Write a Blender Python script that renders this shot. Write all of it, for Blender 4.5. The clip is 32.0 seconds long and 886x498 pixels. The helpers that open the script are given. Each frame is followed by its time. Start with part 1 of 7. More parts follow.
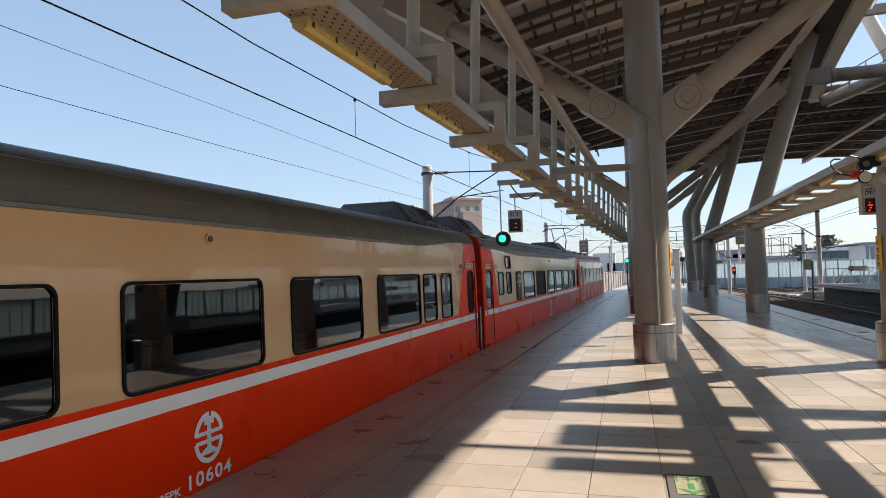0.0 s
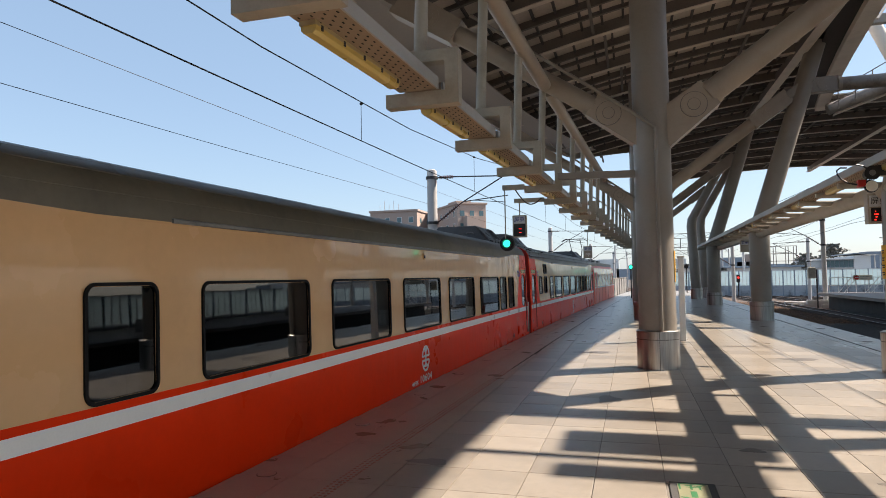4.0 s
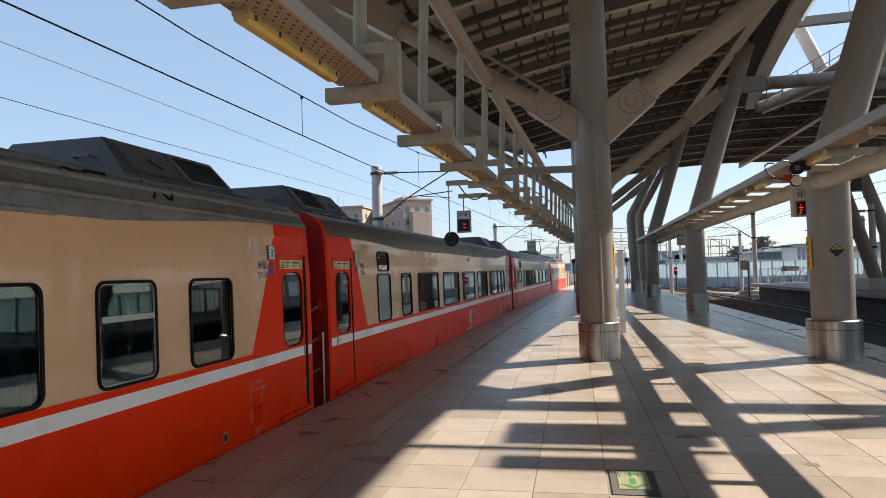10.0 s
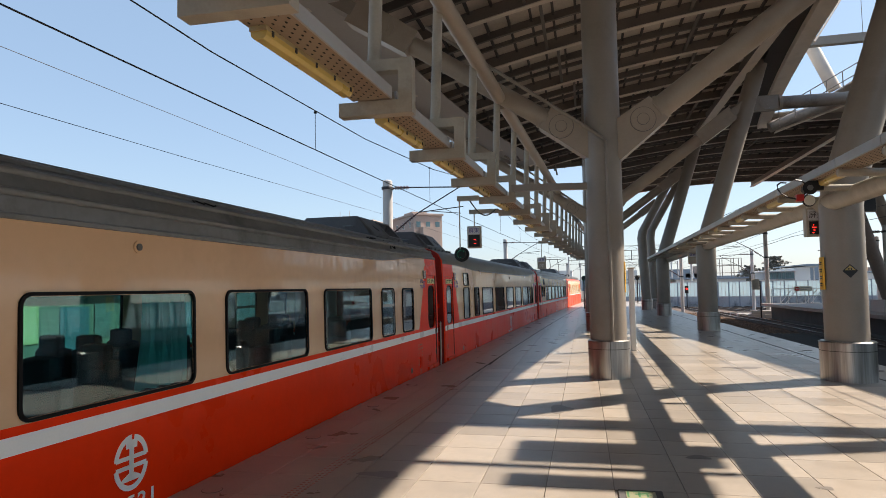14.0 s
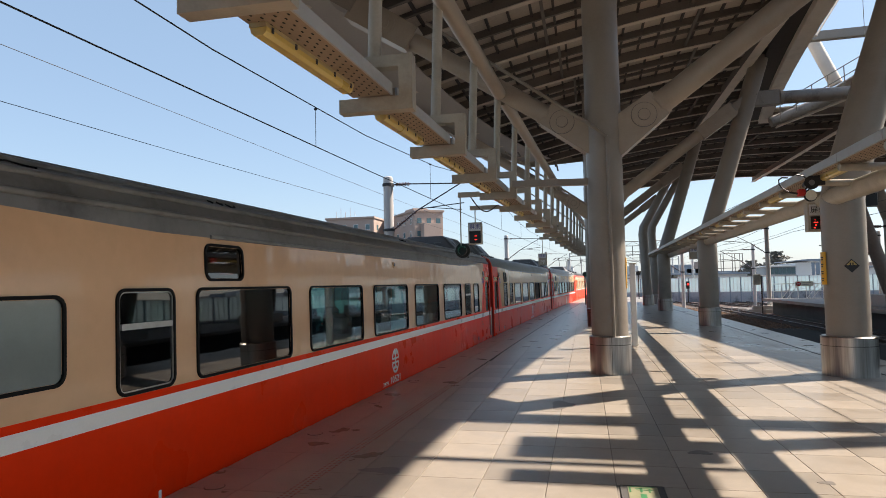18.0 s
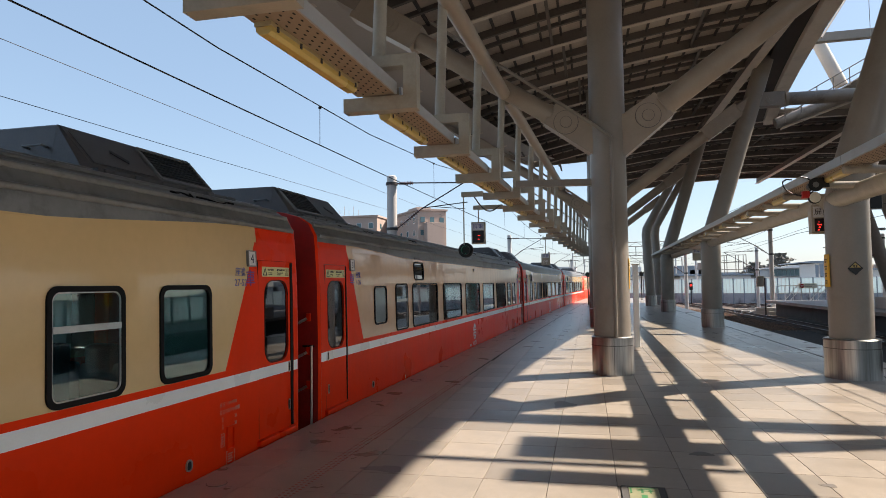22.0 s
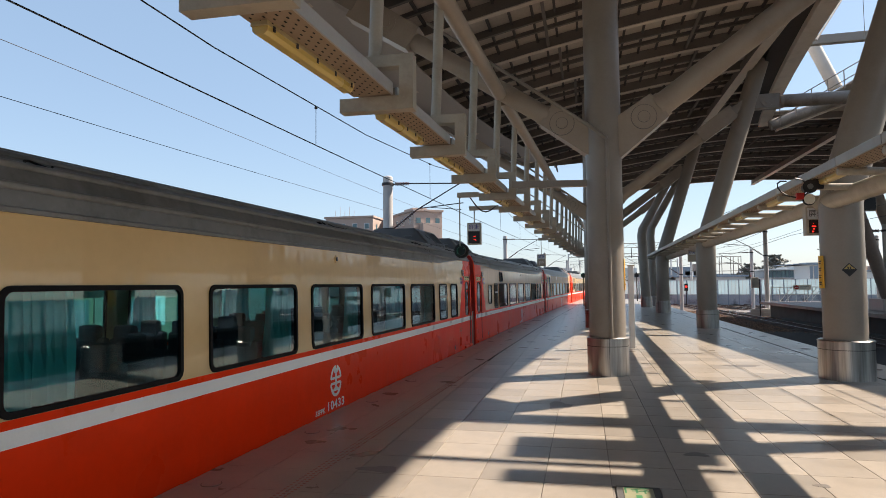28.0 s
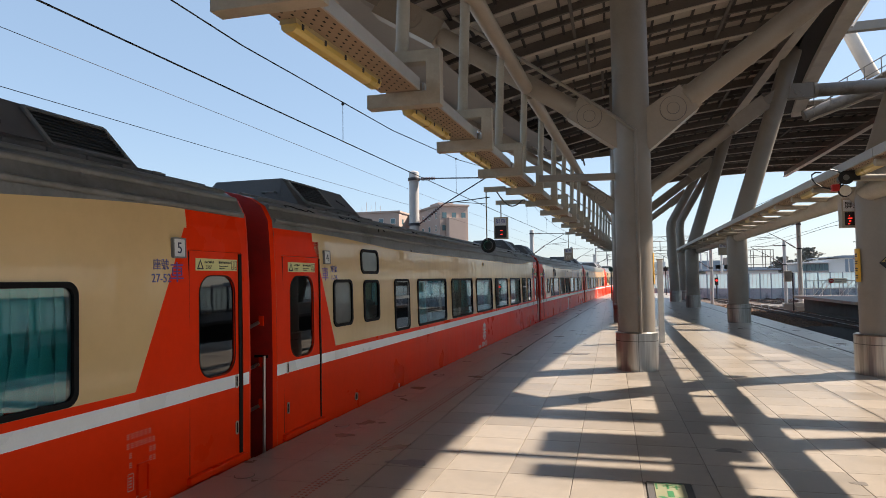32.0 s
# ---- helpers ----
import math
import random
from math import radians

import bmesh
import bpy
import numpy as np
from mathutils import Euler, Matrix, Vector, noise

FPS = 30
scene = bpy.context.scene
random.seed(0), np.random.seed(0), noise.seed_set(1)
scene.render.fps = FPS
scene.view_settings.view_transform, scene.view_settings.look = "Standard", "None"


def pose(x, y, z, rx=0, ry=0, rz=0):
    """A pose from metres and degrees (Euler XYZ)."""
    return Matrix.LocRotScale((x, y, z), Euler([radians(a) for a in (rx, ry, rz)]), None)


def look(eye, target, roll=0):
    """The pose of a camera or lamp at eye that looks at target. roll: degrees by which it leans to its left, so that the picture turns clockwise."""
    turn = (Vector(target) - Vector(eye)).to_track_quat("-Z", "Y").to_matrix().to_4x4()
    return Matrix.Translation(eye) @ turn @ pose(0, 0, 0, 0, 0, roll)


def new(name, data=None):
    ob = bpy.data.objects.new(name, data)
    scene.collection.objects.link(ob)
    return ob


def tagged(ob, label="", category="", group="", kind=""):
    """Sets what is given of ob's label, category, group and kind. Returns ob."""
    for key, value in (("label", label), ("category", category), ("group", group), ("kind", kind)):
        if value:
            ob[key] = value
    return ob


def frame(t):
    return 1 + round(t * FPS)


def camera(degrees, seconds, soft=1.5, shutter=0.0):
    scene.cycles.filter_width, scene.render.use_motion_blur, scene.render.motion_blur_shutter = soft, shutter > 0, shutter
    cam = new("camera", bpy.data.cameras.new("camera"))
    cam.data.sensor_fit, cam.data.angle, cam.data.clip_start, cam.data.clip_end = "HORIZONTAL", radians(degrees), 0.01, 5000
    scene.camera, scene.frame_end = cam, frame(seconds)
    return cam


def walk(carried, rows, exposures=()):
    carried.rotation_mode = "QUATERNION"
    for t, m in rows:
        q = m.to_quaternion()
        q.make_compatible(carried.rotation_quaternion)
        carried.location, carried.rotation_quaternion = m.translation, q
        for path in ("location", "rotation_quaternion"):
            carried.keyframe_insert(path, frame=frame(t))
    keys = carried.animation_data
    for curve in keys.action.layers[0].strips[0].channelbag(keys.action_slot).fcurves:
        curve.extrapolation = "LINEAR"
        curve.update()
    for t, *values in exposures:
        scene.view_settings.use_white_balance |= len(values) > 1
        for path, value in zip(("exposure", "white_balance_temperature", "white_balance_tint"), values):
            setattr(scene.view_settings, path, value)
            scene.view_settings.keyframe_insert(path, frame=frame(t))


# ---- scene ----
cam = camera(69.0, 32.0, 0.9)

# seconds, x, y, z, yaw, pitch, roll (degrees) of the hand-held camera
EXPOSURES = [(0.0, 1.18, 6850, 14), (32.0, 1.18, 6850, 14)]
CAMERA_ROWS = (
    (0, -0.226, -0.044, 1.809, 15.88, 2.20, -1.69),
    (0.5, -0.228, -0.051, 1.811, 15.92, 2.16, -1.60),
    (1, -0.224, -0.053, 1.810, 15.85, 2.28, -1.50),
    (1.5, -0.228, -0.049, 1.812, 15.89, 2.22, -1.26),
    (2, -0.230, -0.042, 1.806, 15.83, 2.24, -1.21),
    (2.5, -0.234, -0.052, 1.807, 16.02, 2.32, -1.15),
    (3, -0.234, -0.053, 1.810, 16.20, 2.31, -1.14),
    (3.5, -0.238, -0.053, 1.810, 16.17, 2.45, -1.09),
    (5.5, -0.231, -0.060, 1.809, 16.37, 2.66, -0.70),
    (6, -0.226, -0.063, 1.807, 16.12, 2.09, -0.90),
    (6.5, -0.223, -0.042, 1.810, 15.13, 2.66, -1.12),
    (7, -0.212, -0.041, 1.798, 13.41, 1.83, -1.20),
    (7.5, -0.211, -0.013, 1.798, 12.61, 1.33, -1.28),
    (8, -0.206, -0.003, 1.801, 11.81, 1.11, -1.12),
    (8.5, -0.201, -0.001, 1.792, 11.58, 1.63, -1.10),
    (9, -0.205, -0.000, 1.797, 11.44, 2.03, -1.31),
    (9.5, -0.202, -0.004, 1.801, 11.27, 2.23, -1.49),
    (10, -0.205, -0.008, 1.799, 11.43, 2.12, -1.77),
    (10.5, -0.204, -0.015, 1.802, 11.90, 2.86, -1.52),
    (11, -0.210, -0.017, 1.798, 11.80, 3.32, -1.53),
    (11.5, -0.210, -0.030, 1.804, 11.70, 3.44, -1.52),
    (12, -0.208, -0.022, 1.800, 11.85, 3.58, -1.50),
    (12.5, -0.207, -0.028, 1.800, 12.13, 3.35, -1.46),
    (13, -0.209, -0.024, 1.800, 11.94, 3.56, -1.31),
    (13.5, -0.206, -0.020, 1.798, 12.10, 3.56, -1.14),
    (14, -0.211, -0.026, 1.799, 12.27, 3.49, -0.95),
    (14.5, -0.203, -0.030, 1.799, 12.11, 3.36, -0.83),
    (16.5, -0.205, -0.028, 1.801, 12.21, 3.22, -0.97),
    (17, -0.208, -0.024, 1.802, 12.28, 2.94, -1.09),
    (17.5, -0.202, -0.019, 1.801, 12.32, 3.04, -1.19),
    (18, -0.213, -0.022, 1.799, 12.36, 3.17, -1.16),
    (18.5, -0.207, -0.031, 1.806, 12.46, 3.30, -0.91),
    (19, -0.211, -0.025, 1.804, 12.62, 3.20, -0.93),
    (19.5, -0.212, -0.032, 1.807, 12.80, 3.12, -1.02),
    (20, -0.207, -0.025, 1.800, 12.61, 2.79, -1.04),
    (20.5, -0.210, -0.028, 1.805, 12.47, 2.81, -0.75),
    (21, -0.207, -0.033, 1.803, 12.52, 2.60, -0.87),
    (21.5, -0.212, -0.036, 1.799, 12.74, 2.81, -0.83),
    (22, -0.210, -0.034, 1.802, 12.63, 3.10, -0.71),
    (22.5, -0.210, -0.021, 1.799, 12.42, 3.36, -0.64),
    (23, -0.208, -0.027, 1.802, 12.43, 3.44, -0.67),
    (23.5, -0.208, -0.028, 1.799, 12.34, 3.64, -0.56),
    (24, -0.201, -0.032, 1.800, 12.61, 3.71, -0.57),
    (24.5, -0.208, -0.037, 1.798, 12.60, 3.44, -0.63),
    (25, -0.203, -0.038, 1.801, 12.31, 3.46, -0.63),
    (25.5, -0.211, -0.041, 1.801, 12.35, 3.44, -0.66),
    (27.5, -0.206, -0.032, 1.802, 12.40, 3.34, -0.42),
    (28, -0.209, -0.037, 1.798, 12.26, 3.16, -0.58),
    (28.5, -0.209, -0.031, 1.798, 12.29, 2.81, -0.39),
    (29, -0.218, -0.033, 1.796, 12.59, 1.86, -0.76),
    (29.5, -0.206, -0.031, 1.801, 13.35, 2.51, -0.27),
    (30, -0.208, -0.042, 1.794, 12.89, 2.39, -0.29),
    (30.5, -0.215, -0.042, 1.799, 13.72, 2.14, -0.88),
    (31, -0.216, -0.055, 1.799, 14.75, 2.14, -1.01),
    (31.5, -0.218, -0.045, 1.798, 14.63, 2.46, -0.74),
    (32, -0.223, -0.052, 1.800, 14.58, 2.71, -0.76),
)


def held(x, y, z, yaw, pitch, roll):
    """A camera pose from its place, its turn to the left of the platform's axis, its tilt and its lean."""
    return Matrix.Translation((x, y, z)) @ Euler((0, 0, radians(yaw))).to_matrix().to_4x4() @ pose(0, 0, 0, 90 + pitch) @ pose(0, 0, 0, 0, 0, roll)


walk(cam, [(t, held(*p)) for t, *p in CAMERA_ROWS], EXPOSURES)

# ---- daylight ----
SUN_TO = Vector((0.86, 0.44, 1.0)).normalized()      # towards the sun: right of the platform and ahead
world = bpy.data.worlds.new("sky")
scene.world = world
world.use_nodes = True
wn = world.node_tree.nodes
sky = wn.new("ShaderNodeTexSky")
sky.sky_type, sky.sun_disc = "NISHITA", False
sky.sun_elevation, sky.sun_rotation = math.asin(SUN_TO.z), math.atan2(SUN_TO.x, SUN_TO.y)
sky.air_density, sky.dust_density, sky.ozone_density = 1.0, 0.8, 1.2
wn["Background"].inputs["Strength"].default_value = 0.086
haze = wn.new("ShaderNodeMix")                       # thin even haze over the whole sky
haze.data_type = "RGBA"
haze.inputs["Factor"].default_value = 0.5
haze.inputs["B"].default_value = (2.2, 3.4, 4.8, 1)
world.node_tree.links.new(sky.outputs[0], haze.inputs["A"])
world.node_tree.links.new(haze.outputs["Result"], wn["Background"].inputs["Color"])
sun = new("sun", bpy.data.lights.new("sun", "SUN"))
sun.data.energy, sun.data.angle, sun.data.color = 4.25, radians(0.53), (1.0, 0.92, 0.81)
sun.matrix_world = look(SUN_TO * 50, (0, 0, 0))


# ---- materials ----
def mat(name, color, rough=0.6, metal=0.0, vary=0.12, grain=8.0, bump=0.0, fine=60.0, dirt=None, dirt_amount=0.0, dirt_scale=1.5, spec=0.5, rand=0.0, coat=0.0, wave=0.0):
    """A surface with colour drift at two scales, optional stains and fine relief."""
    m = bpy.data.materials.new(name)
    m.use_nodes = True
    nt = m.node_tree
    n, ln = nt.nodes, nt.links.new
    b = n["Principled BSDF"]
    b.inputs["Metallic"].default_value = metal
    b.inputs["Specular IOR Level"].default_value = spec
    b.inputs["Coat Weight"].default_value = coat
    tc = n.new("ShaderNodeTexCoord")
    n1 = n.new("ShaderNodeTexNoise")
    n1.inputs["Scale"].default_value, n1.inputs["Detail"].default_value = grain, 6
    ln(tc.outputs["Object"], n1.inputs["Vector"])
    n2 = n.new("ShaderNodeTexNoise")
    n2.inputs["Scale"].default_value, n2.inputs["Detail"].default_value = fine, 4
    ln(tc.outputs["Object"], n2.inputs["Vector"])
    mix = n.new("ShaderNodeMath")
    mix.operation = "MULTIPLY_ADD"
    ln(n2.outputs["Fac"], mix.inputs[0])
    mix.inputs[1].default_value = 0.5
    ln(n1.outputs["Fac"], mix.inputs[2])
    ramp = n.new("ShaderNodeMapRange")
    ramp.inputs["From Min"].default_value, ramp.inputs["From Max"].default_value = 0.45, 1.05
    ramp.inputs["To Min"].default_value, ramp.inputs["To Max"].default_value = 1 - vary, 1 + vary
    ln(mix.outputs[0], ramp.inputs["Value"])
    col = n.new("ShaderNodeVectorMath")
    col.operation = "SCALE"
    col.inputs[0].default_value = color
    last = ramp.outputs[0]
    if rand:
        oi = n.new("ShaderNodeObjectInfo")
        rr = n.new("ShaderNodeMapRange")
        rr.inputs["To Min"].default_value, rr.inputs["To Max"].default_value = 1 - rand, 1 + rand
        ln(oi.outputs["Random"], rr.inputs["Value"])
        mm = n.new("ShaderNodeMath")
        mm.operation = "MULTIPLY"
        ln(last, mm.inputs[0]), ln(rr.outputs[0], mm.inputs[1])
        last = mm.outputs[0]
    ln(last, col.inputs["Scale"])
    out = col.outputs[0]
    if dirt is not None:
        n3 = n.new("ShaderNodeTexNoise")
        n3.inputs["Scale"].default_value, n3.inputs["Detail"].default_value, n3.inputs["Roughness"].default_value = dirt_scale, 8, 0.7
        ln(tc.outputs["Object"], n3.inputs["Vector"])
        r3 = n.new("ShaderNodeMapRange")
        r3.inputs["From Min"].default_value, r3.inputs["From Max"].default_value = 0.5, 0.72
        r3.inputs["To Max"].default_value = dirt_amount
        ln(n3.outputs["Fac"], r3.inputs["Value"])
        mx = n.new("ShaderNodeMix")
        mx.data_type = "RGBA"
        ln(r3.outputs[0], mx.inputs["Factor"]), ln(out, mx.inputs["A"])
        mx.inputs["B"].default_value = (*dirt, 1)
        out = mx.outputs["Result"]
    ln(out, b.inputs["Base Color"])
    rg = n.new("ShaderNodeMapRange")
    rg.inputs["To Min"].default_value, rg.inputs["To Max"].default_value = max(0.03, rough - 0.12), min(1, rough + 0.12)
    ln(n1.outputs["Fac"], rg.inputs["Value"])
    ln(rg.outputs[0], b.inputs["Roughness"])
    if bump:
        bp = n.new("ShaderNodeBump")
        bp.inputs["Strength"].default_value, bp.inputs["Distance"].default_value = bump, 0.01
        ln(n2.outputs["Fac"], bp.inputs["Height"])
        ln(bp.outputs[0], b.inputs["Normal"])
    if wave:
        n5 = n.new("ShaderNodeTexNoise")
        n5.inputs["Scale"].default_value, n5.inputs["Detail"].default_value = 2.3, 1.2
        tall = n.new("ShaderNodeMapping")            # panel ripples run up and down the side
        tall.inputs["Scale"].default_value = (1.0, 1.6, 0.45)
        ln(tc.outputs["Object"], tall.inputs["Vector"])
        ln(tall.outputs[0], n5.inputs["Vector"])
        bw = n.new("ShaderNodeBump")
        bw.inputs["Strength"].default_value, bw.inputs["Distance"].default_value = wave, 0.02
        ln(n5.outputs["Fac"], bw.inputs["Height"])
        ln(bw.outputs[0], b.inputs["Normal"])
        ln(bw.outputs[0], b.inputs["Coat Normal"])
    return m


def glow(name, color, strength):
    m = bpy.data.materials.new(name)
    m.use_nodes = True
    b = m.node_tree.nodes["Principled BSDF"]
    b.inputs["Base Color"].default_value = (*color, 1)
    b.inputs["Emission Color"].default_value = (*color, 1)
    b.inputs["Emission Strength"].default_value = strength
    return m


def glass(name, tint, rough=0.02, clear=0.85):
    """A thin pane: part clear, part mirror."""
    m = bpy.data.materials.new(name)
    m.use_nodes = True
    nt = m.node_tree
    n, ln = nt.nodes, nt.links.new
    n.remove(n["Principled BSDF"])
    tr = n.new("ShaderNodeBsdfTransparent")
    tr.inputs["Color"].default_value = (*[c * clear for c in tint], 1)
    gl = n.new("ShaderNodeBsdfGlossy")
    gl.inputs["Roughness"].default_value = rough
    tc = n.new("ShaderNodeTexCoord")
    wave = n.new("ShaderNodeTexNoise")
    wave.inputs["Scale"].default_value, wave.inputs["Detail"].default_value = 2.2, 1
    bp = n.new("ShaderNodeBump")
    bp.inputs["Strength"].default_value, bp.inputs["Distance"].default_value = 0.03, 0.02
    ln(tc.outputs["Object"], wave.inputs["Vector"])
    ln(wave.outputs["Fac"], bp.inputs["Height"])
    ln(bp.outputs[0], gl.inputs["Normal"])
    lw = n.new("ShaderNodeLayerWeight")
    lw.inputs["Blend"].default_value = 0.5
    pw = n.new("ShaderNodeMath")
    pw.operation = "POWER"
    pw.inputs[1].default_value = 3.5
    ln(lw.outputs["Facing"], pw.inputs[0])
    fr = n.new("ShaderNodeMath")
    fr.operation = "MULTIPLY_ADD"
    ln(pw.outputs[0], fr.inputs[0])
    fr.inputs[1].default_value, fr.inputs[2].default_value = 0.9, 0.07
    mx = n.new("ShaderNodeMixShader")
    ln(fr.outputs[0], mx.inputs[0]), ln(tr.outputs[0], mx.inputs[1]), ln(gl.outputs[0], mx.inputs[2])
    ln(mx.outputs[0], n["Material Output"].inputs["Surface"])
    return m


M_TILE = mat("floor tile", (0.355, 0.305, 0.25), 0.33, vary=0.26, grain=2.2, fine=90, bump=0.09, dirt=(0.2, 0.175, 0.155), dirt_amount=0.5, dirt_scale=1.6, rand=0.19)
M_TILE2 = mat("far floor tile", (0.355, 0.307, 0.25), 0.31, vary=0.24, grain=1.4, fine=90, bump=0.07, dirt=(0.19, 0.17, 0.155), dirt_amount=0.4, dirt_scale=1.1)
M_DOT = mat("worn red", (0.38, 0.17, 0.125), 0.7, vary=0.4, grain=20)
M_GROUT = mat("grout", (0.2, 0.175, 0.15), 0.9, grain=5)
M_KERB = mat("kerb stone", (0.27, 0.235, 0.205), 0.55, vary=0.15, grain=1.3, fine=80, bump=0.15, dirt=(0.11, 0.1, 0.095), dirt_amount=0.6, rand=0.08)
M_CONC = mat("concrete", (0.25, 0.24, 0.225), 0.85, vary=0.25, grain=1.2, fine=40, bump=0.3, dirt=(0.08, 0.075, 0.07), dirt_amount=0.7)
# Near-black: shade under the canopy is mixed into the oily colour.
M_OILY_SHADED = mat("shaded oily ballast", (0.02, 0.018, 0.017), 0.95, vary=0.6, grain=12, fine=25, bump=1.0)
M_DARKCONC = mat("dark concrete", (0.09, 0.085, 0.08), 0.9, vary=0.3, grain=1.2, fine=20)
M_BALLAST = mat("ballast", (0.1, 0.07, 0.053), 0.95, vary=0.6, grain=12, fine=25, bump=1.0, dirt=(0.09, 0.06, 0.045), dirt_amount=0.6, dirt_scale=0.4)
M_GROUND = mat("ground", (0.08, 0.07, 0.062), 0.95, vary=0.3, grain=0.05, fine=1.0)
M_STEEL = mat("grey painted steel", (0.28, 0.24, 0.198), 0.36, vary=0.08, grain=1.5, fine=30, dirt=(0.17, 0.135, 0.105), dirt_amount=0.5, dirt_scale=0.9)
M_RUSTY = mat("rust-streaked steel", (0.25, 0.215, 0.18), 0.45, vary=0.1, grain=1.5, fine=30, dirt=(0.11, 0.075, 0.055), dirt_amount=0.8, dirt_scale=2.5)
# M_STEEL lightened: light bounced off the sunlit floor is in this colour.
M_STRUT_LIT = mat("bounce-lit strut steel", (0.36, 0.295, 0.23), 0.38, vary=0.08, grain=1.5, fine=30, dirt=(0.24, 0.19, 0.14), dirt_amount=0.5, dirt_scale=0.9)
M_STEEL2 = mat("light grey steel", (0.42, 0.375, 0.3), 0.45, vary=0.1, grain=2, fine=40, dirt=(0.19, 0.145, 0.105), dirt_amount=0.5, dirt_scale=1.4)
M_SHELL = mat("roof sheet", (0.47, 0.405, 0.345), 0.6, vary=0.2, grain=0.7, fine=12)
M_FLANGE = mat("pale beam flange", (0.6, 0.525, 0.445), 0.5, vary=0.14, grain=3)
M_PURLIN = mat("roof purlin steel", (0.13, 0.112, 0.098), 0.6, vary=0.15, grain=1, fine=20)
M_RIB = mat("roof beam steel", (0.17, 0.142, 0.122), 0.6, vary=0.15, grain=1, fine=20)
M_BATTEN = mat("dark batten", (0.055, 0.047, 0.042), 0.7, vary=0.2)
M_PANEL = mat("fascia panel", (0.42, 0.385, 0.35), 0.5, vary=0.08, grain=0.8, fine=12)
# Paler than M_PANEL so that the crown box looks lit from below.
M_GIRDER = mat("pale girder panel", (0.72, 0.64, 0.55), 0.5, vary=0.08, grain=0.8, fine=12, dirt=(0.4, 0.33, 0.27), dirt_amount=0.4)
M_TROUGH = mat("perforated tray", (0.33, 0.245, 0.175), 0.55, vary=0.12, grain=2, fine=30, dirt=(0.2, 0.13, 0.08), dirt_amount=0.45)
# Reflected sky is put into the pale grey of tray sides and edges.
M_TRAYSIDE = mat("pale tray side with sky sheen", (0.42, 0.42, 0.41), 0.4, vary=0.08, grain=2, dirt=(0.25, 0.22, 0.18), dirt_amount=0.4)
M_HOLE = mat("dark holes", (0.02, 0.018, 0.016), 0.9)
M_LAMP = mat("yellowed lamp cover", (0.62, 0.44, 0.12), 0.3, vary=0.08, grain=3, coat=0.3)
M_LAMPB = mat("lamp housing", (0.5, 0.4, 0.22), 0.5, vary=0.1)
M_CHROME = mat("stainless steel", (0.5, 0.46, 0.41), 0.3, metal=1.0, vary=0.12, grain=1.2, fine=60, wave=0.5)
M_CUFF = mat("brushed cladding", (0.4, 0.385, 0.365), 0.34, metal=1.0, vary=0.5, grain=7.0, fine=45, dirt=(0.14, 0.12, 0.11), dirt_amount=0.5, dirt_scale=5.0)
brush = M_CUFF.node_tree.nodes.new("ShaderNodeMapping")          # brushed up and down
brush.inputs["Scale"].default_value = (1.0, 1.0, 0.04)
M_CUFF.node_tree.links.new(M_CUFF.node_tree.nodes["Texture Coordinate"].outputs["Object"], brush.inputs["Vector"])
for nd in M_CUFF.node_tree.nodes:
    if nd.bl_idname == "ShaderNodeTexNoise":
        M_CUFF.node_tree.links.new(brush.outputs[0], nd.inputs["Vector"])
M_BLACK = mat("black plastic", (0.014, 0.014, 0.015), 0.5, vary=0.3)
M_RUBBER = mat("black rubber", (0.008, 0.008, 0.009), 0.6, vary=0.3, spec=0.12)
M_WIRE = mat("dark wire", (0.03, 0.03, 0.035), 0.6)
M_WHITE = mat("white paint", (0.84, 0.83, 0.8), 0.45, vary=0.05)
M_YELLOW = mat("yellow sign", (0.75, 0.4, 0.02), 0.4, vary=0.05)
M_RED = mat("train red", (0.9, 0.038, 0.003), 0.3, vary=0.06, grain=1.0, fine=14, dirt=(0.66, 0.028, 0.004), dirt_amount=0.3, dirt_scale=0.8, spec=0.06, wave=0.3)
M_DATA = mat("faint white print", (0.62, 0.3, 0.24), 0.5)
M_INSUL = mat("brown porcelain", (0.07, 0.022, 0.018), 0.3, vary=0.15)
M_LOCO = mat("loco orange", (0.85, 0.06, 0.008), 0.4, vary=0.06, grain=1.0, fine=14)
M_MAROON = mat("gangway red", (0.4, 0.012, 0.007), 0.5, vary=0.2, dirt=(0.12, 0.012, 0.01), dirt_amount=0.5)
M_HOSE = mat("dusty red hose", (0.48, 0.09, 0.075), 0.6, vary=0.15)
PAINT = dict(vary=0.05, grain=0.8, fine=10, dirt_amount=0.35, dirt_scale=0.7, coat=0.4, spec=0.2)
M_BEIGE = mat("train beige", (0.7, 0.49, 0.24), 0.2, dirt=(0.55, 0.36, 0.18), wave=0.55, **PAINT)
M_TAN = mat("train tan", (0.71, 0.455, 0.27), 0.2, dirt=(0.53, 0.325, 0.19), wave=0.55, **PAINT)
M_OCHRE = mat("train ochre tan", (0.71, 0.44, 0.22), 0.25, dirt=(0.55, 0.32, 0.16), wave=0.25, **PAINT)
M_STRIPE = mat("stripe white", (0.86, 0.88, 0.87), 0.3, vary=0.06, grain=1.5, dirt=(0.6, 0.6, 0.57), dirt_amount=0.3, coat=0.2)
M_ROOFC = mat("train roof grey", (0.195, 0.2, 0.2), 0.42, vary=0.22, grain=1.2, fine=14, dirt=(0.045, 0.042, 0.038), dirt_amount=0.7, dirt_scale=1.3)
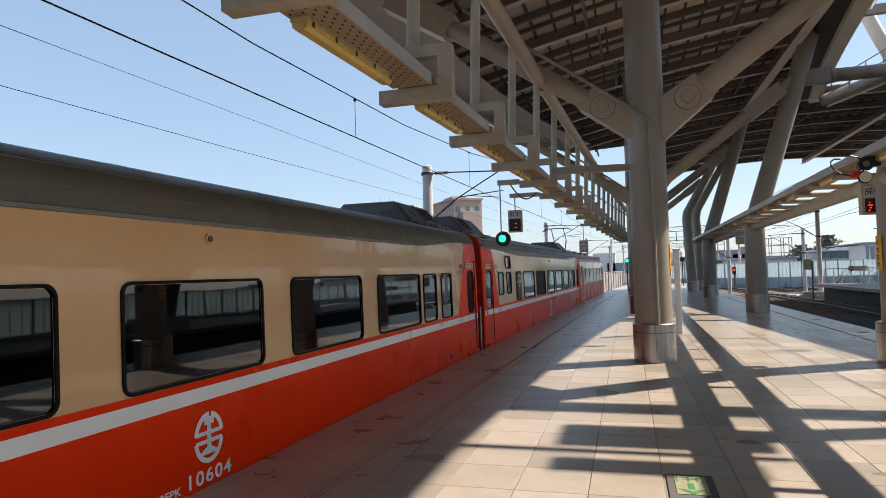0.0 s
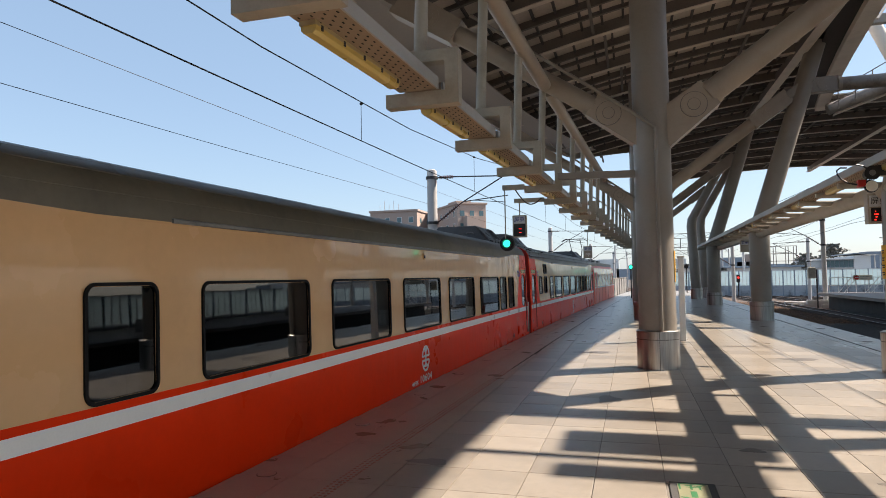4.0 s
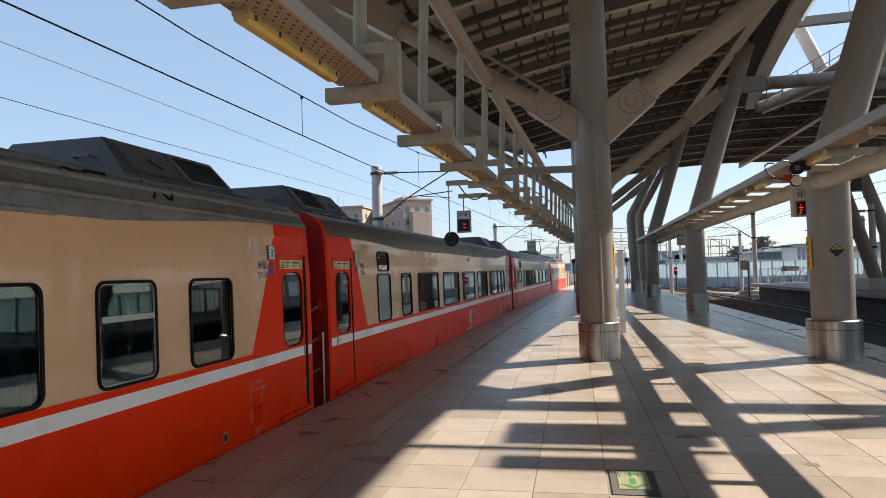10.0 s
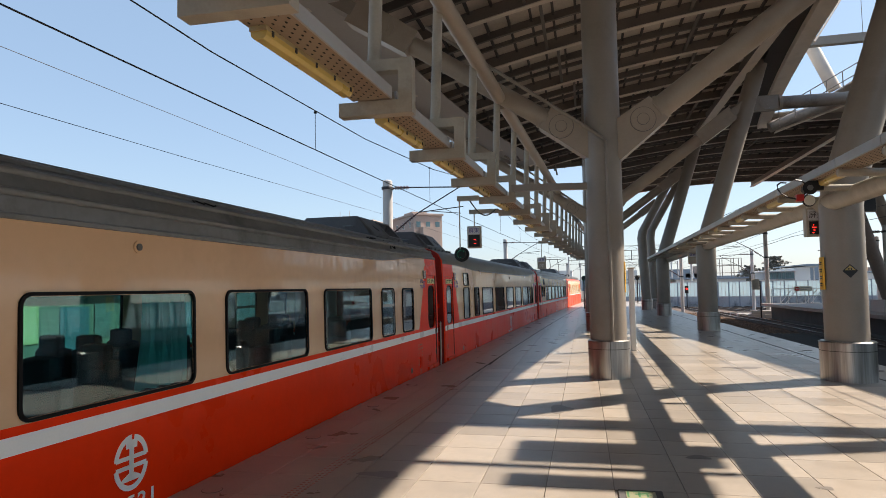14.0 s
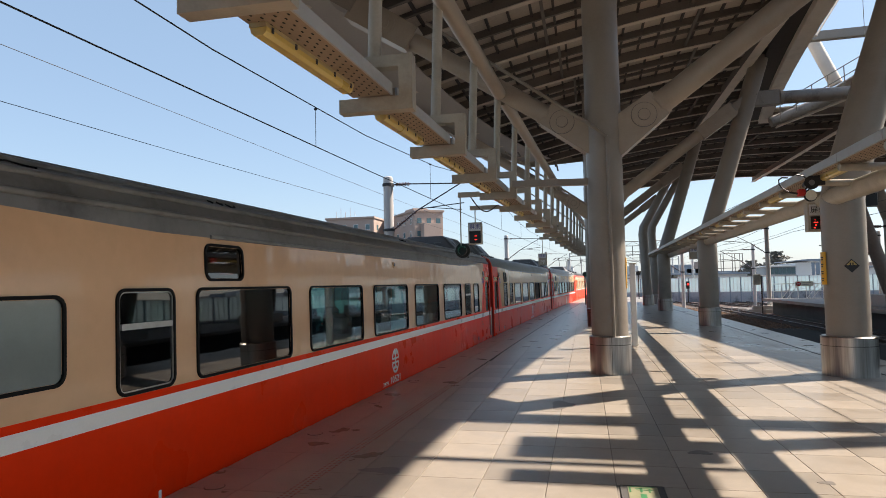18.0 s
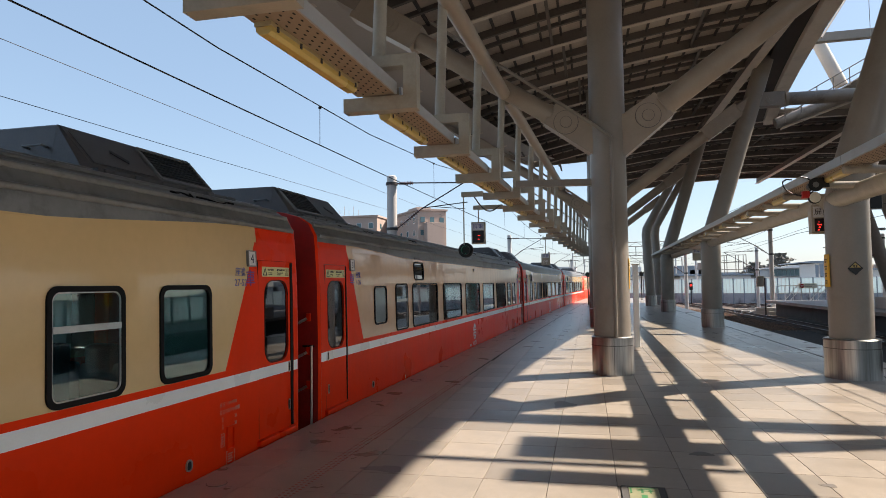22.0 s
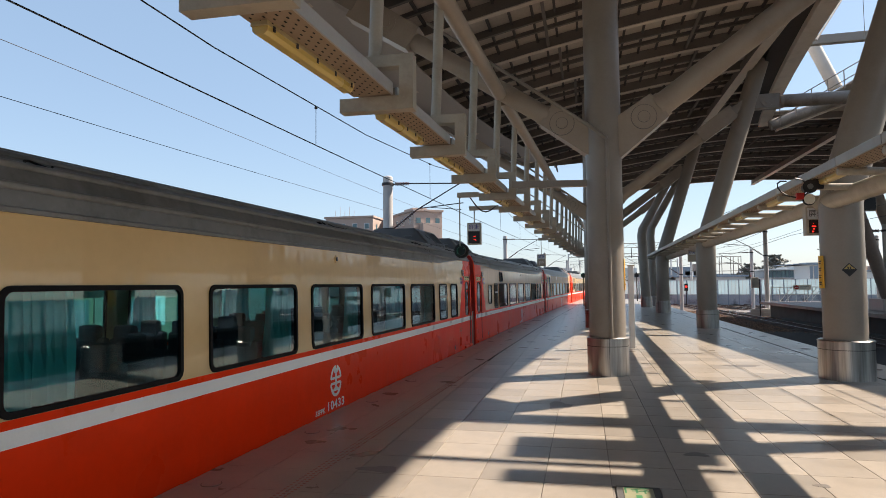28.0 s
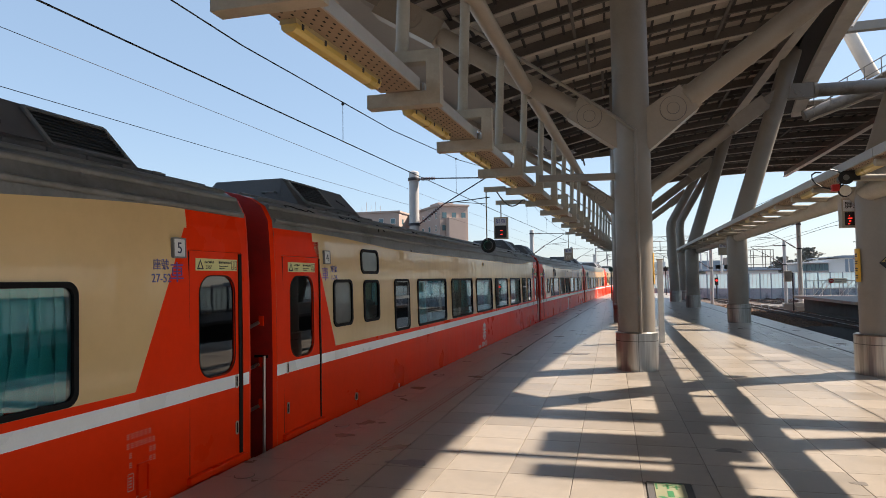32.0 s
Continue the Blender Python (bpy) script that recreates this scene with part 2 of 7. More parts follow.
M_ROOFO = mat("olive train roof", (0.145, 0.13, 0.095), 0.45, vary=0.2, grain=1.2, fine=14, dirt=(0.05, 0.048, 0.04), dirt_amount=0.6, dirt_scale=1.3)
M_ROOFD = mat("air unit dark", (0.085, 0.083, 0.085), 0.4, vary=0.3, grain=2, dirt=(0.13, 0.115, 0.1), dirt_amount=0.45, dirt_scale=2.2)
M_GLASS = glass("train glass", (0.58, 0.88, 0.89), clear=0.95)
M_GLASS_D = glass("dark train glass", (0.6, 0.62, 0.6), clear=0.24)
M_FROST = mat("frosted glass", (0.2, 0.24, 0.235), 0.16, vary=0.05, coat=0.4)
M_FROST2 = mat("dusky frosted glass", (0.12, 0.12, 0.105), 0.16, vary=0.08, coat=0.4)
M_INNER = mat("train lining", (0.4, 0.4, 0.37), 0.7)
M_SEAT = mat("seat cloth", (0.03, 0.035, 0.045), 0.9)

M_ALU = mat("dull aluminium", (0.42, 0.42, 0.41), 0.35, metal=0.8, vary=0.15)
M_RAIL = mat("rail steel", (0.5, 0.46, 0.43), 0.3, metal=0.9, vary=0.2)
M_RUST = mat("rusty rail", (0.075, 0.05, 0.04), 0.7, vary=0.25, grain=5)
M_SLEEPER = mat("dusty sleeper concrete", (0.13, 0.11, 0.095), 0.9, vary=0.3, grain=3, fine=30)
M_POLE = mat("concrete pole", (0.5, 0.49, 0.48), 0.8, vary=0.1, grain=2)


def sheer(name, color, share):
    """A translucent sheet: part of the light goes through it."""
    m = mat(name, color, 0.35, vary=0.06)
    nt = m.node_tree
    tr = nt.nodes.new("ShaderNodeBsdfTranslucent")
    tr.inputs["Color"].default_value = (*color, 1)
    mx = nt.nodes.new("ShaderNodeMixShader")
    mx.inputs[0].default_value = share
    nt.links.new(nt.nodes["Principled BSDF"].outputs[0], mx.inputs[1])
    nt.links.new(tr.outputs[0], mx.inputs[2])
    nt.links.new(mx.outputs[0], nt.nodes["Material Output"].inputs["Surface"])
    return m


M_CURTAIN = sheer("teal curtain", (0.2, 0.6, 0.6), 0.25)
M_STAINED = mat("stained barrier base", (0.42, 0.45, 0.48), 0.8, vary=0.2, grain=0.6, fine=8, dirt=(0.06, 0.06, 0.065), dirt_amount=0.85, dirt_scale=0.9)
M_FENCE = sheer("pale blue panel", (0.72, 0.82, 0.84), 0.55)
# Wall, roof and leaf colours are paled to stand in for distance haze.
M_WALLP = mat("pink tile wall", (0.42, 0.32, 0.27), 0.8, vary=0.08, grain=0.3, fine=3)
M_WALLW = mat("white wall", (0.74, 0.74, 0.72), 0.8, vary=0.1, grain=0.2)
M_ROOFB = mat("grey blue roof", (0.27, 0.32, 0.37), 0.6, vary=0.12, grain=0.3)
M_WINB = mat("far window", (0.08, 0.15, 0.17), 0.15)
M_LEAF_HAZED = mat("haze-paled leaves", (0.17, 0.165, 0.14), 0.7, vary=0.4, grain=3)
M_STONE = mat("track stone", (0.28, 0.17, 0.11), 0.95, vary=0.2, grain=6)
isl = M_STONE.node_tree.nodes.new("ShaderNodeNewGeometry")
isr = M_STONE.node_tree.nodes.new("ShaderNodeMapRange")
isr.inputs["To Min"].default_value, isr.inputs["To Max"].default_value = 0.3, 1.6
M_STONE.node_tree.links.new(isl.outputs["Random Per Island"], isr.inputs["Value"])
for nd in M_STONE.node_tree.nodes:
    if nd.bl_idname == "ShaderNodeVectorMath":
        M_STONE.node_tree.links.new(isr.outputs[0], nd.inputs["Scale"])
M_BARK = mat("bark", (0.12, 0.09, 0.07), 0.9, vary=0.3)
M_BLUE = mat("blue print", (0.08, 0.09, 0.3), 0.5)
M_GREEN = mat("green print", (0.045, 0.2, 0.08), 0.5)
M_SIGNW = mat("sign face", (0.68, 0.69, 0.7), 0.4)
M_CREAM = mat("cream board", (0.8, 0.75, 0.62), 0.5)
M_PALE_PRINT = mat("faded print", (0.45, 0.42, 0.36), 0.6)
M_LED_R = glow("red led", (1.0, 0.03, 0.02), 1.0)
M_LED_G = glow("green signal", (0.0, 0.85, 0.45), 1.2)


# ---- mesh helpers ----
def mesh_from(bm, name, material):
    me = bpy.data.meshes.new(name)
    bm.to_mesh(me)
    bm.free()
    me.materials.append(material)
    return me


def smooth(me, degrees=40):
    for p in me.polygons:
        p.use_smooth = True
    me.set_sharp_from_angle(angle=radians(degrees))


def part(name, bm, material, parent=None, label="", soft=None):
    """Links a bmesh as one mesh object under a thing or a part."""
    me = mesh_from(bm, name, material)
    if soft:
        smooth(me, soft)
    ob = new(name, me)
    ob.parent = parent
    if label:
        ob["label"] = label
    return ob


def thing(name, label="", category="", group="", kind="", at=None):
    ob = new(name)
    ob.empty_display_size = 0.2
    if at is not None:
        ob.matrix_basis = at
    return tagged(ob, label, category, group, kind)


def add_box(bm, lo, hi, bevel=0.0, m=None):
    lo, hi = Vector(lo), Vector(hi)
    r = bmesh.ops.create_cube(bm, size=1, matrix=Matrix.Translation((lo + hi) / 2) @ Matrix.Diagonal((*(hi - lo), 1)))
    vs = r["verts"]
    if bevel:
        es = list({e for v in vs for e in v.link_edges})
        rb = bmesh.ops.bevel(bm, geom=es, offset=bevel, segments=2, affect="EDGES", profile=0.6)
        vs = list({v for f in rb["faces"] for v in f.verts} | {v for v in vs if v.is_valid})
    if m is not None:
        bmesh.ops.transform(bm, matrix=m, verts=[v for v in vs if v.is_valid])
    return bm


def box(lo, hi, bevel=0.0):
    return add_box(bmesh.new(), lo, hi, bevel)


def add_tube(bm, a, b, r0, r1=None, seg=16, caps=True):
    a, b = Vector(a), Vector(b)
    r1 = r0 if r1 is None else r1
    d = b - a
    m = Matrix.Translation((a + b) / 2) @ d.to_track_quat("Z", "Y").to_matrix().to_4x4()
    bmesh.ops.create_cone(bm, cap_ends=caps, segments=seg, radius1=r0, radius2=r1, depth=d.length, matrix=m)
    return bm


def tube(a, b, r0, r1=None, seg=16):
    return add_tube(bmesh.new(), a, b, r0, r1, seg)


def add_beam(bm, a, b, w, h, up=(0, 0, 1)):
    """A straight bar of w by h from a to b."""
    a, b = Vector(a), Vector(b)
    y = (b - a).normalized()
    x = y.cross(Vector(up)).normalized()
    z = x.cross(y)
    m = Matrix((x, y, z)).transposed().to_4x4()
    m.translation = (a + b) / 2
    bmesh.ops.create_cube(bm, size=1, matrix=m @ Matrix.Diagonal((w, (b - a).length, h, 1)))
    return bm


def beam(a, b, w, h, up=(0, 0, 1)):
    return add_beam(bmesh.new(), a, b, w, h, up)


def add_loft(bm, rings, close=True, caps=True):
    """Skins rings of equal length."""
    vs = [[bm.verts.new(p) for p in ring] for ring in rings]
    n = len(rings[0])
    for a, b in zip(vs, vs[1:]):
        for i in range(n if close else n - 1):
            j = (i + 1) % n
            bm.faces.new((a[i], a[j], b[j], b[i]))
    if caps and close:
        bm.faces.new(list(reversed(vs[0])))
        bm.faces.new(vs[-1])
    bmesh.ops.recalc_face_normals(bm, faces=bm.faces[:])
    return bm


def sweep(pts, r, seg=6):
    """One round strand along a line of points."""
    pts = [Vector(p) for p in pts]
    rings = []
    for k, p in enumerate(pts):
        d = (pts[min(k + 1, len(pts) - 1)] - pts[max(k - 1, 0)]).normalized()
        u = d.orthogonal() if abs(d.z) > 0.9 else d.cross(Vector((0, 0, 1))).normalized()
        u.normalize()
        v = d.cross(u)
        rings.append([p + r * (math.cos(math.tau * i / seg) * u + math.sin(math.tau * i / seg) * v) for i in range(seg)])
    return add_loft(bmesh.new(), rings)


def rounded(w, h, r, n=5):
    """Points of a rounded rectangle about the origin."""
    pts = []
    for cx, cy, a0 in ((w / 2 - r, h / 2 - r, 0), (-w / 2 + r, h / 2 - r, 90), (-w / 2 + r, -h / 2 + r, 180), (w / 2 - r, -h / 2 + r, 270)):
        for k in range(n + 1):
            a = radians(a0 + 90 * k / n)
            pts.append((cx + r * math.cos(a), cy + r * math.sin(a)))
    return pts


def prism(pts, depth, m):
    """A flat outline, given depth along its own z, laid by m."""
    bm = bmesh.new()
    return add_loft(bm, [[m @ Vector((x, y, 0)) for x, y in pts], [m @ Vector((x, y, depth)) for x, y in pts]])


def add_prism(bm, pts, depth, m):
    a = [bm.verts.new(m @ Vector((x, y, 0))) for x, y in pts]
    b = [bm.verts.new(m @ Vector((x, y, depth))) for x, y in pts]
    n = len(pts)
    for i in range(n):
        bm.faces.new((a[i], a[(i + 1) % n], b[(i + 1) % n], b[i]))
    bm.faces.new(list(reversed(a)))
    bm.faces.new(b)
    return bm


def frame_ring(outer, inner, depth, m):
    """A flat frame between two outlines of equal count, with depth."""
    bm = bmesh.new()
    o0, i0 = [[bm.verts.new(m @ Vector((x, y, 0))) for x, y in p] for p in (outer, inner)]
    o1, i1 = [[bm.verts.new(m @ Vector((x, y, depth))) for x, y in p] for p in (outer, inner)]
    n = len(outer)
    for k in range(n):
        j = (k + 1) % n
        bm.faces.new((o0[k], o0[j], o1[j], o1[k]))
        bm.faces.new((i1[k], i1[j], i0[j], i0[k]))
        bm.faces.new((o1[k], o1[j], i1[j], i1[k]))
        bm.faces.new((i0[k], i0[j], o0[j], o0[k]))
    bmesh.ops.recalc_face_normals(bm, faces=bm.faces[:])
    return bm


def text_mesh(s, size, depth=0.0015, bold=0.0):
    """Letters in the built-in font, standing upright in the x-z plane about the origin, facing -y."""
    cu = bpy.data.curves.new("letters", "FONT")
    cu.body, cu.size, cu.extrude, cu.align_x, cu.align_y = s, size, depth, "CENTER", "CENTER"
    cu.offset = bold
    ob = bpy.data.objects.new("letters", cu)
    me = bpy.data.meshes.new_from_object(ob)
    bpy.data.objects.remove(ob)
    bpy.data.curves.remove(cu)
    me.transform(pose(0, 0, 0, 90))
    return me


LETTERS = {}


def lettering(name, s, size, material, parent, m, label="", bold=0.0):
    key = (s, size, material.name)
    if key not in LETTERS:
        LETTERS[key] = text_mesh(s, size, bold=bold)
        LETTERS[key].materials.clear()
        LETTERS[key].materials.append(material)
    me = LETTERS[key]
    ob = new(name, me)
    ob.parent = parent
    ob.matrix_basis = m
    if label:
        ob["label"] = label
    return ob


def edge_x(y):
    """The platform's edge along the train's track, a gentle bend."""
    return -3.97 + 0.022 * y + 0.00035 * y * y

# ---- the train ----
# Metres that the train has run since the start; y of the gap between its second and third coach is run(t) - 6.31.
def run(t):
    return 1.4022 * t + 0.008829 * t * t + 0.0000202 * t ** 3 + float(np.interp(t, RUN_T, RUN_D))


RUN_T = (0, 3, 6, 9, 11, 14, 18, 19, 23, 28, 30, 32)
RUN_D = (0.000, 0.033, -0.045, -0.010, -0.019, 0.003, 0.052, 0.062, -0.087, -0.027, 0.023, 0.007)
HALF = 1.45            # half the coach's width
SECTION = ((-0.85, 1.42), (-0.3, HALF), (1.0, HALF), (1.8, 1.435), (2.32, 1.405))


def side_x(z):
    for (z0, x0), (z1, x1) in zip(SECTION, SECTION[1:]):
        if z <= z1:
            return x0 + (x1 - x0) * (z - z0) / (z1 - z0)
    return SECTION[-1][1]


ROOF = [(1.405, 2.32), (1.385, 2.5), (1.3, 2.66), (1.15, 2.755), (0.92, 2.825), (0.6, 2.885), (0.3, 2.91), (0.0, 2.92)]


def wall_cells(y_lines, z_lines, openings, keep, sign):
    """The skin of one side between the lines; y_lines are functions of z, openings are left out."""
    bm = bmesh.new()
    cache = {}

    def vert(i, z):
        if (i, z) not in cache:
            cache[i, z] = bm.verts.new((sign * side_x(z), y_lines[i](z), z))
        return cache[i, z]

    for i in range(len(y_lines) - 1):
        for z0, z1 in zip(z_lines, z_lines[1:]):
            zm = (z0 + z1) / 2
            ym = (y_lines[i](zm) + y_lines[i + 1](zm)) / 2
            if any(a < ym < b and c < zm < d for a, b, c, d in openings) or not keep(i, zm):
                continue
            quad = [vert(i, z0), vert(i + 1, z0), vert(i + 1, z1), vert(i, z1)]
            bm.faces.new(quad if sign > 0 else quad[::-1])
    return bm


def side_matrix(y, z, sign, out=0.0):
    """Stands a flat outline (x along the coach, y up) on the coach's side, its depth pointing outwards."""
    x = sign * (side_x(z) + out)
    lean = math.atan2(side_x(z - 0.3) - side_x(z + 0.3), 0.6)
    return Matrix.Translation((x, y, z)) @ Matrix(((0, 0, sign, 0), (sign, 0, 0, 0), (0, 1, 0, 0), (0, 0, 0, 1))) @ pose(0, 0, 0, -math.degrees(lean))


def add_window(coach, a, b, z0, z1, sign, pane_mat, sash=False, curtain=0, rubber=0.075, led=False):
    w, h = b - a, z1 - z0
    m = side_matrix((a + b) / 2, (z0 + z1) / 2, sign, -0.012)
    rim = part("window", frame_ring(rounded(w, h, 0.1), rounded(w - rubber, h - rubber, 0.07), 0.03, m), M_RUBBER, coach, "black rubber window surround")
    pane = part("pane", prism(rounded(w - 0.05, h - 0.05, 0.08), 0.006, m @ pose(0, 0, 0.004)), pane_mat, rim)
    pane.visible_shadow = pane_mat is not M_GLASS
    if sash:
        part("sash_bar", prism(rounded(w - 0.1, 0.05, 0.01, 2), 0.02, m @ pose(0, h * 0.14, 0.012)), M_ALU, rim, "pale sliding sash rail")
        part("sash_frame", frame_ring(rounded(w - rubber - 0.004, h - rubber - 0.004, 0.07), rounded(w - rubber - 0.022, h - rubber - 0.022, 0.06), 0.012, m @ pose(0, 0, 0.011)), M_ALU, rim, "thin pale metal sash frame")
    if led:
        for k, (x0, x1, y0) in enumerate(((-0.2, -0.09, 0.0), (-0.03, 0.02, -0.12), (0.05, 0.1, -0.12), (0.13, 0.2, -0.12))):
            part("led_bar", prism([(sign * x0, y0), (sign * x1, y0), (sign * x1, y0 + (0.05 if k == 0 else 0.018)), (sign * x0, y0 + (0.05 if k == 0 else 0.018))][::sign], 0.003, m @ pose(0, 0, -0.02)), M_LED_R, rim, "dim red display mark")
    if curtain:
        bm = bmesh.new()
        cw = abs(curtain) * w
        c0 = -w / 2 + 0.04 if curtain < 0 else w / 2 - 0.04 - cw
        top, mid, bot = [], [], []
        for k in range(57):
            s = c0 + cw * k / 56
            fold = math.sin(k * 0.8) + 0.5 * math.sin(k * 0.37 + 1.0)
            top.append(m @ Vector((s, h / 2 - 0.02, -0.09 + 0.025 * fold)))
            mid.append(m @ Vector((s + 0.03 * math.sin(k * 0.8 + 1.2), 0.0, -0.09 + 0.035 * fold)))
            bot.append(m @ Vector((s + (0.0 if curtain < 0 else -0.1 * (1 - k / 56)), -h / 2 + 0.03, -0.09 + 0.045 * fold)))
        add_loft(bm, [top, mid, bot], close=False, caps=False)
        part("curtain", bm, M_CURTAIN, rim, "sheer teal pleated curtain", soft=60)


SEAT_MESH = []


def seat_mesh():
    """A pair of dark reclining seats seen from the side."""
    if not SEAT_MESH:
        bm = bmesh.new()
        for x in (-0.26, 0.26):
            add_box(bm, (x - 0.23, -0.02, 0.36), (x + 0.23, 0.46, 0.5), 0.04)
            add_box(bm, (x - 0.22, -0.16, 0.42), (x + 0.22, -0.02, 1.14), 0.05)
            add_box(bm, (x - 0.14, -0.19, 1.05), (x + 0.14, -0.05, 1.3), 0.05)
        add_box(bm, (-0.5, 0.0, 0.05), (0.5, 0.4, 0.36), 0.02)
        SEAT_MESH.append(mesh_from(bm, "seat", M_SEAT))
    return SEAT_MESH[0]


def emblem(parent, y, z, sign):
    """The white railway emblem: a ring cut by bars, with a rail's section inside."""
    m = side_matrix(y, z, sign, 0.003)
    bm = bmesh.new()
    outer = [(0.2 * math.cos(a), 0.225 * math.sin(a)) for a in [math.tau * k / 36 for k in range(36)]]
    inner = [(0.155 * math.cos(a), 0.182 * math.sin(a)) for a in [math.tau * k / 36 for k in range(36)]]
    for k in range(36):
        j = (k + 1) % 36
        if k in (8, 17, 18, 35, 0):
            continue
        add_prism(bm, [outer[k], outer[j], inner[j], inner[k]], 0.003, m)
    for pts in ([(-0.175, 0.025), (0.175, 0.025), (0.175, 0.06), (-0.175, 0.06)], [(-0.175, -0.05), (0.175, -0.05), (0.175, -0.015), (-0.175, -0.015)],
                [(-0.026, -0.13), (0.026, -0.13), (0.026, 0.15), (-0.026, 0.15)], [(-0.062, 0.115), (0.062, 0.115), (0.066, 0.165), (0.05, 0.182), (-0.05, 0.182), (-0.066, 0.165)],
                [(-0.115, -0.145), (0.115, -0.145), (0.105, -0.12), (0.035, -0.085), (-0.035, -0.085), (-0.105, -0.12)]):
        add_prism(bm, pts, 0.003, m @ pose(0, 0, 0.0005))
    return part("emblem", bm, M_STRIPE, parent, "white round railway emblem")


def end_wall(coach, y, facing):
    """The red end of a coach with its gangway hood, its climbing irons and corner rails."""
    ring = [(x, z) for z, x in SECTION] + [(x, z) for x, z in ROOF[1:]]
    ring = ring + [(-x, z) for x, z in reversed(ring[:-1])]
    bm = bmesh.new()
    t = 0.06 * facing
    add_loft(bm, [[(x * 0.999, y, z) for x, z in ring], [(x * 0.996, y + t * 0.5, z) for x, z in ring], [(x * 0.985, y + t, z) for x, z in ring]], caps=False)
    part("corner_edge", bm, M_RED, coach, "rounded glossy red corner", soft=50)
    bm = bmesh.new()
    add_loft(bm, [[(x * 0.985, y + t * 0.5, z) for x, z in ring], [(x * 0.985, y + t * 0.99, z) for x, z in ring]])
    # Darker than M_RED: shade between the coaches is put into the colour.
    part("end_wall", bm, M_MAROON, coach, "coach end wall with shade in its dark red")
    bm = bmesh.new()
    bellows = rounded(1.25, 2.25, 0.16, 4)
    for k in range(4):
        s = 1.0 if k % 2 else 0.94
        yk = y + facing * (0.06 + 0.06 * k)
        add_loft(bm, [[(px * s, yk, 1.15 + pz * s) for px, pz in bellows], [(px * (1.94 - s), yk + 0.06 * facing, 1.15 + pz * (1.94 - s)) for px, pz in bellows]])
    part("gangway", bm, M_BLACK, coach, "black folded gangway bellows")
    part("corner_rail", tube((1.36, y + 0.12 * facing, -0.3), (1.36, y + 0.12 * facing, 0.98), 0.018, seg=10), M_CHROME, coach, "bright vertical grab rail", soft=40)
    part("rail_clamp", box((1.2, y + 0.06 * facing - 0.012, 0.955), (1.375, y + 0.06 * facing + 0.012, 0.985), 0.004), M_RUBBER, coach)
    for z in (0.3, 0.76, 1.22):
        hose = part("barrier_hose", sweep([(0.5, y + 0.2 * facing, z - 0.04), (0.72, y + 0.2 * facing, z - 0.07), (0.92, y + 0.19 * facing, z - 0.04), (1.08, y + 0.17 * facing, z + 0.02)], 0.028, 10), M_HOSE, coach, "red rubber-sleeved barrier hose", soft=50)
        part("spring", sweep([(1.07, y + 0.17 * facing, z + 0.015), (1.28, y + 0.1 * facing, z + 0.13)], 0.02, 8), M_RAIL, hose, "grey coil spring", soft=50)
        part("bracket", box((1.26, y + 0.05 * facing - 0.03, z + 0.09), (1.32, y + 0.05 * facing + 0.05, z + 0.2), 0.008), M_RED, hose, "small red bracket")
    rim = [(0.12 * math.cos(math.tau * k / 20), 0.12 * math.sin(math.tau * k / 20)) for k in range(20)]
    flat = Matrix.Translation((1.0, y + 0.055 * facing, 0.42)) @ pose(0, 0, 0, 90 * facing * -1)
    port = part("round_port", frame_ring(rim, [(a * 0.62, b * 0.62) for a, b in rim], 0.03, flat), M_MAROON, coach, "dark round port with a raised rim")
    part("port_hole", prism([(a * 0.62, b * 0.62) for a, b in rim], 0.012, flat), M_HOLE, port)


UNIT_FOOT = []


